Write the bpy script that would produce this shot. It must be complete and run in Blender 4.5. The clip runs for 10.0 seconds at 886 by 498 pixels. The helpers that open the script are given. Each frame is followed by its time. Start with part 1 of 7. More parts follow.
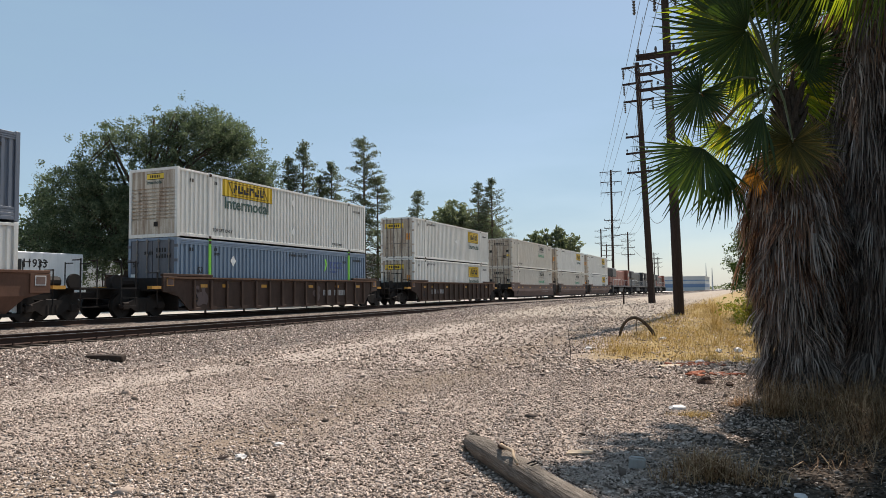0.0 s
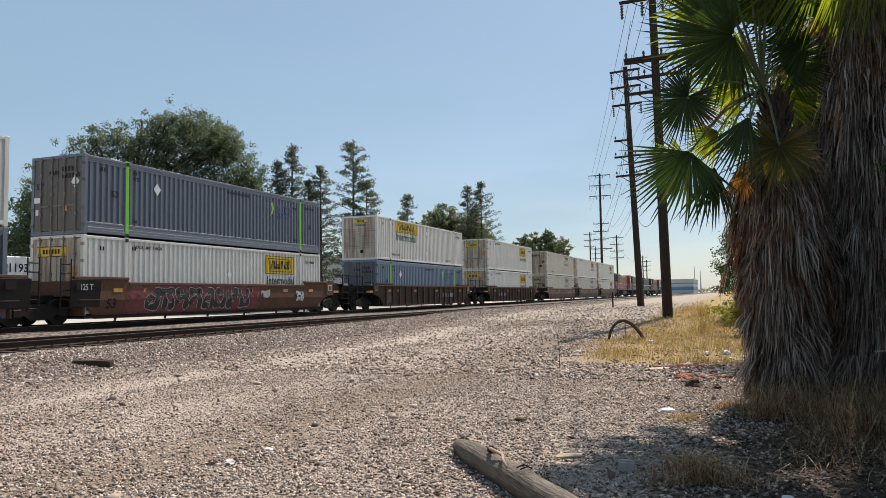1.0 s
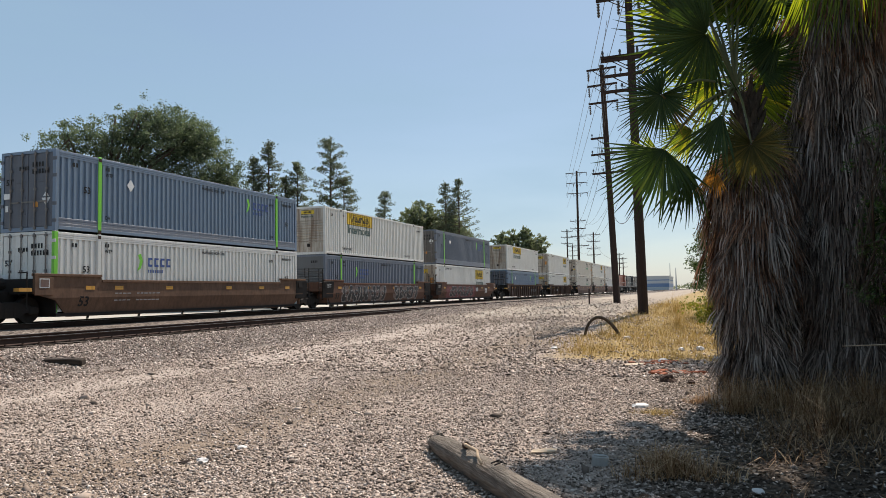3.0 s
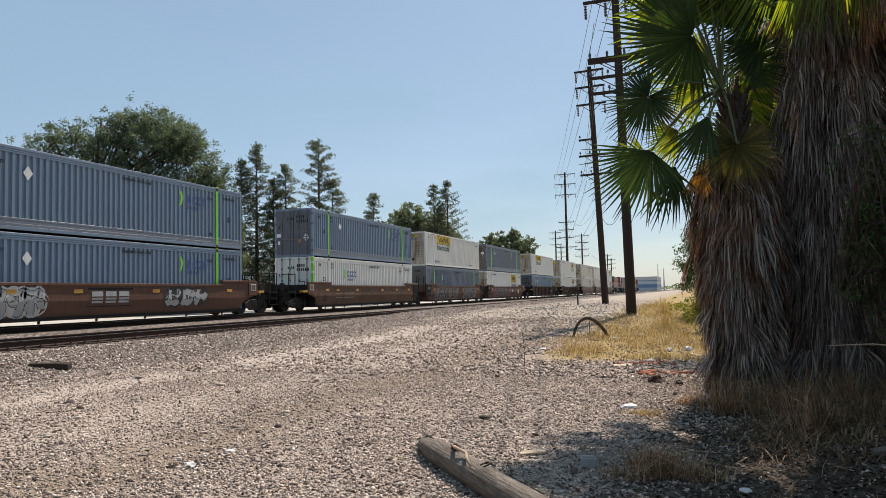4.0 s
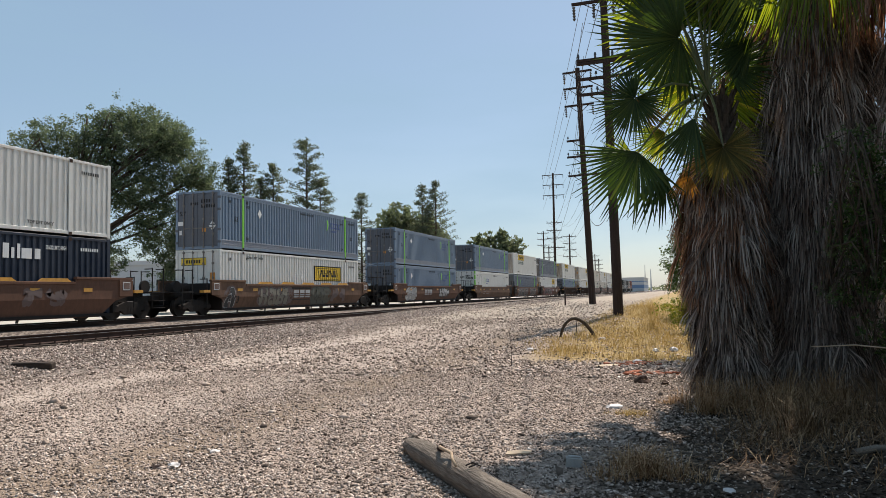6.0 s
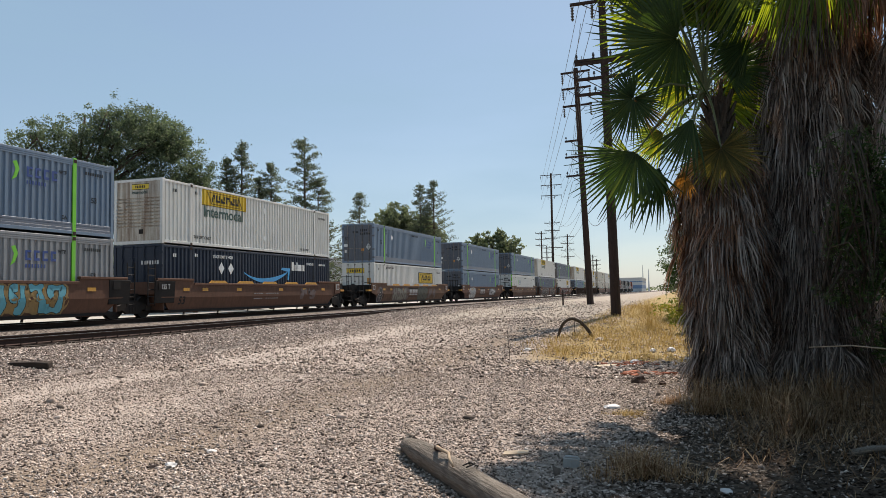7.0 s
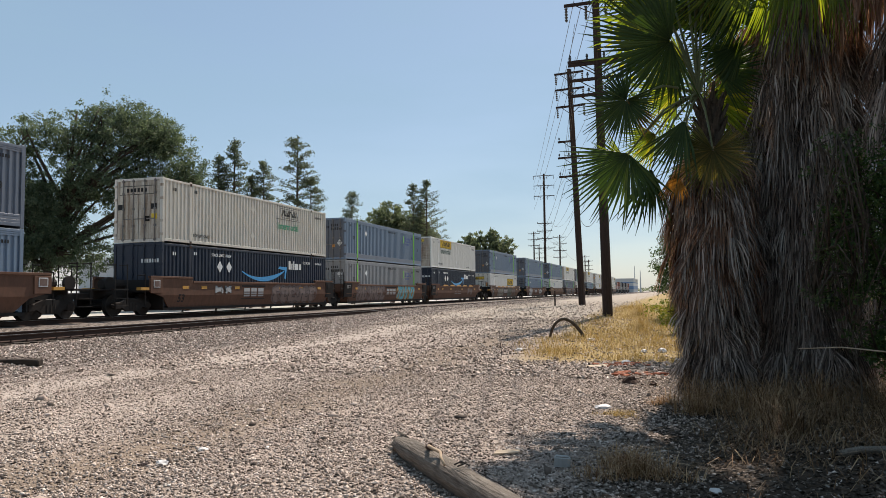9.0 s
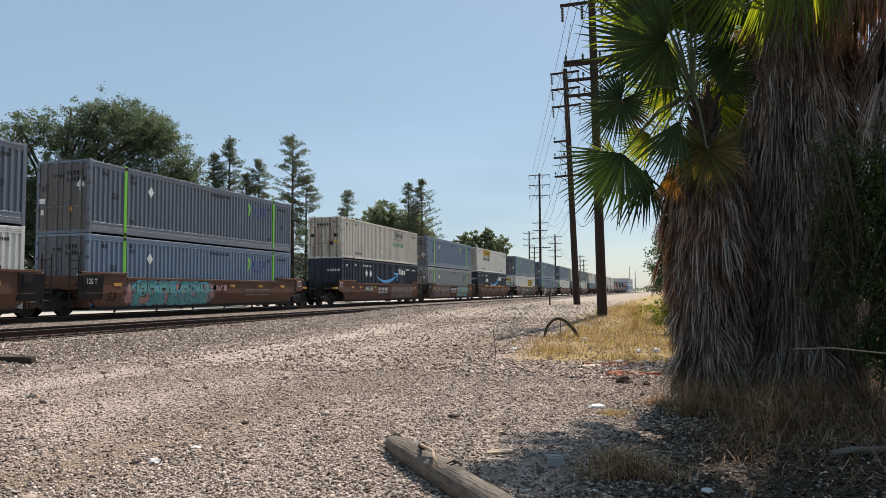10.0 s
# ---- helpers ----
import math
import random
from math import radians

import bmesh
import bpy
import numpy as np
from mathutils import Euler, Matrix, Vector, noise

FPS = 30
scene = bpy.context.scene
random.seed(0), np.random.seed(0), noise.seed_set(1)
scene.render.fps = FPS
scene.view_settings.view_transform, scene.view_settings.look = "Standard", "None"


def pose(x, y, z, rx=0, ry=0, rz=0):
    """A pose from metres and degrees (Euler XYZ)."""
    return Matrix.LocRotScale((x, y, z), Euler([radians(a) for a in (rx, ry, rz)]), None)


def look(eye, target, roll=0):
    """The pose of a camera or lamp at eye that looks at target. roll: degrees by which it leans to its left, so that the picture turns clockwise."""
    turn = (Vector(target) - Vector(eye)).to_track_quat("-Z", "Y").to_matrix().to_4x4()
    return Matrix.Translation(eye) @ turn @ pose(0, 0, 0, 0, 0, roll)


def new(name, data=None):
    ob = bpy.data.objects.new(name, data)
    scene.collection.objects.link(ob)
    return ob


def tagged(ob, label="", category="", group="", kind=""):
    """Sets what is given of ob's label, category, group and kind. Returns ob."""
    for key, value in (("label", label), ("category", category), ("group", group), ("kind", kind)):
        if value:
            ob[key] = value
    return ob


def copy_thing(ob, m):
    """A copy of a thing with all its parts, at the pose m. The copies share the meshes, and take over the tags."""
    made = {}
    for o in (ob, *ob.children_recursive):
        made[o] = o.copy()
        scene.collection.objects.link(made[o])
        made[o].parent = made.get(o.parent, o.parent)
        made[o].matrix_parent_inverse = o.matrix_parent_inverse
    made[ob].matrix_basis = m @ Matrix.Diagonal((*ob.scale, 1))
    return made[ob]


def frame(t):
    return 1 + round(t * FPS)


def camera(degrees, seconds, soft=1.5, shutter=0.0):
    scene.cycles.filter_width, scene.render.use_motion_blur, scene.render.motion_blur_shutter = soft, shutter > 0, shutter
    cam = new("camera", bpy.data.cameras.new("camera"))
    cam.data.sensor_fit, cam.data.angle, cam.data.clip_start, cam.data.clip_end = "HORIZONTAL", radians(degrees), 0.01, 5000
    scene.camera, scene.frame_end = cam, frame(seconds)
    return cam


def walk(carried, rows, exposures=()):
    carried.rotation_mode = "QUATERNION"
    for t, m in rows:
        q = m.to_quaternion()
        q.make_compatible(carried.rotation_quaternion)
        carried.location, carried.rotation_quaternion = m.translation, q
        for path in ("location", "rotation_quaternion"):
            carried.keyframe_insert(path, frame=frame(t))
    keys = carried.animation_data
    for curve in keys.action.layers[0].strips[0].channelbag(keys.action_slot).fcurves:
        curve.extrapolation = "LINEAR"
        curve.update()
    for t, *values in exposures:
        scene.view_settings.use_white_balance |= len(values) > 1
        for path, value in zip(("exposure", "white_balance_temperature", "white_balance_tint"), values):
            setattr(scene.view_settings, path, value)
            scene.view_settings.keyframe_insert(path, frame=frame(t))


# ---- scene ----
# ---- camera ----
FOV = 61.90
PATH = [
    (0.0, -0.032, -0.013, 1.603, 93.315, 0.662, 22.313),
    (0.5, -0.030, -0.015, 1.603, 93.499, 0.826, 21.749),
    (1.0, -0.027, -0.016, 1.607, 93.584, 0.838, 21.509),
    (1.5, -0.021, -0.006, 1.599, 93.676, 0.828, 21.134),
    (2.0, -0.018, -0.006, 1.605, 93.505, 0.981, 20.763),
    (2.5, -0.011, -0.001, 1.599, 93.356, 0.897, 20.283),
    (4.0, 0.001, 0.002, 1.603, 93.451, 1.218, 18.949),
    (4.5, 0.001, 0.005, 1.599, 93.468, 1.171, 18.624),
    (5.0, 0.004, 0.008, 1.601, 93.527, 1.057, 18.478),
    (5.5, 0.009, 0.010, 1.603, 93.456, 1.067, 18.222),
    (7.0, 0.015, 0.018, 1.604, 93.428, 0.945, 17.855),
    (7.5, 0.015, 0.010, 1.598, 93.417, 0.966, 17.913),
    (8.0, 0.013, -0.000, 1.605, 93.444, 0.762, 17.824),
    (8.5, 0.012, 0.002, 1.606, 93.534, 0.676, 17.675),
    (9.0, 0.017, -0.003, 1.603, 93.392, 0.580, 17.252),
    (9.5, 0.023, 0.005, 1.601, 93.297, 0.391, 16.926),
    (10.0, 0.029, 0.006, 1.602, 93.316, 0.323, 16.875),
]
cam = camera(FOV, 10.0, soft=0.4, shutter=0.0)
walk(cam, [(t, pose(x, y, z, rx, ry, rz)) for t, x, y, z, rx, ry, rz in PATH],
     [(0, 0.22, 6750, 14), (10, 0.22, 6750, 14)])

# ---- world, sun, exposure ----
SUN_AZ, SUN_EL = radians(8), radians(53)   # azimuth to the right of +y, along the track
world = bpy.data.worlds.new("sky")
scene.world = world
world.use_nodes = True
_n, _l = world.node_tree.nodes, world.node_tree.links
sky = _n.new("ShaderNodeTexSky")
sky.sky_type, sky.sun_disc = "NISHITA", False
sky.sun_elevation, sky.sun_rotation = SUN_EL, SUN_AZ
sky.altitude, sky.air_density, sky.dust_density, sky.ozone_density = 0, 1.0, 0.6, 1.2
haze = _n.new("ShaderNodeMix")          # thin even haze over the whole sky
haze.data_type = "RGBA"
cloud = _n.new("ShaderNodeTexNoise")
cloud.inputs["Scale"].default_value, cloud.inputs["Detail"].default_value = 2.2, 6
spread = _n.new("ShaderNodeMapping")
spread.inputs["Scale"].default_value = (1, 1, 4.5)
dirs = _n.new("ShaderNodeTexCoord")
_l.new(dirs.outputs["Generated"], spread.inputs[0])
_l.new(spread.outputs[0], cloud.inputs["Vector"])
veil = _n.new("ShaderNodeMapRange")
for _i, _v in enumerate((0.42, 0.72, 0.46, 0.76), 1):
    veil.inputs[_i].default_value = _v
_l.new(cloud.outputs["Fac"], veil.inputs[0])
_l.new(veil.outputs[0], haze.inputs[0])
haze.inputs[7].default_value = (2.8, 4.45, 5.75, 1)
_l.new(sky.outputs[0], haze.inputs[6])
_l.new(haze.outputs[2], _n["Background"].inputs[0])
_n["Background"].inputs[1].default_value = 0.102
sun_data = bpy.data.lights.new("sun", "SUN")
sun_data.energy, sun_data.angle, sun_data.color = 5.8, radians(0.5), (1.0, 0.95, 0.86)
sun = new("sun", sun_data)
_d = Vector((math.sin(SUN_AZ) * math.cos(SUN_EL), math.cos(SUN_AZ) * math.cos(SUN_EL), math.sin(SUN_EL)))
sun.matrix_world = look(_d * 100, (0, 0, 0))

# ---- train figures ----
V0, ACC = 19.19, 0.01337


def run(t):
    return V0 * t + ACC * t * t


RAIL_Z = 0.76          # head of the rails under the train
NEAR_RAIL_Z = 0.57     # head of the rails of the empty track
TRAIN_X, NEAR_X = -22.79, -18.1
LEN, HGT, WID = 16.15, 2.896, 2.59
BOX_Z = 1.08
CARS = dict(A=108.9, B=89.7, C=70.55, D=47.0, E=23.72, F=0.47, G=-18.62, H=-38.02, I=-61.42, J=-84.65,
            K=-108.08, L=-127.13, M=-146.34, N=-169.78, O=-188.9)

# ---- materials ----


def srgb(r, g, b):
    f = lambda v: v / 12.92 if v <= 0.04045 else ((v + 0.055) / 1.055) ** 2.4
    return (f(r / 255), f(g / 255), f(b / 255))


class Nodes:
    def __init__(self, name):
        self.m = bpy.data.materials.new(name)
        self.m.use_nodes = True
        self.t = self.m.node_tree
        self.b = self.t.nodes["Principled BSDF"]
        self.co = self.add("ShaderNodeTexCoord").outputs["Object"]

    def add(self, kind):
        return self.t.nodes.new(kind)

    def link(self, a, b):
        self.t.links.new(a, b)

    def noise(self, scale, detail=4.0, rough=0.6, vec=None, stretch=None):
        n = self.add("ShaderNodeTexNoise")
        n.inputs["Scale"].default_value, n.inputs["Detail"].default_value = scale, detail
        n.inputs["Roughness"].default_value = rough
        v = vec or self.co
        if stretch:
            mp = self.add("ShaderNodeMapping")
            mp.inputs["Scale"].default_value = stretch
            self.link(v, mp.inputs[0])
            v = mp.outputs[0]
        self.link(v, n.inputs["Vector"])
        return n.outputs["Fac"]

    def ramp(self, fac, stops):
        r = self.add("ShaderNodeValToRGB")
        while len(r.color_ramp.elements) < len(stops):
            r.color_ramp.elements.new(0.5)
        for e, (p, c) in zip(r.color_ramp.elements, stops):
            e.position, e.color = p, (*c, 1) if len(c) == 3 else c
        self.link(fac, r.inputs[0])
        return r.outputs[0]

    def mix(self, fac, a, b, mode="MIX"):
        m = self.add("ShaderNodeMix")
        m.data_type, m.blend_type = "RGBA", mode
        for v, s in ((fac, m.inputs[0]), (a, m.inputs[6]), (b, m.inputs[7])):
            if isinstance(v, (int, float)):
                s.default_value = v
            elif isinstance(v, tuple):
                s.default_value = (*v, 1)
            else:
                self.link(v, s)
        return m.outputs[2]

    def math(self, op, a, b=0.0, clamp=False):
        m = self.add("ShaderNodeMath")
        m.operation, m.use_clamp = op, clamp
        for v, s in ((a, m.inputs[0]), (b, m.inputs[1])):
            if isinstance(v, (int, float)):
                s.default_value = v
            else:
                self.link(v, s)
        return m.outputs[0]

    def bump(self, h, strength=0.3, dist=0.01):
        b = self.add("ShaderNodeBump")
        b.inputs["Strength"].default_value, b.inputs["Distance"].default_value = strength, dist
        self.link(h, b.inputs["Height"])
        self.link(b.outputs[0], self.b.inputs["Normal"])

    def done(self, colour, rough=0.6, metal=0.0, spec=0.5):
        if isinstance(colour, tuple):
            self.b.inputs["Base Color"].default_value = (*colour, 1)
        else:
            self.link(colour, self.b.inputs["Base Color"])
        if isinstance(rough, (int, float)):
            self.b.inputs["Roughness"].default_value = rough
        else:
            self.link(rough, self.b.inputs["Roughness"])
        self.b.inputs["Metallic"].default_value = metal
        self.b.inputs["Specular IOR Level"].default_value = spec
        return self.m


def paint(name, colour, dirt=(0.16, 0.12, 0.09), amount=0.35, rough=0.45, scale=1.2, spec=0.5):
    """Weathered paint: broad fading, streaks that run down, fine grime."""
    k = Nodes(name)
    broad = k.ramp(k.noise(scale, 5), [(0.35, (0, 0, 0)), (0.75, (1, 1, 1))])
    lo = 0.5 if amount < 0.6 else 0.40
    streak = k.ramp(k.noise(3.0 if amount < 0.6 else 1.7, 5, 0.65, stretch=(3.0, 3.0, 0.22)), [(lo, (0, 0, 0)), (lo + 0.24, (1, 1, 1))])
    fine = k.ramp(k.noise(26, 3), [(0.45, (0, 0, 0)), (0.8, (1, 1, 1))])
    faded = tuple(min(1, c * 0.86 + 0.03) for c in colour)
    c = k.mix(broad, colour, faded)
    c = k.mix(k.math("MULTIPLY", streak, amount), c, dirt)
    c = k.mix(k.math("MULTIPLY", fine, amount * 0.5), c, dirt)
    k.bump(k.noise(9, 3), 0.08, 0.01)
    return k.done(c, k.math("ADD", k.math("MULTIPLY", broad, 0.2), rough), 0, spec)


def rusty(name, colour, rust, amount=0.5, rough=0.75):
    k = Nodes(name)
    a = k.ramp(k.noise(1.1, 6, 0.7), [(0.42, (0, 0, 0)), (0.68, (1, 1, 1))])
    b = k.ramp(k.noise(7, 5, 0.7, stretch=(1, 1, 0.35)), [(0.4, (0, 0, 0)), (0.75, (1, 1, 1))])
    c = k.mix(k.math("MULTIPLY", a, amount), colour, rust)
    c = k.mix(k.math("MULTIPLY", b, amount * 0.7), c, tuple(v * 0.45 for v in rust))
    k.bump(k.noise(30, 4), 0.15, 0.01)
    return k.done(c, rough, 0, 0.15)


def islands(name, stops, rough=0.8, spec=0.3, scale=40, trans=0.0, trans_col=None):
    """Colour that differs from piece to piece of one mesh."""
    k = Nodes(name)
    g = k.add("ShaderNodeNewGeometry")
    c = k.ramp(g.outputs["Random Per Island"], stops)
    n = k.noise(scale, 4)
    c = k.mix(0.55, c, k.mix(n, (0.25, 0.25, 0.25), (0.75, 0.75, 0.75)), "OVERLAY")
    k.done(c, rough, 0, spec)
    if trans:
        t = k.add("ShaderNodeBsdfTranslucent")
        k.link(k.mix(1.0, c, trans_col or (1.0, 1.0, 0.5), "MULTIPLY"), t.inputs[0])
        ms = k.add("ShaderNodeMixShader")
        ms.inputs[0].default_value = trans
        out = k.t.nodes["Material Output"]
        k.link(k.b.outputs[0], ms.inputs[1])
        k.link(t.outputs[0], ms.inputs[2])
        k.link(ms.outputs[0], out.inputs[0])
    return k.m


def ground_material():
    k = Nodes("gravel_ground")
    sx = k.add("ShaderNodeSeparateXYZ")
    k.link(k.co, sx.inputs[0])
    x, y = sx.outputs[0], sx.outputs[1]
    wob = k.math("MULTIPLY", k.math("SUBTRACT", k.noise(0.35, 4), 0.5), 1.8)
    xw = k.math("ADD", x, wob)
    v1 = k.add("ShaderNodeTexVoronoi")
    v1.inputs["Scale"].default_value = 17
    k.link(k.co, v1.inputs["Vector"])
    v2 = k.add("ShaderNodeTexVoronoi")
    v2.inputs["Scale"].default_value = 42
    k.link(k.co, v2.inputs["Vector"])
    cell = k.add("ShaderNodeSeparateColor")
    k.link(v1.outputs["Color"], cell.inputs[0])
    stones = k.ramp(cell.outputs[0], [(0.0, (0.035, 0.027, 0.022)), (0.35, (0.085, 0.066, 0.052)), (0.7, (0.17, 0.135, 0.108)), (1.0, (0.34, 0.285, 0.235))])
    dust = k.ramp(k.noise(60, 4), [(0.3, (0.315, 0.246, 0.202)), (0.7, (0.51, 0.412, 0.346))])
    patch = k.ramp(k.noise(0.8, 5, 0.65), [(0.42, (0, 0, 0)), (0.62, (1, 1, 1))])
    base = k.mix(k.math("ADD", k.math("MULTIPLY", patch, 0.25), 0.55), stones, dust)
    # two packed wheel tracks of pale dust along the line
    def band(centre, half, soft):
        d = k.math("ABSOLUTE", k.math("SUBTRACT", xw, centre))
        return k.math("DIVIDE", k.math("SUBTRACT", half + soft, d), soft, True)
    pale = k.ramp(k.noise(45, 5), [(0.3, (0.335, 0.272, 0.228)), (0.7, (0.475, 0.398, 0.342))])
    tracks = k.math("MAXIMUM", band(-10.4, 0.8, 1.0), k.math("MULTIPLY", band(-7.4, 0.4, 0.9), 0.55))
    tracks = k.math("MULTIPLY", tracks, k.ramp(k.noise(3, 4), [(0.3, (0.435, 0.435, 0.435)), (0.6, (1, 1, 1))]))
    base = k.mix(tracks, base, pale)
    earth = k.ramp(k.noise(30, 5), [(0.3, (0.113, 0.078, 0.054)), (0.7, (0.261, 0.196, 0.139))])
    base = k.mix(k.math("MULTIPLY", band(-5.3, 0.3, 0.9), 0.75), base, earth)
    # from y = 24 on, the ground blends to a paler mottled tone
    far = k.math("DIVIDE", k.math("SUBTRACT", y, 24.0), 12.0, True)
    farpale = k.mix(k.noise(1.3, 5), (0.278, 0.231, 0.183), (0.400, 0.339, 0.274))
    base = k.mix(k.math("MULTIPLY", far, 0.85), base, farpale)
    # dry straw on the verge
    g1 = k.math("DIVIDE", k.math("ADD", xw, 4.0), 1.2, True)
    g2 = k.math("DIVIDE", k.math("SUBTRACT", k.math("ADD", y, wob), 16.0), 1.5, True)
    straw = k.ramp(k.noise(14, 5), [(0.3, (0.209, 0.139, 0.052)), (0.7, (0.400, 0.287, 0.113))])
    base = k.mix(k.math("MULTIPLY", k.math("MULTIPLY", g1, g2), 0.9), base, straw)
    # earth and leaf litter under the palms, darkened further to carry their shade
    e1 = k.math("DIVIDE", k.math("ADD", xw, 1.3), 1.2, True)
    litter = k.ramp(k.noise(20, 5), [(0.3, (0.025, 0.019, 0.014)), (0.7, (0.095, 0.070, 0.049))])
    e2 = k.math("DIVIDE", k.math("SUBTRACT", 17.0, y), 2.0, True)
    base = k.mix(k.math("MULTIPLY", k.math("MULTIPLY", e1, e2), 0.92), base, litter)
    # crushed stone between and beside the rails
    b1 = k.math("DIVIDE", k.math("SUBTRACT", -12.0, xw), 1.0, True)
    b2 = k.math("DIVIDE", k.math("ADD", x, 26.5), 0.5, True)
    ballast = k.ramp(cell.outputs[0], [(0.0, (0.035, 0.027, 0.024)), (0.4, (0.10, 0.08, 0.068)), (1.0, (0.30, 0.25, 0.215))])
    base = k.mix(k.math("MULTIPLY", b1, b2), base, ballast)
    beyond = k.math("DIVIDE", k.math("SUBTRACT", -26.6, x), 0.6, True)
    base = k.mix(beyond, base, k.mix(k.noise(0.6, 5), (0.383, 0.348, 0.304), (0.487, 0.452, 0.400)))
    h = k.math("ADD", k.math("MULTIPLY", v1.outputs["Distance"], -0.7), k.math("MULTIPLY", v2.outputs["Distance"], -0.4))
    k.bump(k.math("ADD", h, k.math("MULTIPLY", k.noise(8, 4), 0.5)), 0.7, 0.04)
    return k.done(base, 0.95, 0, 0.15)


M = {}
M["ground"] = ground_material()
STONE = [(0.0, (0.055, 0.042, 0.034)), (0.3, (0.21, 0.164, 0.134)), (0.6, (0.43, 0.342, 0.284)), (0.93, (0.57, 0.470, 0.402)), (1.0, (0.68, 0.59, 0.52))]
M["stone"] = islands("loose_stone", STONE, 0.95, 0.15, 50)
M["ballast"] = islands("ballast_stone", [(0.0, (0.055, 0.040, 0.034)), (0.3, (0.19, 0.143, 0.118)), (0.7, (0.43, 0.342, 0.290)), (1.0, (0.74, 0.63, 0.55))], 0.95, 0.15, 50)
M["white"] = paint("white_container_paint", (0.70, 0.69, 0.65), (0.30, 0.24, 0.18), 0.35)
M["cream"] = paint("cream_container_paint", (0.62, 0.58, 0.51), (0.28, 0.20, 0.13), 0.45)
M["whitedoor"] = paint("stained_white_door_paint", (0.56, 0.50, 0.41), (0.17, 0.095, 0.05), 0.85)
M["dusty_door"] = paint("dusty_dark_door_paint", (0.115, 0.105, 0.098), (0.06, 0.045, 0.035), 0.65)
M["grey_end"] = paint("dark_grey_end_wall_paint", (0.11, 0.115, 0.12), (0.07, 0.06, 0.05), 0.4)
# Slate tone, darkened with the shade of an end turned from the sun.
M["shaded_door"] = paint("shaded_slate_door_paint", (0.085, 0.095, 0.12), (0.05, 0.045, 0.04), 0.5)
M["blue"] = paint("blue_grey_container_paint", (0.150, 0.214, 0.296), (0.09, 0.09, 0.10), 0.3)
M["bluegrey"] = paint("slate_container_paint", (0.125, 0.15, 0.195), (0.10, 0.09, 0.09), 0.35)
M["grey"] = paint("grey_container_paint", (0.27, 0.275, 0.28), (0.12, 0.10, 0.09), 0.4)
M["navy"] = paint("navy_container_paint", (0.009, 0.018, 0.038), (0.03, 0.03, 0.032), 0.25, 0.45, spec=0.3)
M["green"] = paint("lime_green_paint", (0.17, 0.58, 0.03), (0.1, 0.2, 0.05), 0.25)
M["yellow"] = paint("yellow_sign_paint", (0.72, 0.48, 0.02), (0.3, 0.2, 0.06), 0.25)
M["black"] = paint("black_lettering", (0.012, 0.012, 0.012), (0.04, 0.04, 0.04), 0.2, 0.6, spec=0.2)
M["darkgreen"] = paint("dark_green_lettering", (0.008, 0.05, 0.035), (0.05, 0.06, 0.05), 0.2)
M["midgreen"] = paint("green_lettering", (0.02, 0.26, 0.13), (0.1, 0.15, 0.1), 0.2)
M["logo_blue"] = paint("blue_lettering", (0.02, 0.06, 0.24), (0.05, 0.06, 0.1), 0.2)
M["sky_blue"] = paint("sky_blue_curve_paint", (0.03, 0.30, 0.62), (0.05, 0.1, 0.2), 0.2)
M["label"] = paint("white_label", (0.75, 0.75, 0.73), (0.3, 0.28, 0.25), 0.3)
M["orange_label"] = paint("orange_label", (0.65, 0.26, 0.03), (0.2, 0.1, 0.05), 0.3)
M["steel"] = rusty("grimy_steel", (0.022, 0.02, 0.019), (0.045, 0.03, 0.022), 0.5)
M["wheel"] = rusty("wheel_steel", (0.018, 0.016, 0.015), (0.036, 0.026, 0.02), 0.5, 0.6)
M["bar"] = rusty("lock_bar_steel", (0.22, 0.21, 0.20), (0.13, 0.08, 0.05), 0.5, 0.5)
M["brown"] = rusty("faded_brown_car_paint", (0.15, 0.078, 0.052), (0.105, 0.058, 0.041), 0.55)
M["tan"] = rusty("faded_tan_car_paint", (0.175, 0.101, 0.066), (0.10, 0.058, 0.04), 0.7)
M["darkbrown"] = rusty("dark_brown_car_paint", (0.088, 0.055, 0.042), (0.06, 0.04, 0.03), 0.55)
M["mauve"] = rusty("dusty_mauve_car_paint", (0.20, 0.14, 0.12), (0.14, 0.085, 0.065), 0.5)
M["amber"] = paint("amber_marker_paint", (0.62, 0.29, 0.03), (0.2, 0.1, 0.03), 0.4)
M["rail_side"] = rusty("rusty_rail_web", (0.05, 0.032, 0.026), (0.08, 0.042, 0.028), 0.6, 0.85)
k = Nodes("worn_rail_head")
k.bump(k.noise(40, 2, stretch=(1, 0.05, 1)), 0.05, 0.01)
M["rail_top"] = k.done(k.mix(k.noise(12, 3, stretch=(1, 0.1, 1)), (0.32, 0.31, 0.31), (0.50, 0.49, 0.49)), 0.32, 0.9)
M["wood_tie"] = rusty("creosoted_timber", (0.045, 0.034, 0.028), (0.10, 0.075, 0.055), 0.5, 0.9)
k = Nodes("weathered_grey_timber")
g1 = k.noise(14, 6, 0.7, stretch=(6, 0.5, 6))
g2 = k.noise(1.6, 4)
c = k.ramp(g1, [(0.3, (0.075, 0.06, 0.048)), (0.55, (0.20, 0.168, 0.138)), (0.75, (0.33, 0.29, 0.245))])
c = k.mix(k.ramp(g2, [(0.4, (0, 0, 0)), (0.7, (1, 1, 1))]), c, k.mix(0.5, c, (0.10, 0.07, 0.05)))
k.bump(g1, 0.8, 0.02)
M["old_wood"] = k.done(c, 0.9, 0, 0.2)
k = Nodes("pole_timber")
g1 = k.noise(10, 5, 0.7, stretch=(8, 8, 0.4))
k.bump(g1, 0.5, 0.02)
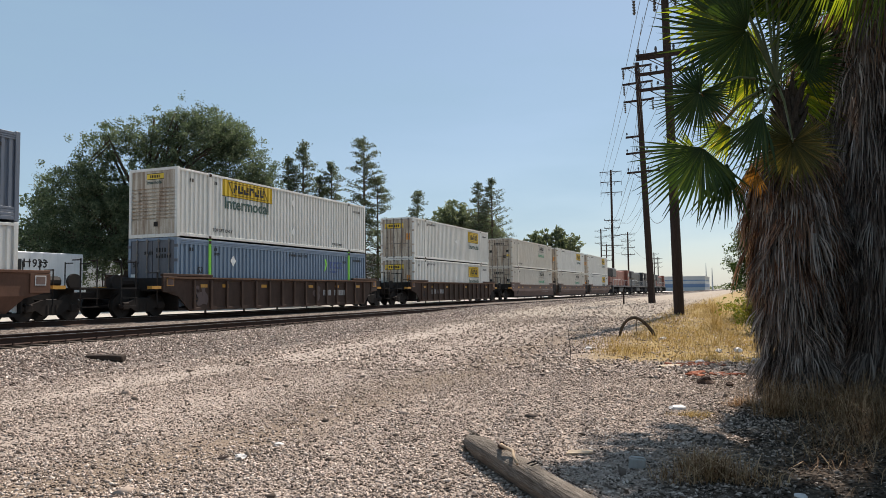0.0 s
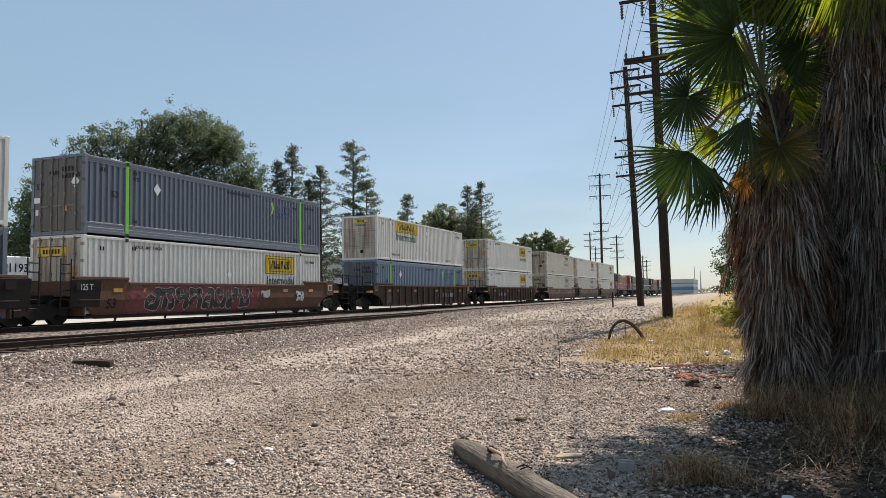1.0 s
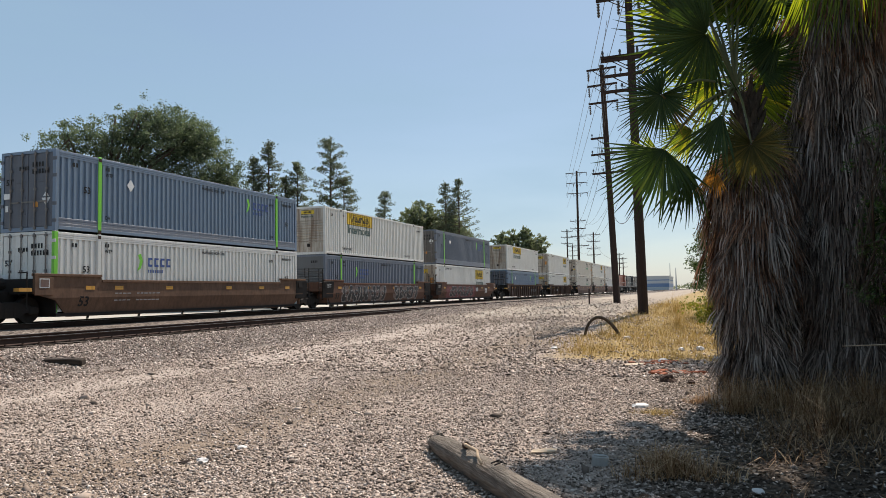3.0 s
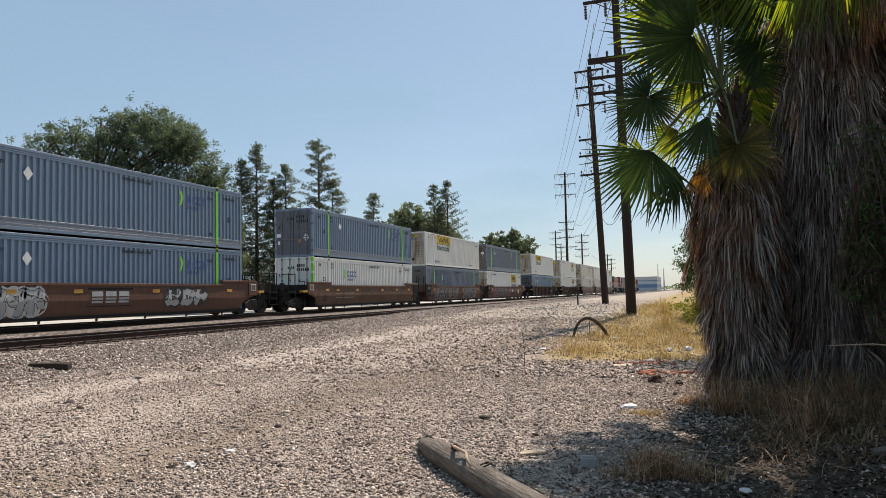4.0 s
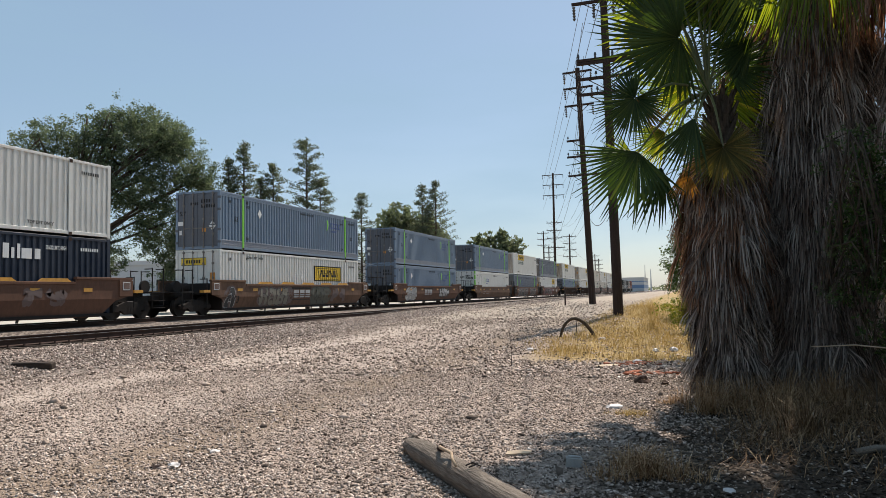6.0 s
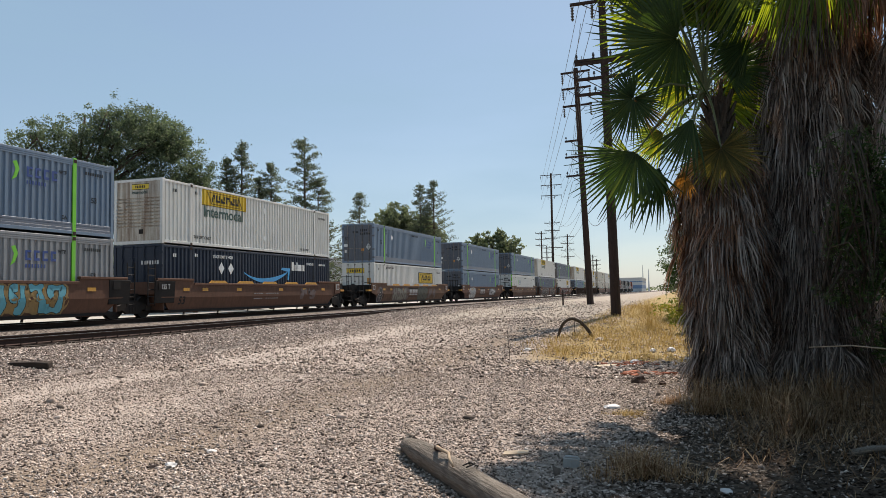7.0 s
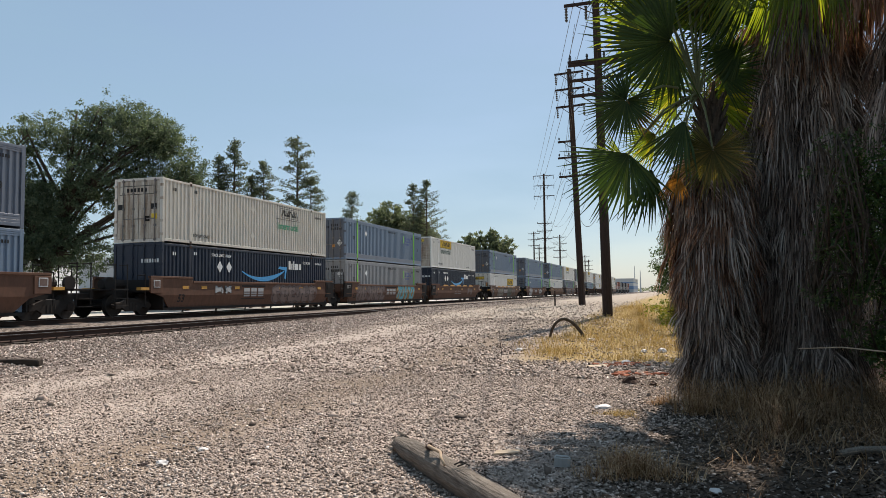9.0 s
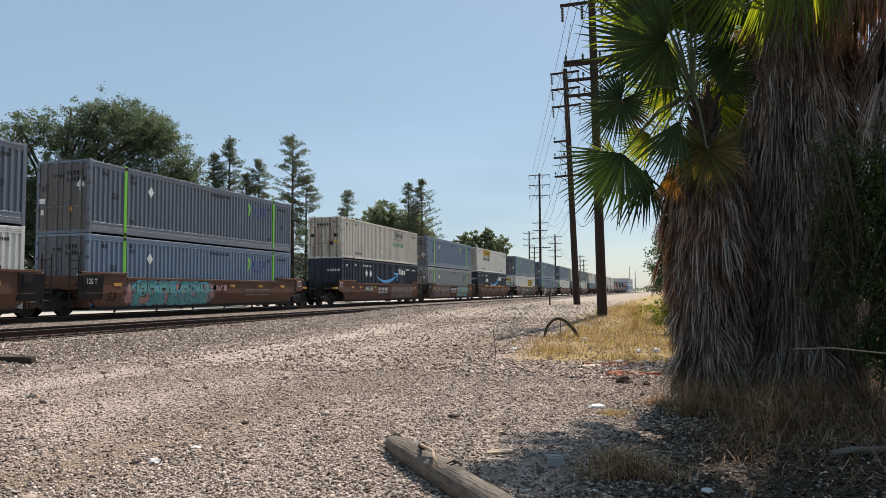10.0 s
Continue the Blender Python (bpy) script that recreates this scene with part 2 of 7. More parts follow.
M["pole"] = k.done(k.ramp(g1, [(0.3, (0.022, 0.015, 0.013)), (0.7, (0.062, 0.041, 0.034))]), 0.9, 0, 0.2)
k = Nodes("bark")
g1 = k.noise(8, 6, 0.7, stretch=(3, 3, 0.6))
k.bump(g1, 0.8, 0.05)
M["bark"] = k.done(k.ramp(g1, [(0.3, (0.035, 0.026, 0.02)), (0.7, (0.13, 0.10, 0.075))]), 0.95, 0, 0.1)
M["leaf_big"] = islands("grey_green_foliage", [(0, (0.052, 0.074, 0.043)), (0.5, (0.094, 0.124, 0.073)), (0.9, (0.145, 0.178, 0.108)), (1, (0.19, 0.205, 0.13))], 0.6, 0.4, 3, 0.52, (1.2, 1.25, 1.0))
M["leaf_pine"] = islands("dark_conifer_foliage", [(0, (0.050, 0.068, 0.045)), (0.6, (0.092, 0.115, 0.074)), (1, (0.15, 0.165, 0.105))], 0.6, 0.4, 3, 0.5, (1.25, 1.25, 1.0))
# Lightened for distance: the haze over far trees is put into this colour.
M["leaf_far"] = islands("hazed_far_foliage", [(0, (0.081, 0.101, 0.061)), (0.6, (0.135, 0.162, 0.095)), (1, (0.189, 0.209, 0.128))], 0.6, 0.4, 3, 0.55, (1.3, 1.3, 1.0))
M["leaf_bush"] = islands("shrub_foliage", [(0, (0.022, 0.046, 0.012)), (0.6, (0.05, 0.09, 0.024)), (1, (0.11, 0.16, 0.045))], 0.6, 0.3, 3, 0.35)
M["leaf_pale"] = islands("pale_feathery_foliage", [(0, (0.06, 0.11, 0.03)), (0.6, (0.12, 0.18, 0.05)), (1, (0.20, 0.26, 0.09))], 0.6, 0.3, 3, 0.45)
M["leaf_sprig"] = islands("grey_green_sprigs", [(0, (0.06, 0.09, 0.04)), (0.6, (0.10, 0.14, 0.06)), (1, (0.15, 0.19, 0.09))], 0.85, 0.1, 3, 0.3)
M["leaf_yellow"] = islands("yellow_green_foliage", [(0, (0.10, 0.13, 0.02)), (0.6, (0.20, 0.21, 0.03)), (1, (0.32, 0.29, 0.05))], 0.6, 0.3, 3, 0.4)
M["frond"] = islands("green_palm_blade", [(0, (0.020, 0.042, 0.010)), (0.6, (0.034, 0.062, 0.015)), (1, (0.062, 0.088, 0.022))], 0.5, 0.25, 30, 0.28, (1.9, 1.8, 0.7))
# Brighter copy of the frond: sun shining through the blade is put into the colour.
M["frond_light"] = islands("sunlit_tone_palm_blade", [(0, (0.06, 0.10, 0.018)), (0.6, (0.14, 0.19, 0.03)), (1, (0.26, 0.26, 0.045))], 0.45, 0.4, 30, 0.6, (2.3, 2.0, 0.5))
M["frond_olive"] = islands("olive_palm_blade", [(0, (0.06, 0.064, 0.02)), (0.6, (0.11, 0.105, 0.032)), (1, (0.21, 0.155, 0.045))], 0.55, 0.3, 30, 0.3, (1.8, 1.4, 0.5))
M["frond_orange"] = islands("dying_palm_blade", [(0, (0.30, 0.15, 0.03)), (0.6, (0.42, 0.22, 0.05)), (1, (0.50, 0.32, 0.09))], 0.6, 0.3, 30, 0.35, (1.0, 0.8, 0.4))
M["skirt_grey"] = islands("grey_dead_fronds", [(0, (0.047, 0.035, 0.030)), (0.4, (0.15, 0.115, 0.095)), (0.8, (0.35, 0.285, 0.245)), (1, (0.58, 0.50, 0.445))], 0.85, 0.2, 30, 0.2, (1, 0.88, 0.76))
M["skirt_pale"] = islands("bleached_dead_fronds", [(0, (0.18, 0.145, 0.122)), (0.5, (0.34, 0.29, 0.25)), (1, (0.55, 0.49, 0.43))], 0.85, 0.2, 30, 0.15, (1, 0.9, 0.75))
M["skirt_red"] = islands("reddish_dead_fronds", [(0, (0.10, 0.055, 0.038)), (0.5, (0.24, 0.142, 0.098)), (0.9, (0.39, 0.258, 0.185)), (1, (0.52, 0.38, 0.275))], 0.85, 0.2, 30, 0.4, (1.1, 0.85, 0.6))
M["straw"] = islands("dry_straw", [(0, (0.226, 0.148, 0.052)), (0.5, (0.374, 0.261, 0.100)), (1, (0.522, 0.400, 0.191))], 0.8, 0.2, 20, 0.3, (1, 0.9, 0.6))
M["dry_weed"] = islands("brown_dry_weed", [(0, (0.075, 0.040, 0.020)), (0.5, (0.205, 0.122, 0.065)), (1, (0.46, 0.32, 0.19))], 0.85, 0.2, 20, 0.1, (1, 0.75, 0.5))
# Brighter copy of the dry weed: sunlight on the clumps is put into its colour.
M["sunlit_weed"] = islands("sun_bright_dry_weed", [(0, (0.15, 0.080, 0.040)), (0.5, (0.35, 0.215, 0.115)), (1, (0.62, 0.45, 0.28))], 0.85, 0.2, 20, 0.2, (1, 0.8, 0.55))
# Leaf scraps in a tone kept dark to deepen the shade below the palms.
M["litter"] = islands("shade_dark_leaf_litter", [(0, (0.02, 0.014, 0.01)), (0.7, (0.07, 0.048, 0.033)), (0.95, (0.12, 0.09, 0.068)), (1, (0.25, 0.22, 0.19))], 0.9, 0.2, 20)
M["petiole"] = paint("palm_stalk", (0.10, 0.11, 0.03), (0.14, 0.09, 0.04), 0.5)
M["wire"] = paint("dark_wire", (0.05, 0.05, 0.052), (0.05, 0.05, 0.05), 0.1)
M["insulator"] = paint("grey_insulator", (0.045, 0.04, 0.04), (0.05, 0.05, 0.05), 0.2, 0.3)
M["trailer"] = paint("white_trailer_paint", (0.62, 0.64, 0.65), (0.3, 0.28, 0.25), 0.25)
M["trailer_grey"] = paint("grey_trailer_paint", (0.42, 0.45, 0.48), (0.3, 0.28, 0.25), 0.25)
M["wall_far"] = paint("pale_warehouse_wall", (0.42, 0.44, 0.46), (0.35, 0.33, 0.3), 0.2)
M["wall_blue"] = paint("blue_warehouse_band", (0.11, 0.19, 0.33), (0.1, 0.12, 0.2), 0.2)
M["orange"] = paint("orange_locomotive_paint", (0.25, 0.066, 0.034), (0.10, 0.06, 0.045), 0.5)
M["loco_black"] = paint("black_locomotive_paint", (0.03, 0.03, 0.033), (0.1, 0.08, 0.07), 0.4)
M["glass"] = Nodes("dark_window_glass").done((0.02, 0.025, 0.03), 0.08, 0, 0.6)
M["plastic"] = paint("dirty_white_plastic", (0.56, 0.53, 0.51), (0.35, 0.28, 0.22), 0.4)
M["brick_red"] = rusty("old_red_brick", (0.33, 0.115, 0.065), (0.20, 0.09, 0.06), 0.5, 0.95)
M["cardboard"] = paint("pale_tan_litter", (0.50, 0.38, 0.26), (0.3, 0.22, 0.15), 0.3, 0.8)
M["concrete"] = paint("grey_concrete", (0.34, 0.33, 0.31), (0.2, 0.18, 0.15), 0.4, 0.9)
M["rope"] = paint("frayed_tan_rope", (0.40, 0.29, 0.19), (0.2, 0.14, 0.09), 0.4, 0.9)

# ---- mesh helpers ----


def part(name, bm, material, parent=None, label="", smooth=False):
    """Links a bmesh (or mesh) as one object under a thing or part."""
    if isinstance(bm, bmesh.types.BMesh):
        me = bpy.data.meshes.new(name)
        bm.to_mesh(me)
        bm.free()
    else:
        me = bm
    if material and not me.materials:
        me.materials.append(material)
    if smooth:
        me.shade_smooth()
    ob = new(name, me)
    ob.parent = parent
    return tagged(ob, label)


def thing(name, m, label, category, group="", kind=""):
    ob = new(name)
    ob.empty_display_size = 0.2
    ob.matrix_basis = m
    return tagged(ob, label, category, group, kind)


def box(bm, x0, y0, z0, x1, y1, z1, bevel=0.0):
    r = bmesh.ops.create_cube(bm, size=1, matrix=Matrix.LocRotScale(((x0 + x1) / 2, (y0 + y1) / 2, (z0 + z1) / 2), None, (x1 - x0, y1 - y0, z1 - z0)))
    if bevel:
        es = {e for v in r["verts"] for e in v.link_edges}
        bmesh.ops.bevel(bm, geom=list(es), offset=bevel, segments=1, affect="EDGES")
    return bm


def rod(bm, a, b, r0, r1=None, seg=8, cap=True):
    """A tapered round bar from a to b."""
    a, b = Vector(a), Vector(b)
    q = (b - a).to_track_quat("Z", "Y").to_matrix().to_4x4()
    bmesh.ops.create_cone(bm, cap_ends=cap, segments=seg, radius1=r0, radius2=r0 if r1 is None else r1, depth=(b - a).length,
                          matrix=Matrix.Translation((a + b) / 2) @ q)
    return bm


def poly(bm, pts, depth):
    """A flat shape of the points, thickened by the vector depth."""
    d = Vector(depth)
    f = [bm.verts.new(p) for p in pts]
    b = [bm.verts.new(Vector(p) + d) for p in pts]
    n = len(pts)
    bm.faces.new(f)
    bm.faces.new(b[::-1])
    for i in range(n):
        bm.faces.new((f[i], b[i], b[(i + 1) % n], f[(i + 1) % n]))
    bmesh.ops.recalc_face_normals(bm, faces=bm.faces)
    return bm


def raw(name, verts, faces, material, smooth=False):
    """A mesh from arrays; all faces have the same number of corners."""
    verts, faces = np.asarray(verts, np.float32), np.asarray(faces, np.int32)
    me = bpy.data.meshes.new(name)
    me.vertices.add(len(verts))
    me.vertices.foreach_set("co", verts.ravel())
    k = faces.shape[1]
    me.loops.add(faces.size)
    me.loops.foreach_set("vertex_index", faces.ravel())
    me.polygons.add(len(faces))
    me.polygons.foreach_set("loop_start", np.arange(0, faces.size, k, dtype=np.int32))
    me.polygons.foreach_set("loop_total", np.full(len(faces), k, np.int32))
    me.update(calc_edges=True)
    me.validate()
    me.materials.append(material)
    if smooth:
        me.shade_smooth()
    return me


WORDS = {}


def word(text, size):
    """The mesh of a word in the built-in font, 3 mm thick."""
    key = (text, size)
    if key not in WORDS:
        cu = bpy.data.curves.new("word", "FONT")
        cu.body, cu.size, cu.extrude, cu.resolution_u, cu.offset = text, size, 0.0015, 2, 0.02 * size
        cu.align_x = "LEFT"
        ob = bpy.data.objects.new("word", cu)
        scene.collection.objects.link(ob)
        me = bpy.data.meshes.new_from_object(ob.evaluated_get(bpy.context.evaluated_depsgraph_get()))
        bpy.data.objects.remove(ob)
        WORDS[key] = me
    return WORDS[key].copy()


ON_SIDE = Matrix(((0, 0, 1, 0), (1, 0, 0, 0), (0, 1, 0, 0), (0, 0, 0, 1)))   # reads from +x
ON_END = Matrix(((1, 0, 0, 0), (0, 0, -1, 0), (0, 1, 0, 0), (0, 0, 0, 1)))   # reads from -y


def lettering(text, size, material, parent, at, turn, stretch=1.0, label=""):
    me = word(text, size)
    me.transform(Matrix.Translation(at) @ turn @ Matrix.Diagonal((stretch, 1, 1, 1)))
    return part("lettering", me, material, parent, label)

# ---- ground ----


def smooth(a, b, v):
    t = min(1, max(0, (v - a) / (b - a)))
    return t * t * (3 - 2 * t)


def ground_z(x, y):
    base = 0.62 * smooth(13, 48, y)
    if x > -12.2:
        z = base
    elif x > -16.3:
        z = base + (0.33 - base * 0.7) * smooth(12.2, 16.3, -x)
        z = max(z, base)
    elif x > -20.4:
        z = max(0.33, base * 0.6)
    elif x > -21.3:
        z = 0.37 + 0.21 * smooth(20.4, 21.3, -x)
    elif x > -25.2:
        z = 0.58
    else:
        z = 0.58 - 0.1 * smooth(25.2, 27, -x)
    near = smooth(-45, -25, -math.hypot(x, y))
    z += near * 0.05 * noise.noise((x * 0.35, y * 0.35, 0)) * (1 if x > -12 else 0.3)
    z += near * 0.018 * noise.noise((x * 1.7, y * 1.7, 3)) * (1 if x > -16 else 0.3)
    z -= near * 0.05 * (math.exp(-((x + 10.4) / 0.6) ** 2) + 0.6 * math.exp(-((x + 7.6) / 0.6) ** 2))
    if x > 0.6:
        z += 0.12 * smooth(0.6, 3, x) * smooth(-30, -12, -y)
    return z


def spaced(stops):
    out = []
    for a, b, step in stops:
        n = max(1, round((b - a) / step))
        out += [a + (b - a) * i / n for i in range(n)]
    return out + [stops[-1][1]]


xs = spaced([(-3000, -600, 800), (-600, -100, 100), (-100, -30, 10), (-30, -16, 0.5), (-16, 5, 0.22), (5, 20, 1.5), (20, 120, 20), (120, 600, 120), (600, 3000, 800)])
ys = spaced([(-3000, -500, 800), (-500, -20, 60), (-20, 3, 1.5), (3, 26, 0.22), (26, 60, 1.0), (60, 300, 20), (300, 900, 100), (900, 4000, 800)])
gv = [(x, y, ground_z(x, y)) for y in ys for x in xs]
w = len(xs)
gf = [(j * w + i, j * w + i + 1, (j + 1) * w + i + 1, (j + 1) * w + i) for j in range(len(ys) - 1) for i in range(w - 1)]
ground = part("ground", raw("ground", gv, gf, M["ground"], True), None)
tagged(ground, "tan gravel and dirt ground beside the railway tracks", "ground", kind="structure")


def stone_mesh(name, spots, material, seed):
    """Many small angular stones; spots: rows of x, y, z, size."""
    rng = np.random.default_rng(seed)
    cube = np.array([(1, 0, 0), (-1, 0, 0), (0, 1, 0), (0, -1, 0), (0, 0, 1), (0, 0, -1)], float) * 1.25
    tris = np.array([(0, 2, 4), (2, 1, 4), (1, 3, 4), (3, 0, 4), (2, 0, 5), (1, 2, 5), (3, 1, 5), (0, 3, 5)])
    spots = np.asarray(spots)
    n = len(spots)
    v = cube[None] * rng.uniform(0.55, 1.05, (n, 6, 1)) + rng.normal(0, 0.3, (n, 6, 3))
    v *= rng.uniform(0.45, 1.3, (n, 1, 3)) * np.array([1, 1, 0.6])
    a = rng.uniform(0, 2 * np.pi, n)
    tilt = rng.normal(0, 0.4, n)
    y2 = v[:, :, 1] * np.cos(tilt)[:, None] - v[:, :, 2] * np.sin(tilt)[:, None]
    z2 = v[:, :, 1] * np.sin(tilt)[:, None] + v[:, :, 2] * np.cos(tilt)[:, None]
    x3 = v[:, :, 0] * np.cos(a)[:, None] - y2 * np.sin(a)[:, None]
    y3 = v[:, :, 0] * np.sin(a)[:, None] + y2 * np.cos(a)[:, None]
    v = np.stack([x3, y3, z2], 2) * spots[:, None, 3:4] * 0.5
    v += spots[:, None, :3]
    f = (tris[None] + (np.arange(n) * 6)[:, None, None]).reshape(-1, 3)
    return raw(name, v.reshape(-1, 3), f, material)


def scatter(n, x0, x1, y0, y1, keep, lo, hi, seed, near=0.0):
    rng = random.Random(seed)
    out = []
    while len(out) < n:
        y = y0 + (y1 - y0) * rng.random() ** (1 + near)
        x = rng.uniform(x0, x1)
        if rng.random() > keep(x, y):
            continue
        s = lo + (hi - lo) * rng.random() ** 2.2
        out.append((x, y, ground_z(x, y) + s * 0.12, s))
    return out


def loose(x, y):
    if not -1.42 * y - 1.5 < x < 0.30 * y + 1.0:
        return 0
    w = 0.7 * noise.noise((x * .3, y * .3, 5))
    track = 1.2 * math.exp(-((x + 10.4 + w) / 1.0) ** 2) + 0.7 * math.exp(-((x + 7.6 + w) / 1.1) ** 2) + 0.8 * math.exp(-((x + 5.3 + w) / 0.75) ** 2)
    lump = 0.78 + 0.30 * noise.noise((x * 0.45, y * 0.45, 9)) + 0.30 * noise.noise((x * 1.6, y * 1.6, 2))
    return max(0.02, min(1, lump * (1 - 0.66 * min(1, track)) * (1.0 if y < 17 or x < -4 else 0.25) * (1 - 0.88 * smooth(-1.0, 0.6, x - 0.08 * (y - 6)))))


st = scatter(155000, -12.5, 3.5, 4.0, 14, loose, 0.014, 0.050, 1, 0.3) + scatter(34000, -12.5, 2.5, 14, 34, loose, 0.03, 0.10, 2, 0.5) + scatter(9000, -12.5, -2.5, 30, 75, lambda x, y: 0.8 * (1 - (y - 30) / 50) if x > -11.5 else 1, 0.05, 0.11, 9, 0.6)
st += scatter(170, -11, 2.0, 4.5, 18, loose, 0.09, 0.16, 3)
tagged(part("gravel", stone_mesh("gravel", st, M["stone"], 4), None), "loose tan and grey stones scattered over the ground", "gravel", kind="stuff")
sb = scatter(34000, -16.4, -11.8, 8, 34, lambda x, y: 1 if x > -1.45 * y - 2 and x < -12.6 + noise.noise((x, y * .5, 1)) else 0.25, 0.035, 0.085, 5, 0.6)
sb += scatter(9000, -16.4, -12.6, 34, 90, lambda x, y: 1, 0.05, 0.10, 6, 0.4)
sb += scatter(7000, -20.6, -16.3, 14, 60, lambda x, y: 1, 0.04, 0.08, 7, 0.5)
tagged(part("ballast", stone_mesh("ballast", sb, M["ballast"], 8), None), "grey crushed stone ballast sloping from the tracks", "ballast", kind="stuff")

# ---- tracks ----
Y0, Y1 = -260.0, 900.0


def rail(x, z, parent):
    bm = bmesh.new()
    prof = [(-0.076, -0.185), (0.076, -0.185), (0.076, -0.17), (0.012, -0.145), (0.010, -0.045), (0.036, -0.034), (0.037, -0.004),
            (-0.037, -0.004), (-0.036, -0.034), (-0.010, -0.045), (-0.012, -0.145), (-0.076, -0.17)]
    poly(bm, [(x + a, Y0, z + b) for a, b in prof], (0, Y1 - Y0, 0))
    r = part("rail", bm, M["rail_side"], parent)
    bm = bmesh.new()
    box(bm, x - 0.034, Y0, z - 0.003, x + 0.034, Y1, z + 0.001)
    part("rail_head", bm, M["rail_top"], r, "bright worn running surface")


def track(xc, z, name_label):
    t = thing("railway_track", Matrix.Identity(4), name_label, "track", "parallel tracks", "structure")
    for s in (-1, 1):
        rail(xc + s * 0.755, z, t)
    bm = bmesh.new()
    box(bm, -1.3, -0.11, -0.18, 1.3, 0.11, 0, 0.012)
    me = bpy.data.meshes.new("sleeper")
    bm.to_mesh(me)
    bm.free()
    me.materials.append(M["wood_tie"])
    rng = random.Random(int(-xc * 10))
    bp = bmesh.new()
    box(bp, -0.17, -0.09, 0, 0.17, 0.09, 0.02)
    for sx in (-0.11, 0.11):
        box(bp, sx - 0.02, -0.06, 0.02, sx + 0.02, -0.02, 0.055)
    mp = bpy.data.meshes.new("tie_plate")
    bp.to_mesh(mp)
    bp.free()
    mp.materials.append(M["rail_side"])
    for i in range(170):
        y = 6 + i * 0.52
        o = part("sleeper", me, None, t)
        o.matrix_basis = pose(xc + rng.uniform(-0.05, 0.05), y + rng.uniform(-0.02, 0.02), z - 0.2, 0, 0, rng.uniform(-1, 1))
        if i < 110 and xc > -20:
            p = part("tie_plate", mp, None, t)
            p.matrix_basis = pose(xc + 0.755, y, z - 0.199)
    bm = bmesh.new()
    for i in range(600):
        y = 94.4 + i * 0.52
        box(bm, xc - 1.3, y - 0.11, z - 0.38, xc + 1.3, y + 0.11, z - 0.2)
    tagged(part("distant_sleepers", bm, M["wood_tie"], t), kind="stuff")


track(NEAR_X, NEAR_RAIL_Z, "empty railway track with dark rusty rails and timber sleepers")
track(TRAIN_X, RAIL_Z, "railway track under the train with dark rusty rails")

# ---- containers ----
PER = 0.272


def ribs(y0, y1, out=0.0, depth=0.056, per=PER):
    """Corrugation profile along a side: pairs of y and depth below the face."""
    pts, y = [], math.floor(y0 / per) * per
    while y < y1 + per:
        for a, d in ((0.0, 0), (0.40, 0), (0.5, depth), (0.90, depth)):
            pts.append((y + a * per, d))
        y += per
    res = []
    for (a, da), (b, db) in zip(pts, pts[1:]):
        if a <= y0 < b:
            res.append((y0, da + (db - da) * (y0 - a) / (b - a)))
        if y0 < a < y1:
            res.append((a, da))
        if a < y1 <= b:
            res.append((y1, da + (db - da) * (y1 - a) / (b - a)))
    return [(y, out - d) for y, d in res]


def ribbed(bm, x, y0, y1, z0, z1, sign=1, out=0.0):
    """A ribbed sheet in the plane x."""
    prev = None
    for y, d in ribs(y0, y1, out):
        cur = (bm.verts.new((x + sign * d, y, z0)), bm.verts.new((x + sign * d, y, z1)))
        if prev:
            f = (prev[0], cur[0], cur[1], prev[1])
            bm.faces.new(f if sign > 0 else f[::-1])
        prev = cur
    return bm


def bars(name, parent, at, n, size, gap, material, turn, rng):
    """Unreadable writing: a row of small bars."""
    bm = bmesh.new()
    x = 0
    for i in range(n):
        wd = size * rng.choice((0.45, 0.55, 0.6))
        box(bm, x, 0, -0.001, x + wd, size, 0.002)
        x += wd + gap
    me = bpy.data.meshes.new(name)
    bm.to_mesh(me)
    bm.free()
    me.transform(Matrix.Translation(at) @ turn)
    return tagged(part(name, me, material, parent), kind="stuff")


def diamond(parent, at, r, turn, material=None):
    bm = bmesh.new()
    poly(bm, [(-r, 0, 0), (0, -r * 1.25, 0), (r, 0, 0), (0, r * 1.25, 0)], (0, 0, 0.003))
    me = bpy.data.meshes.new("placard")
    bm.to_mesh(me)
    bm.free()
    me.transform(Matrix.Translation(at) @ turn)
    return part("placard", me, material or M["label"], parent)


HX = WID / 2


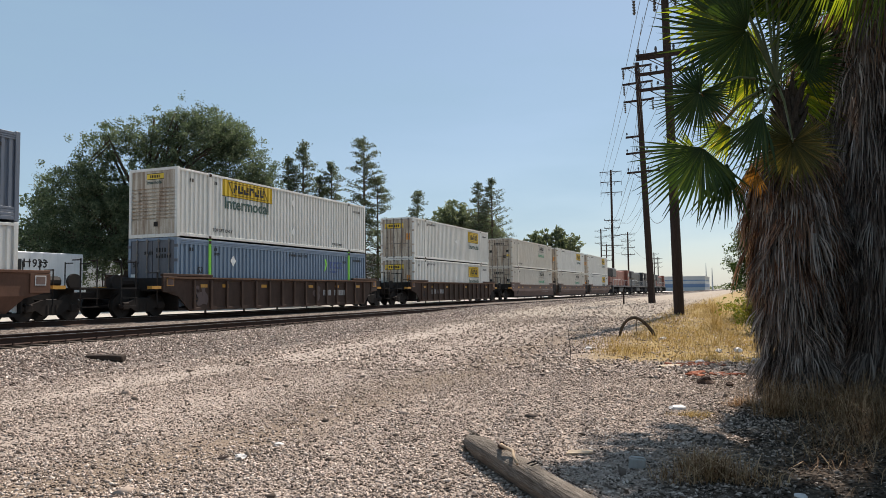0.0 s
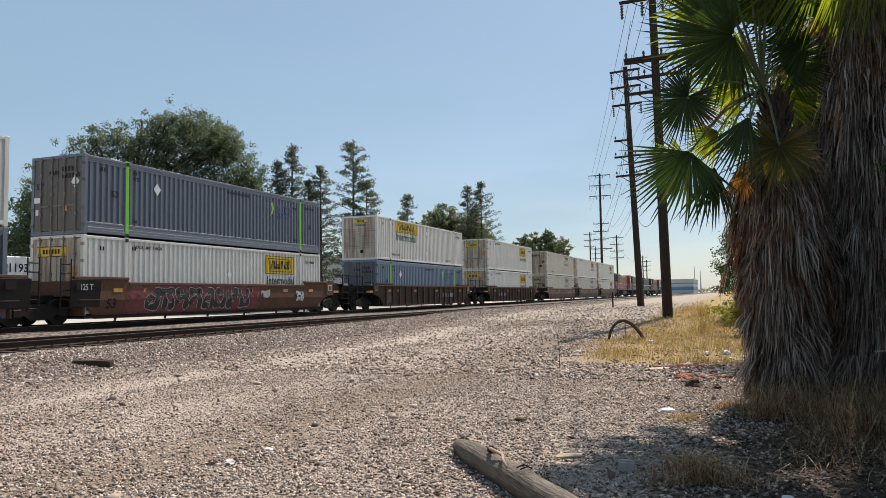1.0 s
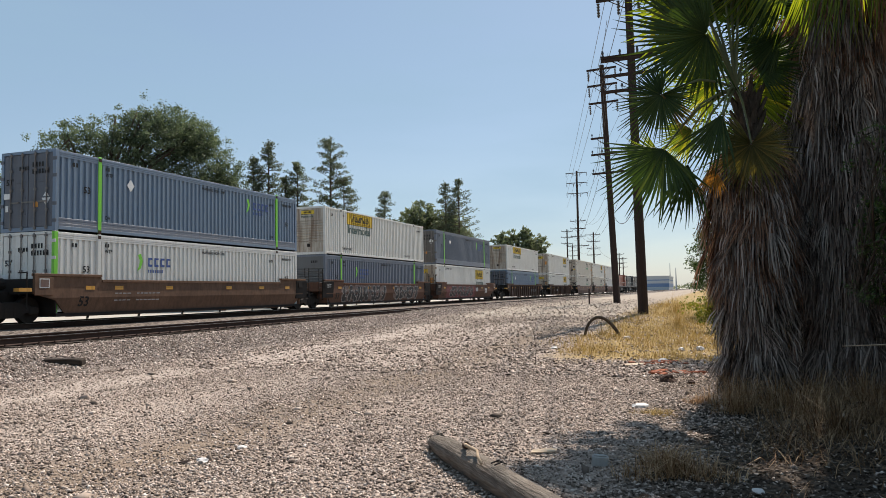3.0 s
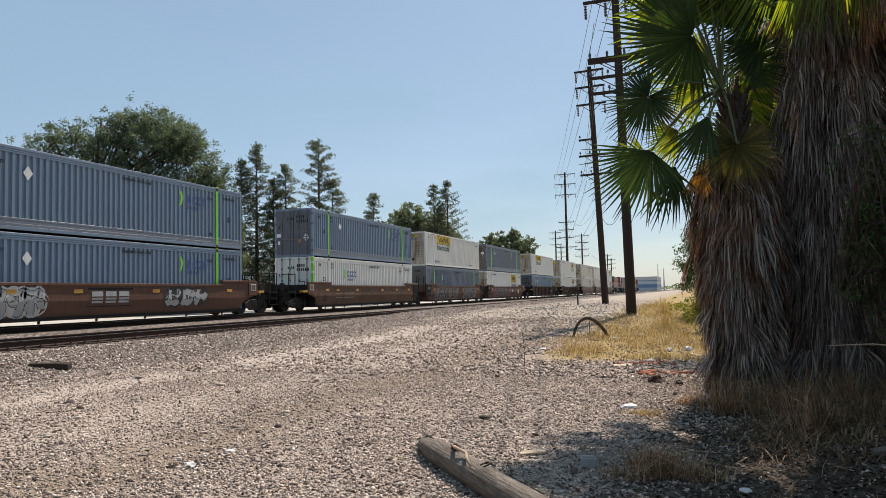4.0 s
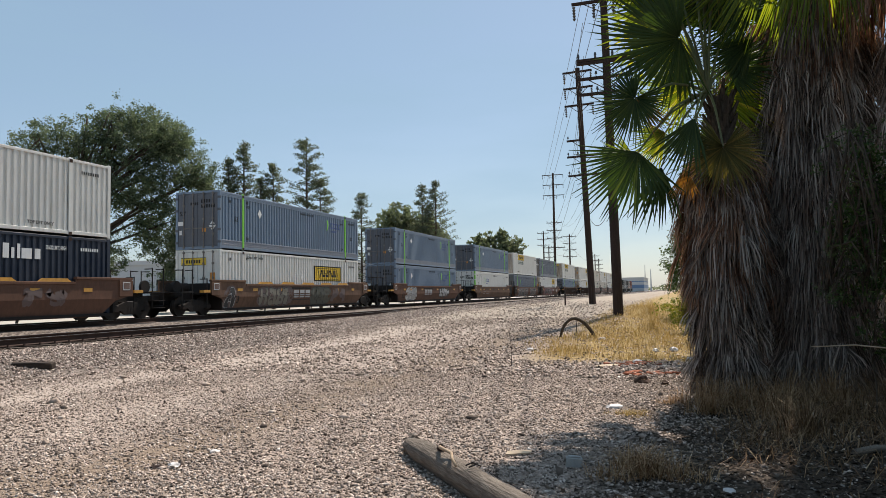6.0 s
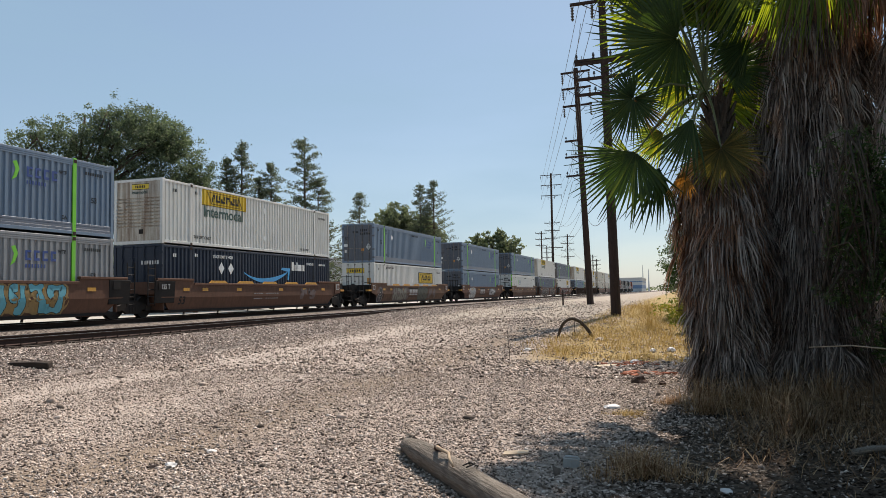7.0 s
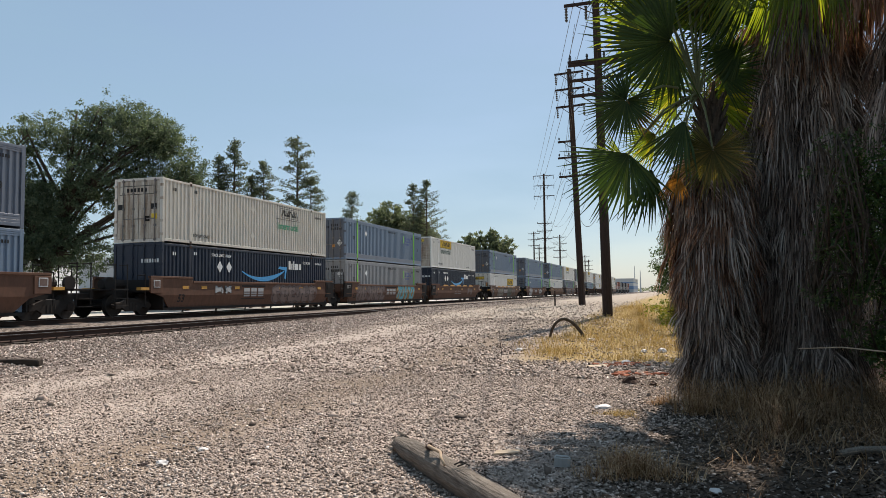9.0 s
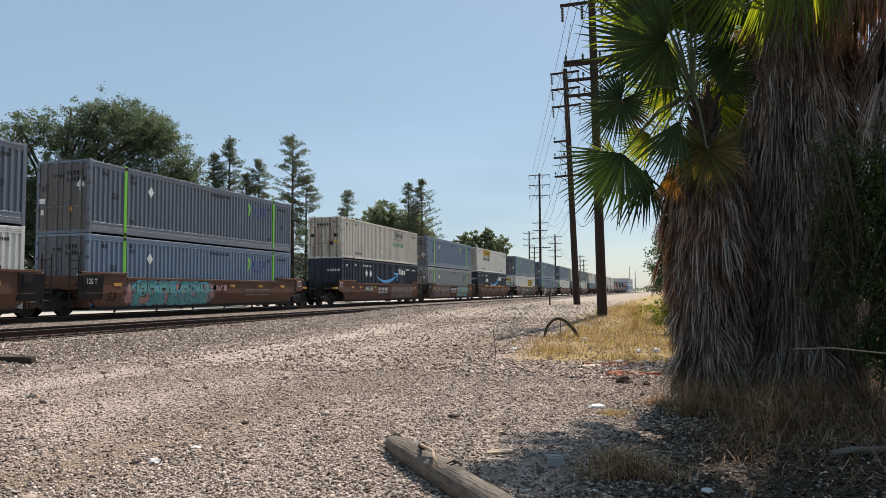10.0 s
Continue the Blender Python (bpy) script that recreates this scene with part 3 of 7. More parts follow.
def sign_panel(parent, y0, y1, z0, z1, outline=False):
    """The yellow sign on the ribs, with a dark border, a dark band and a plain blocky mark."""
    p = part("sign_panel", ribbed(bmesh.new(), HX, y0, y1, z0, z1, 1, 0.004 if not outline else 0.003), M["yellow"] if not outline else M["cream"], parent,
             "yellow rectangular sign with dark border" if not outline else "faint outlined rectangular sign")
    h, wide = z1 - z0, y1 - y0
    edge = 0.06 if h > 0.92 else 0.022
    for a, b, c, d in ((y0, y1, z0, z0 + edge), (y0, y1, z1 - edge, z1), (y0, y0 + edge, z0, z1), (y1 - edge, y1, z0, z1)):
        part("sign_border", ribbed(bmesh.new(), HX, a, b, c, d, 1, 0.007), M["black"], p)
    y = y0 + wide * 0.20
    for i, step in enumerate((0.085, 0.115, 0.115, 0.105, 0.115, 0.095)):    # plain blocks of the mark
        a, b, za, zb = y, y + wide * (step - 0.02), z0 + h * 0.28, z1 - h * 0.26
        t = (b - a) * 0.36
        for c, d, e, g in ((a, a + t, za, zb if i % 2 else za + (zb - za) * 0.6), (a + t, b, za if i % 3 else zb - 0.32 * (zb - za), za + 0.32 * (zb - za) if i % 3 else zb), (b - t * 0.8, b, za + (zb - za) * 0.4, zb)):
            bm = bmesh.new()
            box(bm, HX + 0.003, c, e, HX + 0.009, d, g)
            part("sign_mark", bm, M["black"], p)
        y += wide * step
    for za, ya, yb in ((0.13, 0.20, 0.90), (0.83, 0.10, 0.80)):            # thin scroll outline
        bm = bmesh.new()
        box(bm, HX + 0.003, y0 + wide * ya, z0 + h * za, HX + 0.008, y0 + wide * yb, z0 + h * (za + 0.025))
        part("sign_line", bm, M["black"], p)
    for ya, yb in ((0.10, 0.20), (0.80, 0.90)):
        bm = bmesh.new()
        poly(bm, [(HX + 0.006, y0 + wide * ya, z0 + h * 0.84), (HX + 0.006, y0 + wide * (ya + 0.012), z0 + h * 0.855), (HX + 0.006, y0 + wide * yb, z0 + h * 0.15), (HX + 0.006, y0 + wide * (yb - 0.012), z0 + h * 0.135)], (0.002, 0, 0))
        part("sign_line", bm, M["black"], p)


def end_sign(parent, x0, x1, z0, z1, y, mat):
    bm = bmesh.new()
    box(bm, x0, y - 0.004, z0, x1, y, z1)
    p = part("end_sign", bm, mat, parent, "small rectangular sign with dark marks")
    n, h = 6, z1 - z0
    for i in range(n):
        a = x0 + (x1 - x0) * (0.2 + 0.1 * i)
        bm = bmesh.new()
        box(bm, a, y - 0.007, z0 + h * 0.28, a + (x1 - x0) * 0.065, y - 0.003, z1 - h * 0.28)
        part("sign_mark", bm, M["black"], p)
    for a, b, c, d in ((x0, x1, z0, z0 + 0.025), (x0, x1, z1 - 0.025, z1)):
        bm = bmesh.new()
        box(bm, a, y - 0.006, c, b, y - 0.002, d)
        part("sign_border", bm, M["black"], p)


def make_container(label, body, style, doors, end_mat=None, posts=None, number=1, green_end=False):
    """A 53-foot box with its origin at the middle of its near bottom edge, its length along y."""
    rng = random.Random(number)
    c = thing("shipping_container", Matrix.Identity(4), label, "container", "containers on the train")
    sb, st = 0.17, HGT - 0.13
    # frame: corner posts, sills, headers
    bm = bmesh.new()
    for x in (-HX, HX - 0.14):
        for y in (0.0, LEN - 0.16):
            box(bm, x, y, 0.0, x + 0.14, y + 0.16, HGT, 0.008)
        box(bm, x, 0.16, 0.045, x + 0.14, LEN - 0.16, sb, 0.006)
        box(bm, x, 0.16, st, x + 0.14, LEN - 0.16, HGT - 0.035, 0.006)
    for y in (0.0, LEN - 0.12):
        box(bm, -HX + 0.14, y, 0.0, HX - 0.14, y + 0.12, 0.14)
        box(bm, -HX + 0.14, y, HGT - 0.11, HX - 0.14, y + 0.12, HGT - 0.003)
    part("frame", bm, M[body], c)
    if style in ("cofc", "cofc_white"):
        for s in (1, -1):
            bm = bmesh.new()
            for z0, z1, o in ((0.174, 0.268, 0.002), (0.274, 0.368, 0.006), (0.374, 0.455, 0.004)):
                box(bm, min(s * (HX - 0.03), s * (HX - o)), 0.16, z0, max(s * (HX - 0.03), s * (HX - o)), LEN - 0.16, z1, 0.006)
            part("bottom_band", bm, M["bluegrey" if body == "blue" else body], c, "stepped band along the bottom" if body == "blue" else "")
            bm = bmesh.new()
            for z0, z1, o in ((HGT - 0.20, HGT - 0.136, 0.004), (HGT - 0.27, HGT - 0.206, 0.007)):
                box(bm, min(s * (HX - 0.03), s * (HX - o)), 0.16, z0, max(s * (HX - 0.03), s * (HX - o)), LEN - 0.16, z1, 0.006)
            part("top_band", bm, M[body], c)
    for s in (1, -1):
        part("side_wall", ribbed(bmesh.new(), s * (HX - 0.012), 0.15, LEN - 0.15, sb - 0.005, st + 0.005, s), M[body], c, "ribbed steel side wall")
    bm = bmesh.new()
    box(bm, -HX + 0.12, 0.1, HGT - 0.05, HX - 0.12, LEN - 0.1, HGT - 0.012)
    part("roof", bm, M[body], c)
    bm = bmesh.new()
    box(bm, -HX + 0.12, 0.1, 0.05, HX - 0.12, LEN - 0.06, 0.13)
    part("floor", bm, M["steel"], c)
    bm = bmesh.new()
    box(bm, -HX + 0.13, LEN - 0.08, 0.13, HX - 0.13, LEN - 0.03, HGT - 0.1)
    part("end_wall", bm, M[body], c)
    em = M[end_mat or body]
    if doors:
        for s in (-1, 1):
            bm = bmesh.new()
            x0, x1 = (-HX + 0.15, -0.012) if s < 0 else (0.012, HX - 0.15)
            box(bm, x0, 0.02, 0.15, x1, 0.07, HGT - 0.12, 0.01)
            for zz in (0.62, 1.2, 1.78, 2.36):
                box(bm, x0 + 0.1, 0.008, zz - 0.03, x1 - 0.1, 0.022, zz + 0.03)
            d = part("door", bm, em, c, "steel door leaf with locking bars")
            for fx in (0.3, 0.78):
                x = x0 + (x1 - x0) * fx
                bm = bmesh.new()
                rod(bm, (x, -0.018, 0.05), (x, -0.018, HGT - 0.05), 0.022, seg=6)
                for zz in (0.12, 0.75, 1.5, 2.2, HGT - 0.14):
                    box(bm, x - 0.055, -0.03, zz - 0.045, x + 0.055, 0.02, zz + 0.045)
                part("locking_bar", bm, M["bar"] if body != "navy" else M["navy"], d)
                bm = bmesh.new()
                box(bm, x, -0.045, 1.02, x + 0.42 * (1 if s < 0 else -1), -0.025, 1.07) if s < 0 else box(bm, x - 0.42, -0.045, 1.02, x, -0.025, 1.07)
                part("door_handle", bm, M["bar"], d)
            for zz in (0.35, 0.95, 1.95, 2.55):
                xx = -HX + 0.05 if s < 0 else HX - 0.05
                bm = bmesh.new()
                box(bm, xx - 0.09, -0.012, zz - 0.06, xx + 0.09, 0.03, zz + 0.06, 0.01)
                part("hinge", bm, em, d)
    else:
        bm = bmesh.new()
        x0, x1, n = -HX + 0.14, HX - 0.14, 9
        z, prev = 0.14, None
        prof = [(0.14, 0.03), (0.72, 0.03)]
        for i in range(n):
            z = 0.74 + i * 0.155
            prof += [(z, 0.03), (z + 0.02, 0.075), (z + 0.055, 0.075), (z + 0.075, 0.03)]
        prof += [(2.2, 0.03), (HGT - 0.1, 0.03)]
        for z, y in prof:
            cur = (bm.verts.new((x0, y, z)), bm.verts.new((x1, y, z)))
            if prev:
                bm.faces.new((prev[0], prev[1], cur[1], cur[0]))
            prev = cur
        part("front_wall", bm, em, c, "front wall with horizontal ribs")
    # lift posts, 12 m apart
    for y in (2.02, LEN - 2.02):
        for s in (1, -1):
            bm = bmesh.new()
            box(bm, min(s * (HX - 0.05), s * (HX + 0.006)), y - 0.085, 0.02, max(s * (HX - 0.05), s * (HX + 0.006)), y + 0.085, HGT + 0.004, 0.006)
            post = part("lift_post", bm, M[posts or body], c, "lime green lift post" if posts else "")
            for z in (0.06, HGT - 0.12):
                bm = bmesh.new()
                box(bm, min(s * (HX - 0.02), s * (HX + 0.012)), y - 0.075, z - 0.06, max(s * (HX - 0.02), s * (HX + 0.012)), y + 0.075, z + 0.07)
                part("corner_casting", bm, M["rail_side"], post)
    if green_end:
        bm = bmesh.new()
        box(bm, HX - 0.13, -0.004, 0.02, HX + 0.004, 0.14, HGT - 0.02)
        part("corner_post", bm, M["green"], c, "lime green corner post")
    F = HX + 0.004 - 0.012
    dark = M["black"] if body not in ("navy",) else M["label"]
    # small markings on every box
    bars("number_mark", c, (F, 0.75, 2.35), 2, 0.15, 0.06, dark, ON_SIDE, rng)
    bars("number_mark", c, (F, LEN - 1.5, 2.35), 8, 0.12, 0.05, dark, ON_SIDE, rng)
    bars("number_mark", c, (F, 2.3, 2.42), 2, 0.14, 0.05, dark, ON_SIDE, rng)
    if style == "logo_front":     # sign near the front end
        sign_panel(c, 2.85, 6.55, 2.0, 2.78)
        lettering("Intermodal", 0.74, M["darkgreen"], c, (F, 2.95, 1.46), ON_SIDE, 1.02, "dark green printed word")
        lettering("TOP LIFT ONLY", 0.2, M["black"], c, (F, 2.2, 0.36), ON_SIDE, 0.95)
        lettering("TOP LIFT ONLY", 0.17, M["black"], c, (F, LEN - 3.9, 0.3), ON_SIDE, 0.95)
        for z in (2.25, 0.75):
            diamond(c, (F, 8.4, z), 0.16, ON_SIDE)
        end_sign(c, -0.35, 0.55, 2.42, 2.68, 0.028, M["yellow"])
        lettering("Intermodal", 0.2, M["darkgreen"], c, (-0.36, 0.02, 2.24), ON_END, 0.95)
        bm = bmesh.new()
        box(bm, 0.05, 0.012, 0.45, 0.25, 0.03, 0.65)
        part("data_plate", bm, M["steel"], c)
        for z in (1.72, 0.55):
            diamond(c, (-0.8, 0.025, z), 0.17, ON_END, M["whitedoor"])
    elif style in ("logo_rear", "logo_rear_plain"):
        sign_panel(c, *((10.95, 13.55, 1.72, 2.62) if style == "logo_rear" else (9.75, 13.4, 1.42, 2.36)))
        if style == "logo_rear":
            lettering("Intermodal", 0.58, M["darkgreen"], c, (F, 11.1, 1.2), ON_SIDE, 0.95, "dark green printed word")
        lettering("STACK LIMIT 3 HIGH", 0.17, M["black"], c, (F, 2.4, 2.5), ON_SIDE, 0.95)
        diamond(c, (F, 8.2, 1.6), 0.16, ON_SIDE)
        end_sign(c, -0.95, 0.5, 2.12, 2.5, 0.004, M["yellow"])
        bm = bmesh.new()
        box(bm, 0.72, 0.006, 1.3, 1.0, 0.018, 1.75)
        part("data_plate", bm, M["orange_label"], c)
    elif style == "logo_old":
        sign_panel(c, 9.95, 12.7, 1.95, 2.7, True)
        lettering("Intermodal", 0.56, M["midgreen"], c, (F, 10.0, 1.38), ON_SIDE, 1.0, "green printed word")
        lettering("TOP LIFT ONLY", 0.2, M["black"], c, (F, 2.2, 0.36), ON_SIDE, 0.95)
        for z in (2.2, 0.75):
            diamond(c, (F, 7.4, z), 0.2, ON_SIDE, M["cream"])
        end_sign(c, -1.0, 0.9, 2.15, 2.55, 0.004, M["whitedoor"])
        for x, z, m in ((-0.95, 1.6, "black"), (0.82, 1.6, "black"), (0.85, 1.15, "yellow"), (0.45, 1.05, "steel")):
            bm = bmesh.new()
            box(bm, x - 0.15, 0.006, z - 0.12, x + 0.15, 0.018, z + 0.12)
            part("data_plate", bm, M[m], c)
    elif style in ("cofc", "cofc_white"):
        b = M["logo_blue"]
        far = style == "cofc"
        y = 12.0 if far else 4.6
        zb = 1.9 if far else 1.75
        for i in range(4):
            bm = bmesh.new()
            o = y + i * 0.36
            poly(bm, [(F - 0.002, o, zb), (F - 0.002, o + 0.24, zb), (F - 0.002, o + 0.24, zb + 0.09), (F - 0.002, o + 0.08, zb + 0.09), (F - 0.002, o + 0.08, zb + 0.28),
                      (F - 0.002, o + 0.24, zb + 0.28), (F - 0.002, o + 0.24, zb + 0.36), (F - 0.002, o, zb + 0.36)], (0.006, 0, 0))
            part("logo_mark", bm, b, c)
        bm = bmesh.new()
        poly(bm, [(F, y - 0.62, zb - 0.2), (F, y - 0.42, zb - 0.08), (F, y - 0.3, zb + 0.22), (F, y - 0.42, zb + 0.5), (F, y - 0.58, zb + 0.45), (F, y - 0.46, zb + 0.22), (F, y - 0.52, zb)], (0.004, 0, 0))
        part("logo_mark", bm, M["green"], c, "lime green curved mark")
        bars("logo_text", c, (F, y, zb - 0.25), 7, 0.13, 0.06, b, ON_SIDE, rng)
        diamond(c, (F, 3.6, 2.02) if far else (F, LEN - 2.8, 1.0), 0.2, ON_SIDE)
        lettering("53", 0.34, M["black"], c, (F, 1.25, 1.45), ON_SIDE)
        lettering("53", 0.3, M["black"], c, (F, LEN - 1.2, 1.3), ON_SIDE)
        lettering("WARNING HIGH CUBE", 0.17, M["black"], c, (F, 8.0, 2.42), ON_SIDE, 0.95)
        for y, z, txt in ((2.3, 2.2, "WTP"), (2.3, 0.56, "DA"), (LEN - 2.75, 2.2, "WTP"), (LEN - 2.6, 0.56, "DA")):
            lettering(txt, 0.2, M["black"], c, (F, y, z), ON_SIDE, 0.85)
        if doors:
            lettering("53'", 0.3, M["black"], c, (-1.05, 0.006, 1.7), ON_END)
            bars("number_mark", c, (-0.42, 0.006, 2.2), 4, 0.14, 0.05, dark, ON_END, rng)
            bars("number_mark", c, (0.2, 0.006, 2.3), 4, 0.17, 0.06, dark, ON_END, rng)
            bars("number_mark", c, (0.2, 0.006, 2.05), 6, 0.17, 0.06, dark, ON_END, rng)
            for x, z, wd, ht, m in ((0.38, 0.95, 0.2, 0.2, "orange_label"), (-0.98, 1.3, 0.34, 0.2, "label"), (-1.0, 0.85, 0.14, 0.22, "label")):
                bm = bmesh.new()
                box(bm, x - wd / 2, 0.002, z - ht / 2, x + wd / 2, 0.012, z + ht / 2)
                part("door_label", bm, M[m], c)
            diamond(c, (0.85, 0.012, 1.15 if number % 2 else 1.9), 0.2, ON_END)
        else:
            bars("number_mark", c, (0.3, 0.024, 2.4), 4, 0.14, 0.05, dark, ON_END, rng)
    elif style == "prime":
        bm = bmesh.new()
        n = 16
        lo = [(6.4 + 4.4 * i / n, 1.72 - 0.85 * (1 - (2 * i / n - 1) ** 2) * 0.62 + 0.12 * i / n) for i in range(n + 1)]
        hi = [(a, b + 0.06 + 0.2 * math.sin(math.pi * (i / n) ** 1.3)) for i, (a, b) in enumerate(lo)]
        for i in range(n):
            bm.faces.new([bm.verts.new((F + 0.002, *p)) for p in (lo[i], lo[i + 1], hi[i + 1], hi[i])])
        bmesh.ops.remove_doubles(bm, verts=bm.verts, dist=0.001)
        poly(bm, [(F + 0.001, 10.1, 2.0), (F + 0.001, 10.2, 2.12), (F + 0.001, 11.1, 2.1), (F + 0.001, 10.95, 1.4), (F + 0.001, 10.8, 1.45), (F + 0.001, 10.87, 1.9)], (0.003, 0, 0))
        part("curved_mark", bm, M["sky_blue"], c, "sky blue curved stripe with hooked end")
        for i, (a, b2) in enumerate(((0, 0.5), (0.33, 0.36), (0.56, 0.5), (0.74, 0.36), (1.28, 0.36))):
            bm = bmesh.new()
            box(bm, F - 0.001, 11.3 + a, 1.98, F + 0.004, 11.3 + a + (0.42 if i == 3 else 0.24 if i in (0, 4) else 0.12), 1.98 + b2)
            part("logo_mark", bm, M["label"], c)
        for y in (4.4, 5.2):
            diamond(c, (F, y, 1.93), 0.24, ON_SIDE)
        lettering("STACK LIMIT 3 HIGH", 0.2, M["label"], c, (F, 3.7, 2.42), ON_SIDE, 0.9)
        lettering("STACK LIMIT 3 HIGH", 0.2, M["label"], c, (F, 13.05, 2.35), ON_SIDE, 0.5)
        bars("number_mark", c, (0.2, 0.006, 2.0), 7, 0.17, 0.05, M["label"], ON_END, rng)
        for x in (-0.95, -0.3):
            diamond(c, (x, 0.004, 0.95), 0.2, ON_END)
    return c


TYPES = {
    "W1": lambda: make_container("white ribbed steel container with yellow sign near its front wall", "white", "logo_front", False, "whitedoor", number=1),
    "W2": lambda: make_container("white ribbed steel container with yellow sign and stained doors", "white", "logo_rear", True, "whitedoor", number=2),
    "W3": lambda: make_container("white ribbed container with plain yellow sign and double doors", "white", "logo_rear_plain", True, "white", number=3),
    "W4": lambda: make_container("cream ribbed container with green printed word and stained doors", "cream", "logo_old", True, "whitedoor", number=4),
    "B1": lambda: make_container("blue-grey ribbed container with lime green posts and double doors", "blue", "cofc", True, "shaded_door", posts="green", number=5),
    "B2": lambda: make_container("slate blue ribbed container with lime posts and dark dusty doors", "bluegrey", "cofc", True, "dusty_door", posts="green", number=6),
    "B3": lambda: make_container("slate blue ribbed container with front wall towards the rear car", "bluegrey", "cofc_white", False, "grey_end", posts="green", number=7),
    "G1": lambda: make_container("dusty grey ribbed container with lime green posts", "grey", "cofc", True, posts="green", number=8),
    "WG": lambda: make_container("white ribbed container with lime green corner post and small logo", "white", "cofc_white", True, posts=None, number=9, green_end=True),
    "N1": lambda: make_container("navy ribbed container with sky blue curved stripe", "navy", "prime", True, number=10),
}
LOADS = dict(A=("W2", "W2"), B=("W2", "W4"), C=("W4", "W4"), D=("W2", "W2"), E=("W1", "B1"), F=("B2", "W2"), G=("W1", "B3"), H=("B1", "WG"), I=("B1", "B1"),
             J=("B1", "W3"), K=("W1", "N1"), L=("B1", "G1"), M=("W4", "N1"), N=("B2", "B1"), O=("B2", "WG"))
MADE, RIDERS = {}, []
for car, pair in LOADS.items():
    for level, kind in ((1, pair[0]), (0, pair[1])):
        base = (TRAIN_X, CARS[car], BOX_Z + level * (HGT + 0.02))
        if kind not in MADE:
            MADE[kind] = TYPES[kind]()
            ob = MADE[kind]
        else:
            ob = copy_thing(MADE[kind], Matrix.Identity(4))
        RIDERS.append((ob, base))

# ---- well cars ----
WX = 1.5
WHEEL_R = 0.457
SPINNING = []


def wheelset_mesh():
    bm = bmesh.new()
    rod(bm, (-0.8, 0, 0), (0.8, 0, 0), 0.085, seg=10)
    for s in (-1, 1):
        rod(bm, (s * 0.69, 0, 0), (s * 0.82, 0, 0), WHEEL_R, WHEEL_R - 0.008 if s > 0 else WHEEL_R, seg=28)
        rod(bm, (s * 0.66, 0, 0), (s * 0.70, 0, 0), WHEEL_R + 0.025, seg=28)
        rod(bm, (s * 0.80, 0, 0), (s * 0.90, 0, 0), 0.16, 0.12, seg=12)
    for i in range(5):
        a = i * 2 * math.pi / 5
        rod(bm, (0.815, 0.3 * math.cos(a), 0.3 * math.sin(a)), (0.828, 0.3 * math.cos(a), 0.3 * math.sin(a)), 0.05, seg=8)
    me = bpy.data.meshes.new("wheelset")
    bm.to_mesh(me)
    bm.free()
    me.materials.append(M["wheel"])
    return me


WHEELSET = wheelset_mesh()


def truck_mesh():
    bm = bmesh.new()
    for s in (-1, 1):
        x = s * 0.98
        poly(bm, [(x - 0.06, -1.15, 0.50), (x - 0.06, -0.7, 0.60), (x - 0.06, -0.35, 0.72), (x - 0.06, 0.35, 0.72), (x - 0.06, 0.7, 0.60), (x - 0.06, 1.15, 0.50),
                  (x - 0.06, 1.12, 0.36), (x - 0.06, 0.6, 0.36), (x - 0.06, 0.35, 0.2), (x - 0.06, -0.35, 0.2), (x - 0.06, -0.6, 0.36), (x - 0.06, -1.12, 0.36)], (0.12, 0, 0))
        for y in (-0.89, 0.89):
            box(bm, x - 0.1, y - 0.16, 0.3, x + 0.1, y + 0.16, 0.58, 0.03)
        for y in (-0.17, 0, 0.17):
            rod(bm, (x, y, 0.25), (x, y, 0.55), 0.075, seg=10)
    box(bm, -1.0, -0.22, 0.45, 1.0, 0.22, 0.75, 0.02)
    me = bpy.data.meshes.new("truck")
    bm.to_mesh(me)
    bm.free()
    me.materials.append(M["steel"])
    return me


TRUCK = truck_mesh()


def add_truck(car, y):
    t = part("truck", TRUCK, None, car, "grimy steel two-axle truck")
    t.matrix_basis = pose(0, y, 0)
    for dy in (-0.89, 0.89):
        ws = part("wheelset", WHEELSET, None, t)
        ws.matrix_basis = pose(0, dy, WHEEL_R)
        SPINNING.append((ws, dy))


def ribbon(bm, pts, half, x):
    """A flat sprayed stroke along the points (y, z)."""
    prev = None
    for i, (y, z) in enumerate(pts):
        a, b = pts[max(0, i - 1)], pts[min(len(pts) - 1, i + 1)]
        dy, dz = b[0] - a[0], b[1] - a[1]
        L = math.hypot(dy, dz) or 1
        w = half * (0.75 + 0.25 * math.sin(i * 0.9))
        cur = (bm.verts.new((x, y + dz / L * w, z - dy / L * w)), bm.verts.new((x, y - dz / L * w, z + dy / L * w)))
        if prev:
            bm.faces.new((prev[0], cur[0], cur[1], prev[1]))
        prev = cur


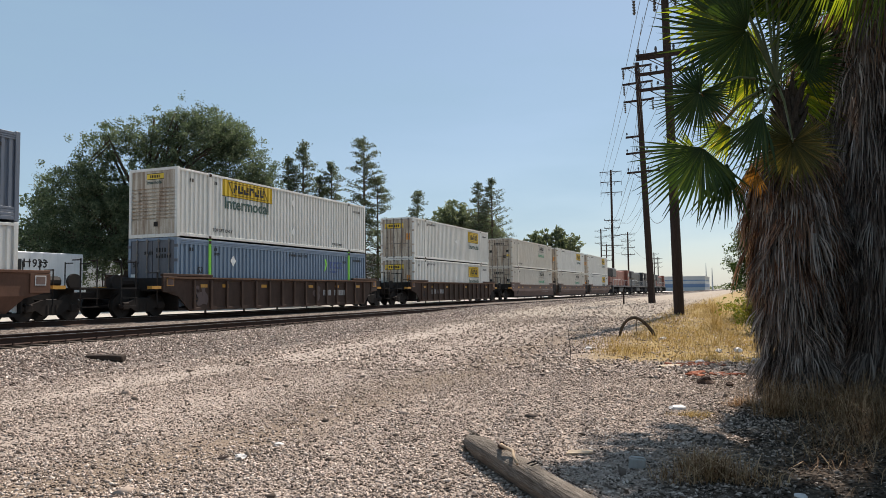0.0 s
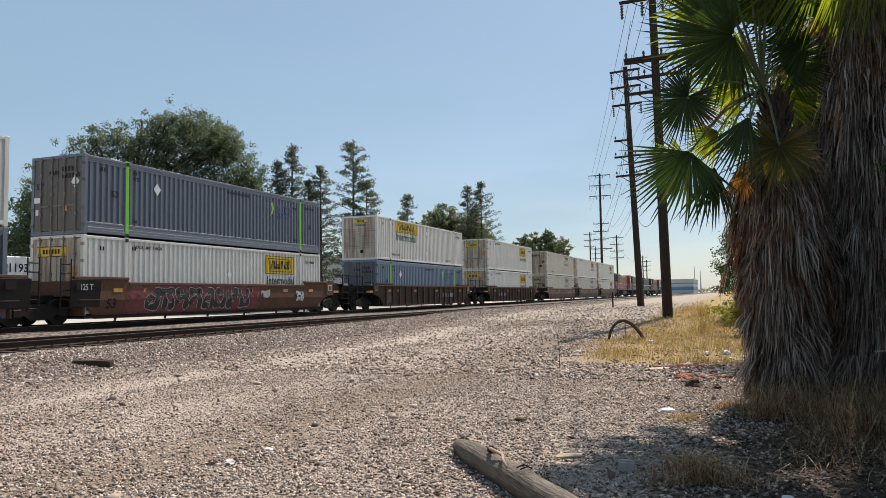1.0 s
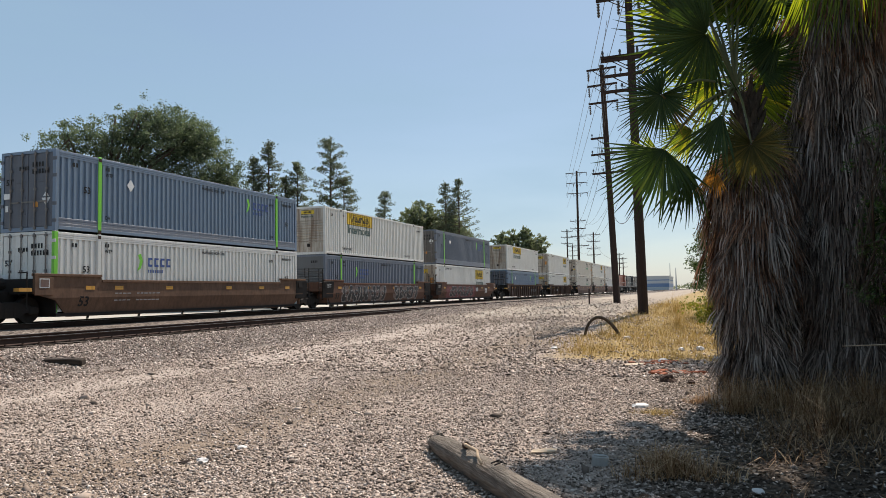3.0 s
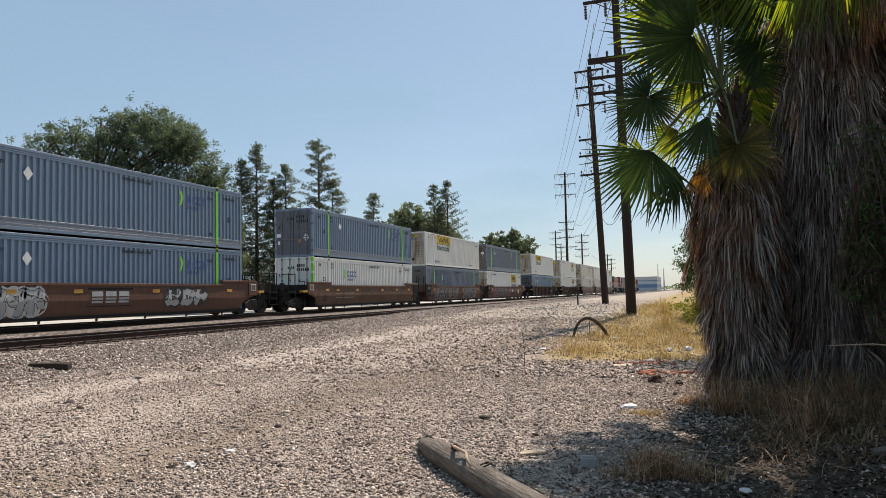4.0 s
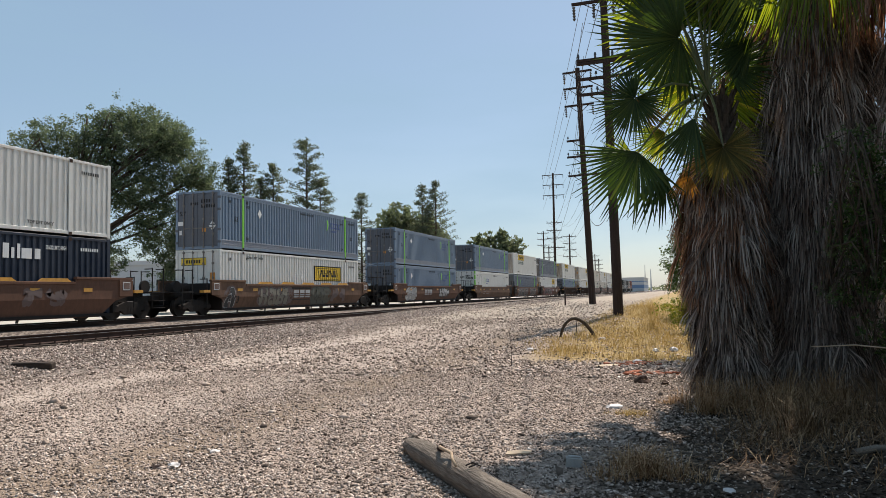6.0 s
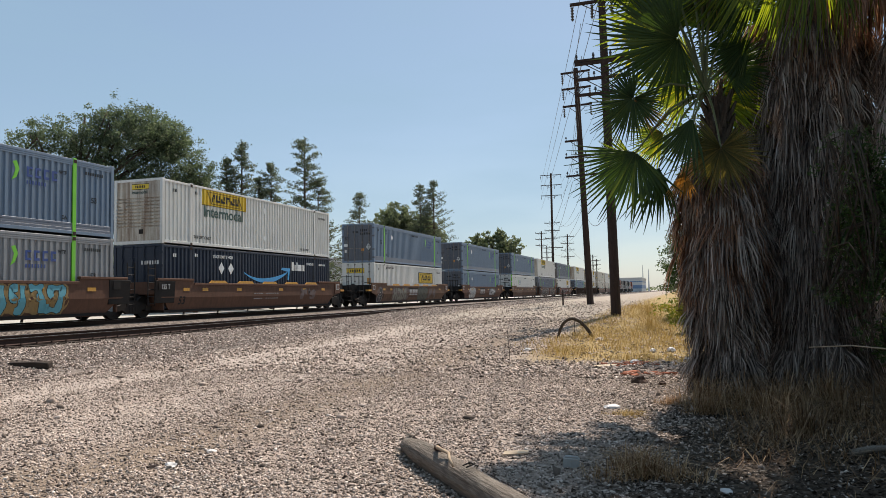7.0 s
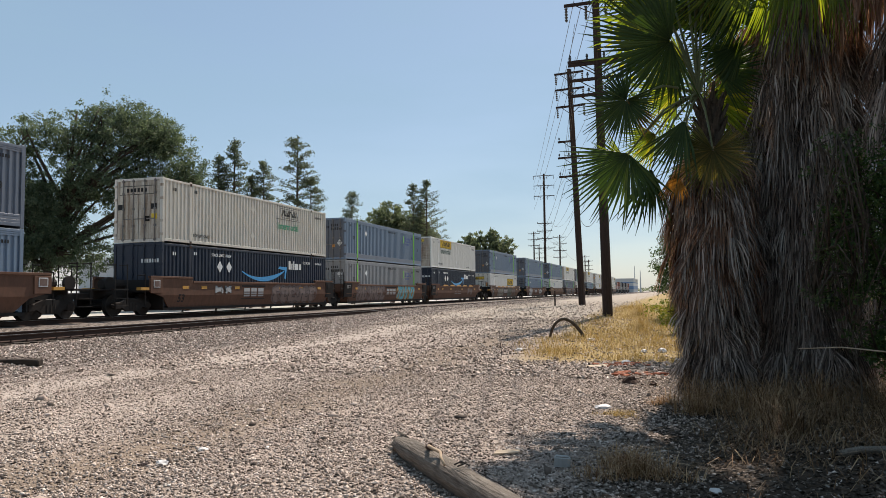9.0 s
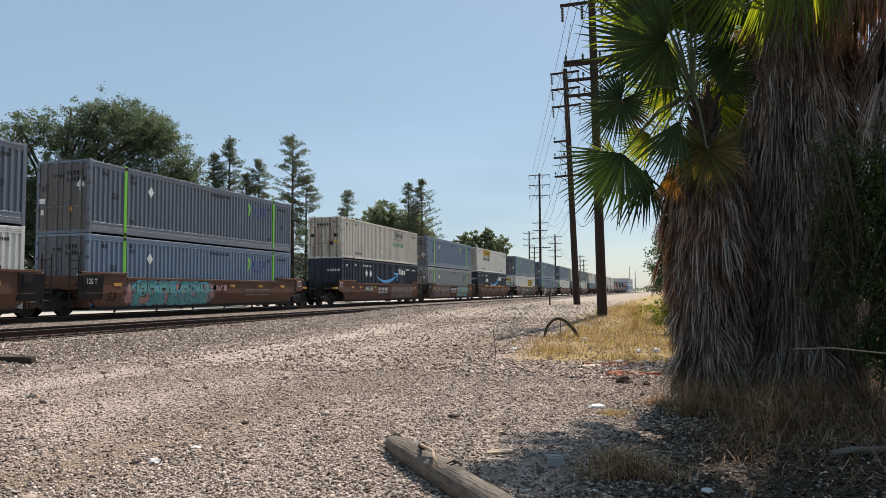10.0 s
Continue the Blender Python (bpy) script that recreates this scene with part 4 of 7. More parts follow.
def squiggles(parent, y0, y1, z0, z1, fills, rng, x):
    """Spray-painted tags: a cloud, outlines and fat filled strokes, no words."""
    n = max(1, round((y1 - y0) / 0.8))
    zc, hh = (z0 + z1) / 2, (z1 - z0) / 2
    dark = SPRAY["white"] if fills[0] is SPRAY["black"] else SPRAY["dusk"] if fills[0] in (SPRAY["dusk"], SPRAY["red"]) else M["black"]
    for i in range(n):
        yc, ww = y0 + (y1 - y0) * (i + 0.5) / n, (y1 - y0) / n * 0.5
        fill, cloud = fills[i % len(fills) if len(fills) > 2 else 0], fills[1] if len(fills) == 2 else None
        back, mid, front = bmesh.new(), bmesh.new(), bmesh.new()
        slant = rng.uniform(-0.22, 0.22)
        for k2 in range(3):
            if k2 == 0:      # a leaning stem over the full height
                e = rng.choice((-0.5, 0.5)) * ww
                pts = [(yc + e + slant * (q - 0.5) + 0.05 * math.sin(5 * q), z0 + 0.1 + (z1 - z0 - 0.26) * q) for q in [s / 7 for s in range(8)]]
            else:            # bowls above and below
                a0, sweep = rng.uniform(0, 6.28), rng.choice((-1, 1)) * rng.uniform(2.4, 4.6)
                cz = zc + (0.0, 0.42, -0.42)[k2] * hh
                pts = [(yc + ww * 0.72 * math.cos(a0 + sweep * s / 11) + slant * (cz - zc), min(z1 - 0.24, max(z0 + 0.2, cz + 0.5 * hh * math.sin(a0 + sweep * s / 11)))) for s in range(12)]
            ribbon(back, pts, 0.27, x + 0.0003 * k2)
            ribbon(mid, pts, 0.178, x + 0.002 + 0.0003 * k2)
            ribbon(front, pts, 0.15, x + 0.004 + 0.0003 * k2)
        g = tagged(part("graffiti", mid, dark, parent, "fat sprayed graffiti strokes with dark outline"), kind="stuff")
        tagged(part("graffiti_fill", front, fill, g), kind="stuff")
        if cloud:
            for q in range(7):      # rounded lobes of the cloud round the strokes
                a0 = q * 0.9 + i
                cy, cz, rr = yc + ww * 0.8 * math.cos(a0), zc + hh * 0.45 * math.sin(a0), min(0.34, 0.5 * hh + 0.05) * rng.uniform(0.8, 1.05)
                back.faces.new([back.verts.new((x - 0.0004 * (q + 1), cy + rr * math.cos(b), max(z0, min(z1, cz + rr * math.sin(b))))) for b in [k2 * 0.449 for k2 in range(14)]])
            tagged(part("graffiti_cloud", back, cloud, g), kind="stuff")
        else:
            back.free()


def flat_paint(name, col):
    return paint(name, col, (0.12, 0.08, 0.06), 0.35, 0.6)


SPRAY = {"black": flat_paint("black_spray", (0.02, 0.02, 0.02)), "silver": flat_paint("silver_spray", (0.42, 0.41, 0.40)), "teal": flat_paint("teal_spray", (0.10, 0.33, 0.32)),
         "red": flat_paint("red_spray", (0.20, 0.03, 0.035)), "aqua": flat_paint("aqua_spray", (0.12, 0.42, 0.50)), "pink": flat_paint("pink_spray", (0.42, 0.22, 0.20)),
         "white": flat_paint("white_spray", (0.62, 0.60, 0.56)), "dusk": flat_paint("dusky_spray", (0.13, 0.085, 0.075)), "mauve": flat_paint("faded_mauve_spray", (0.20, 0.135, 0.115)), "sage": flat_paint("faded_sage_spray", (0.21, 0.19, 0.145)), "olive": flat_paint("dark_olive_spray", (0.075, 0.075, 0.052)), "sand": flat_paint("sandy_yellow_spray", (0.34, 0.21, 0.07))}


FOLD_Z = 0.86


def fold(ob, s):
    """Leans what lies below the fold of a car's side inwards."""
    for v in ob.data.vertices:
        if v.co.z < FOLD_Z:
            v.co.x -= s * 0.30 * (FOLD_Z - v.co.z)


def make_well(colour, near_end, far_end, label, stakes=False, tags=(), flaps=False, seed=0):
    """A well car: its origin on the rail head, y = 0 at the near end of its load. near_end, far_end: 'end' or 'joint'."""
    rng = random.Random(seed)
    c = thing("well_car", Matrix.Identity(4), label, "railcar", "well cars of the train")
    col = M[colour]
    zb, zt, ze = 0.18, 1.50, 1.68
    z2 = 0.55
    ya = -1.0 if near_end == "end" else -0.55
    yb = LEN + (1.0 if far_end == "end" else 0.55)
    for s in (-1, 1):
        x = s * WX
        d = (-0.05 * s, 0, 0)
        bm = bmesh.new()
        q = (1.0 - FOLD_Z) / 0.22
        e0, e1 = ya + (-0.1 - ya) * q, yb + (LEN + 0.1 - yb) * q
        poly(bm, [(x, ya, 1.0), (x, ya, ze), (x, 1.9, ze), (x, 1.95, zt), (x, LEN - 1.95, zt), (x, LEN - 1.9, ze), (x, yb, ze), (x, yb, 1.0), (x, e1, FOLD_Z), (x, e0, FOLD_Z)], d)
        poly(bm, [(x, e0, FOLD_Z), (x, e1, FOLD_Z), (x, LEN + 0.1, 0.78), (x, LEN - 0.55, zb), (x, 0.55, zb), (x, -0.1, 0.78)], d)
        side = part("side_wall", bm, col, c, "" if s < 0 else "painted steel side with scuffs and rust")
        # top chord and bottom sill
        bm = bmesh.new()
        box(bm, min(x - 0.1 * s, x + 0.035 * s), 1.96, zt - 0.09, max(x - 0.1 * s, x + 0.035 * s), LEN - 1.96, zt + 0.012, 0.01)
        part("top_chord", bm, col, side)
        for y0, y1 in ((ya, 1.93), (LEN - 1.93, yb)):
            bm = bmesh.new()
            box(bm, min(x - 0.12 * s, x + 0.045 * s), y0, ze - 0.08, max(x - 0.12 * s, x + 0.045 * s), y1, ze + 0.015, 0.01)
            part("top_chord", bm, col, side)
        bm = bmesh.new()
        box(bm, min(x, x + 0.03 * s), 0.56, zb, max(x, x + 0.03 * s), LEN - 0.56, zb + 0.13, 0.008)
        part("bottom_sill", bm, col, side)
        if stakes:
            for i in range(15):
                y = 0.75 + i * (LEN - 1.5) / 14
                bm = bmesh.new()
                box(bm, min(x, x + 0.11 * s), y - 0.05, zb + 0.06, max(x, x + 0.11 * s), y + 0.05, zt - 0.05, 0.01)
                part("stake", bm, col, side)
            bm = bmesh.new()
            box(bm, min(x, x + 0.12 * s), ya + 0.2, zt + 0.0, max(x, x + 0.12 * s), LEN + 0.6, zt + 0.07)
            part("top_rail", bm, M["tan"], side, "tan painted top rail")
        # end box panel with placard
        for y0, far in ((ya, near_end), (yb - 0.75, far_end)):
            bm = bmesh.new()
            y1 = y0 + 0.75
            if far == "joint":      # grimy black ends over the shared trucks
                y0, y1 = (y0 - 0.15, y0 + 1.15) if y0 < 1 else (y0 - 0.25, y0 + 0.9)
            box(bm, min(x, x + 0.05 * s), y0, 0.62 if far == "joint" else 0.95, max(x, x + 0.05 * s), y1, ze - 0.1, 0.01)
            p = part("end_panel", bm, col if far == "end" else M["steel"], side, "" if far == "end" else "black grimy end panel")
            if s > 0:
                bm = bmesh.new()
                box(bm, x + 0.05, y0 + 0.18, 1.2, x + 0.056, y0 + 0.58, 1.52)
                part("data_plate", bm, (M["label"] if far == "end" else M["steel"]) if colour != "darkbrown" else M["amber"], p)
                bm = bmesh.new()
                box(bm, x + 0.056, y0 + 0.21, 1.23, x + 0.06, y0 + 0.55, 1.49)
                part("data_text", bm, M["mauve"] if far == "end" else M["steel"], p)
        if s > 0:
            for y in (1.2, 2.6, 5.4, 9.5, 12.2, 14.6):
                bm = bmesh.new()
                box(bm, x + 0.002, y, zt - 0.36, x + 0.01, y + 0.42, zt - 0.22)
                part("marker", bm, M["amber"], side, "amber reflective marker")
            ny = next((q for q in (2.6 if seed % 2 else LEN - 5.2, LEN - 5.2, 7.0, 2.6) if all(q + 3.4 < t0[0] or q > t0[1] for t0 in tags)), None)
            gap = (tags[len(tags) // 2 - 1][1], tags[len(tags) // 2][0]) if len(tags) > 1 else (0, 0)
            if ny is not None and colour != "tan" or not tags:
                bars("number_mark", side, (x + 0.004, ny, 0.72), 4, 0.3, 0.06, SPRAY["silver"], ON_SIDE, rng)
                bars("number_mark", side, (x + 0.004, ny + 1.15, 0.72), 6, 0.3, 0.07, SPRAY["silver"], ON_SIDE, rng)
            elif len(tags) > 1 and gap[1] - gap[0] > 1.8:
                yc = sum(gap) / 2
                bm = bmesh.new()
                box(bm, x + 0.002, yc - 1.15, 0.62, x + 0.008, yc + 1.15, 1.34)
                mark = part("mark_panel", bm, M["black"], side, "black panel with pale plain mark")
                for q in (-0.95, -0.27, 0.41):
                    bm = bmesh.new()
                    box(bm, x + 0.008, yc + q, 0.76, x + 0.012, yc + q + 0.54, 0.96)
                    box(bm, x + 0.008, yc + q, 1.01, x + 0.012, yc + q + 0.54, 1.2)
                    part("mark_bar", bm, SPRAY["silver"], mark)
            lettering("53", 0.5, M["black"], side, (x + 0.004, 0.9, 0.55), ON_SIDE)
            for y0, y1, z0, z1, fills in tags:
                squiggles(side, y0, y1, z0, z1, [SPRAY[f] for f in fills], rng, x + 0.006 + 0.004 * tags.index((y0, y1, z0, z1, fills)))
            if flaps:
                for i in range(5):
                    y = 3.1 + i * 2.35
                    bm = bmesh.new()
                    poly(bm, [(x - 0.02, y, zt), (x - 0.02, y + 1.5, zt), (x - 0.02, y + 1.3, zt + 0.13), (x - 0.02, y + 0.2, zt + 0.13)], (0.05, 0, 0))
                    part("guide_flap", bm, M["amber"], side)
            for i in range(6):
                y = 1.5 + i * 2.6
                bm = bmesh.new()
                box(bm, x - 0.02, y - 0.04, zb - 0.1, x + 0.03, y + 0.04, zb + 0.02)
                part("jacking_pad", bm, M["steel"], side)
        if not stakes:
            fold(side, s)
            for p in side.children:
                fold(p, s)
                for p2 in p.children:
                    fold(p2, s)
    # floor of the well, cross bearers, bolsters
    bm = bmesh.new()
    box(bm, -WX + 0.1, 0.0, 0.2, WX - 0.1, LEN, 0.31)
    part("well_floor", bm, M["steel"], c)
    for (yy, sgn, kind) in ((0.0, -1, near_end), (LEN, 1, far_end)):
        bm = bmesh.new()
        e = 1.0 if kind == "end" else 0.5
        box(bm, -WX + 0.06, min(yy, yy + sgn * e), 1.0, WX - 0.06, max(yy, yy + sgn * e), 1.12)
        box(bm, -WX + 0.06, min(yy + sgn * 0.02, yy + sgn * 0.08), 0.31, WX - 0.06, max(yy + sgn * 0.02, yy + sgn * 0.08), 1.55)
        part("end_bulkhead", bm, M["steel"] if kind == "end" else col, c)
        if kind == "end":
            bm = bmesh.new()
            box(bm, -0.35, min(yy + sgn * 0.6, yy + sgn * 3.0), 0.72, 0.35, max(yy + sgn * 0.6, yy + sgn * 3.0), 1.1, 0.02)
            box(bm, -1.45, min(yy + sgn * 2.25, yy + sgn * 3.05), 1.08, 1.45, max(yy + sgn * 2.25, yy + sgn * 3.05), 1.14)
            box(bm, -0.15, min(yy + sgn * 2.9, yy + sgn * 3.55), 0.72, 0.15, max(yy + sgn * 2.9, yy + sgn * 3.55), 0.98, 0.02)
            rod(bm, (0.2, yy + sgn * 1.1, 1.35), (0.2, yy + sgn * 2.4, 1.35), 0.2, seg=10)
            part("draft_sill", bm, M["steel"], c, "black end sill with coupler")
            for x in (-1.42, 1.42):
                for y in (1.2, 2.3, 3.0):
                    bm = bmesh.new()
                    rod(bm, (x, yy + sgn * y, 0.5), (x, yy + sgn * y, 2.15 if y > 2 else 1.75), 0.025, seg=6)
                    rod(bm, (x * 0.72, yy + sgn * y, 2.1 if y > 2 else 1.72), (x, yy + sgn * y, 2.1 if y > 2 else 1.72), 0.022, seg=6)
                    part("grab_iron", bm, M["steel"], c)
                for z in (0.45, 0.75):
                    bm = bmesh.new()
                    box(bm, x - 0.1, min(yy + sgn * 2.3, yy + sgn * 3.0), z - 0.015, x + 0.1, max(yy + sgn * 2.3, yy + sgn * 3.0), z + 0.015)
                    part("step", bm, M["steel"], c)
                bm = bmesh.new()
                box(bm, x - 0.12, min(yy + sgn * 1.1, yy + sgn * 1.6), 1.08, x + 0.12, max(yy + sgn * 1.1, yy + sgn * 1.6), 1.2)
                part("yellow_step", bm, M["amber"], c)
            bm = bmesh.new()
            rod(bm, (0.7, yy + sgn * 2.6, 1.35), (0.82, yy + sgn * 2.6, 1.35), 0.28, seg=16)
            part("brake_wheel", bm, M["steel"], c)
        else:
            bm = bmesh.new()
            box(bm, -0.5, min(yy, yy + sgn * 1.45), 0.75, 0.5, max(yy, yy + sgn * 1.45), 1.05, 0.03)
            part("joint_arm", bm, M["steel"], c)
            bm = bmesh.new()
            x = WX - 0.06
            for y in (0.62, 1.05):
                rod(bm, (x, yy + sgn * y, 0.5), (x, yy + sgn * y, 2.3), 0.025, seg=6)
            for k2 in range(6):
                rod(bm, (x, yy + sgn * 0.62, 0.6 + k2 * 0.3), (x, yy + sgn * 1.05, 0.6 + k2 * 0.3), 0.02, seg=6)
            part("ladder", bm, M["steel"], c)
            if sgn < 0:
                lettering("125 T", 0.3, SPRAY["silver"], c, (WX + 0.062, -0.35, 1.22), ON_SIDE, 0.8)
    if near_end == "end":
        add_truck(c, -1.5)
    else:
        add_truck(c, -1.475)
    if far_end == "end":
        add_truck(c, LEN + 1.5)
    return c


CAR_SPECS = dict(
    A=("mauve", "joint", "end", "dusty mauve-brown steel well car under two containers", False, (), False),
    B=("mauve", "joint", "joint", "dusty mauve-brown steel well car under two containers", False, (), False),
    C=("mauve", "end", "joint", "dusty mauve-brown steel well car under two containers", False, (), False),
    D=("darkbrown", "end", "end", "dark brown well car with upright stakes along its side", True, (), False),
    E=("darkbrown", "end", "end", "dark brown well car with stakes and faint graffiti", True, ((0.9, 1.6, 0.35, 1.3, ("dusk",)), (9.8, 10.6, 0.4, 1.3, ("dusk",))), False),
    F=("brown", "joint", "end", "rust brown well car covered with black and red graffiti", False, ((2.0, 10.2, 0.28, 1.46, ("red", "red")), (2.8, 9.4, 0.36, 1.42, ("black",)), (10.2, 11.2, 0.8, 1.35, ("silver",)), (13.3, 14.1, 0.6, 1.3, ("white",))), False),
    G=("brown", "joint", "joint", "rust brown well car with pale-edged black graffiti", False, ((1.8, 8.2, 0.3, 1.42, ("black", "mauve")), (9.8, 14.2, 0.35, 1.4, ("black", "mauve"))), False),
    H=("tan", "end", "joint", "faded brown well car with scuffed plain side", False, (), False),
    I=("brown", "end", "end", "brown well car with white and black graffiti blobs", False, ((1.9, 4.1, 0.3, 1.4, ("silver", "white")), (10.3, 13.1, 0.5, 1.4, ("silver", "black"))), False),
    J=("tan", "end", "end", "tan well car with grey graffiti and amber guide flaps", False, ((0.2, 1.0, 0.25, 1.4, ("black", "dusk")), (3.2, 6.6, 0.3, 1.42, ("sage", "dusk")), (9.0, 11.3, 0.28, 1.45, ("olive", "olive")), (11.6, 13.6, 0.4, 1.35, ("dusk",))), True),
    K=("brown", "joint", "end", "rust brown well car with amber guide flaps", False, ((11.9, 13.8, 0.6, 1.35, ("dusk",)),), True),
    L=("brown", "joint", "joint", "brown well car with aqua graffiti at its end", False, ((1.5, 6.7, 0.3, 1.5, ("mauve", "dusk")), (9.5, 13.5, 0.28, 1.5, ("aqua", "sand"))), False),
    M=("brown", "end", "joint", "brown well car with pale silver graffiti", False, ((3.6, 5.2, 0.9, 1.4, ("silver",)), (9.2, 14.3, 0.35, 1.4, ("mauve", "dusk"))), False),
    N=("brown", "joint", "end", "brown well car with teal and pink graffiti letters", False, ((1.9, 8.1, 0.35, 1.4, ("pink", "dusk")), (2.4, 7.7, 0.3, 1.45, ("teal", "aqua")), (7.9, 9.3, 0.9, 1.35, ("pink",))), False),
    O=("brown", "end", "joint", "rust brown well car under two containers", False, (), False),
)
for i, (car, spec) in enumerate(CAR_SPECS.items()):
    col, ne, fe, lab, stk, tags, flp = spec
    RIDERS.append((make_well(col, ne, fe, lab, stk, tags, flp, i), (TRAIN_X, CARS[car], RAIL_Z)))

# ---- locomotives ----


def make_loco(main, label, seed):
    c = thing("locomotive", Matrix.Identity(4), label, "locomotive", "locomotives of the train")
    Lc = 22.0
    bm = bmesh.new()
    box(bm, -1.5, 0.4, 1.35, 1.5, Lc - 0.4, 1.6, 0.02)
    for y0, y1 in ((0.2, 0.5), (Lc - 0.5, Lc - 0.2)):
        box(bm, -1.5, y0, 0.35, 1.5, y1, 1.6, 0.02)
    box(bm, -0.16, -0.25, 0.72, 0.16, Lc + 0.25, 1.0)
    part("frame", bm, M["loco_black"], c)
    bm = bmesh.new()
    box(bm, -0.95, 3.2, 1.6, 0.95, 17.3, 4.35, 0.12)
    part("long_hood", bm, M[main], c)
    bm = bmesh.new()
    box(bm, -1.35, 0.9, 3.1, 1.35, 4.9, 4.6, 0.15)
    for y in (2.0, 3.9):
        rod(bm, (0, y, 4.55), (0, y, 4.75), 0.65, seg=16)
    part("radiator", bm, M["loco_black"], c, "black flared radiator section")
    bm = bmesh.new()
    box(bm, -0.9, 0.9, 1.6, 0.9, 3.4, 3.2)
    part("rear_hood", bm, M[main], c)
    bm = bmesh.new()
    poly(bm, [(-1.5, 17.2, 1.6), (-1.5, 19.4, 1.6), (-1.5, 19.4, 3.4), (-1.5, 19.0, 4.4), (-1.5, 18.6, 4.6), (-1.5, 17.2, 4.6)], (3.0, 0, 0))
    cab = part("cab", bm, M[main], c)
    for s in (-1, 1):
        for y in (17.5, 18.3):
            bm = bmesh.new()
            box(bm, s * 1.5 - 0.01, y, 3.35, s * 1.5 + 0.01, y + 0.6, 4.1)
            part("cab_window", bm, M["glass"], cab)
    bm = bmesh.new()
    poly(bm, [(-1.0, 19.4, 1.6), (-1.0, 21.2, 1.6), (-1.0, 21.1, 2.9), (-1.0, 19.4, 3.3)], (2.0, 0, 0))
    part("nose", bm, M[main], c)
    bm = bmesh.new()
    box(bm, -1.3, 8.2, 0.45, 1.3, 13.6, 1.35, 0.15)
    part("fuel_tank", bm, M["loco_black"], c)
    for y in (3.4, 17.6):
        bm = bmesh.new()
        for s in (-1, 1):
            box(bm, s * 1.05 - 0.1, y - 2.5, 0.5, s * 1.05 + 0.1, y + 2.5, 0.95, 0.04)
            for dy in (-1.9, 0, 1.9):
                box(bm, s * 1.1 - 0.12, y + dy - 0.25, 0.3, s * 1.1 + 0.12, y + dy + 0.25, 0.7, 0.03)
        box(bm, -1.0, y - 0.4, 0.7, 1.0, y + 0.4, 1.36)
        t = part("truck", bm, M["steel"], c, "three-axle truck")
        for dy in (-1.9, 0, 1.9):
            bm = bmesh.new()
            rod(bm, (-0.8, y + dy, 0.53), (0.8, y + dy, 0.53), 0.1, seg=8)
            for s in (-1, 1):
                rod(bm, (s * 0.68, y + dy, 0.53), (s * 0.82, y + dy, 0.53), 0.53, seg=20)
            part("wheelset", bm, M["wheel"], t)
    for s in (-1, 1):
        bm = bmesh.new()
        for i in range(10):
            y = 1.0 + i * 1.75
            rod(bm, (s * 1.45, y, 1.6), (s * 1.45, y, 2.65), 0.02, seg=5)
        rod(bm, (s * 1.45, 0.9, 2.65), (s * 1.45, 17.0, 2.65), 0.02, seg=5)
        part("handrail", bm, M["label"], c)
    for y in (6.5, 9.5, 12.5, 15):
        bm = bmesh.new()
        box(bm, 0.94, y - 1.1, 2.2, 0.965, y + 1.1, 3.9)
        part("hood_door", bm, M["loco_black"] if seed % 2 else M[main], c)
    return c


LOCOS = [("orange", "orange and black diesel locomotive behind the leading units"), ("loco_black", "black diesel locomotive coupled in the middle"),
         ("loco_black", "black diesel locomotive with grey handrails"), ("orange", "orange and black leading diesel locomotive")]
for i, (m, lab) in enumerate(LOCOS):
    RIDERS.append((make_loco(m, lab, i), (TRAIN_X, CARS["A"] + LEN + 3.9 + i * 22.6, RAIL_Z)))

# ---- trees ----
CAM_F = 1307.0


def cards(centres, per, spread, size, rng, flat=0.0, droop=0.0):
    """Leaf quads gathered round the centres; returns vertex and face arrays."""
    centres = np.asarray(centres, float)
    n = len(centres) * per
    c = np.repeat(centres, per, 0) + rng.normal(0, 1, (n, 3)) * np.asarray(spread) * 0.55
    a = rng.normal(0, 1, (n, 3))
    a[:, 2] = a[:, 2] * (1 - flat) - droop
    a /= np.linalg.norm(a, axis=1)[:, None]
    b = np.cross(a, rng.normal(0, 1, (n, 3)))
    b /= np.linalg.norm(b, axis=1)[:, None] + 1e-9
    s = size * rng.uniform(0.55, 1.25, (n, 1))
    v = np.stack([c - a * s, c + b * s * 0.42, c + a * s, c - b * s * 0.42], 1).reshape(-1, 3)
    f = np.arange(n * 4).reshape(-1, 4)
    return v, f


def limb(bm, pts, r0, r1, seg=7):
    pts = [Vector(p) for p in pts]
    n, prev = len(pts), None
    ref = Vector((0.31, 0.95, 0.05))
    for i, p in enumerate(pts):
        d = (pts[min(n - 1, i + 1)] - pts[max(0, i - 1)]).normalized()
        u = d.cross(ref if abs(d.dot(ref)) < 0.95 else Vector((1, 0, 0))).normalized()
        w = d.cross(u)
        r = r0 + (r1 - r0) * i / (n - 1)
        ring = [bm.verts.new(p + u * r * math.cos(6.2832 * j / seg) + w * r * math.sin(6.2832 * j / seg)) for j in range(seg)]
        if prev:
            for j in range(seg):
                bm.faces.new((prev[j], prev[(j + 1) % seg], ring[(j + 1) % seg], ring[j]))
        else:
            bm.faces.new(ring[::-1])
        prev = ring
    bm.faces.new(prev)


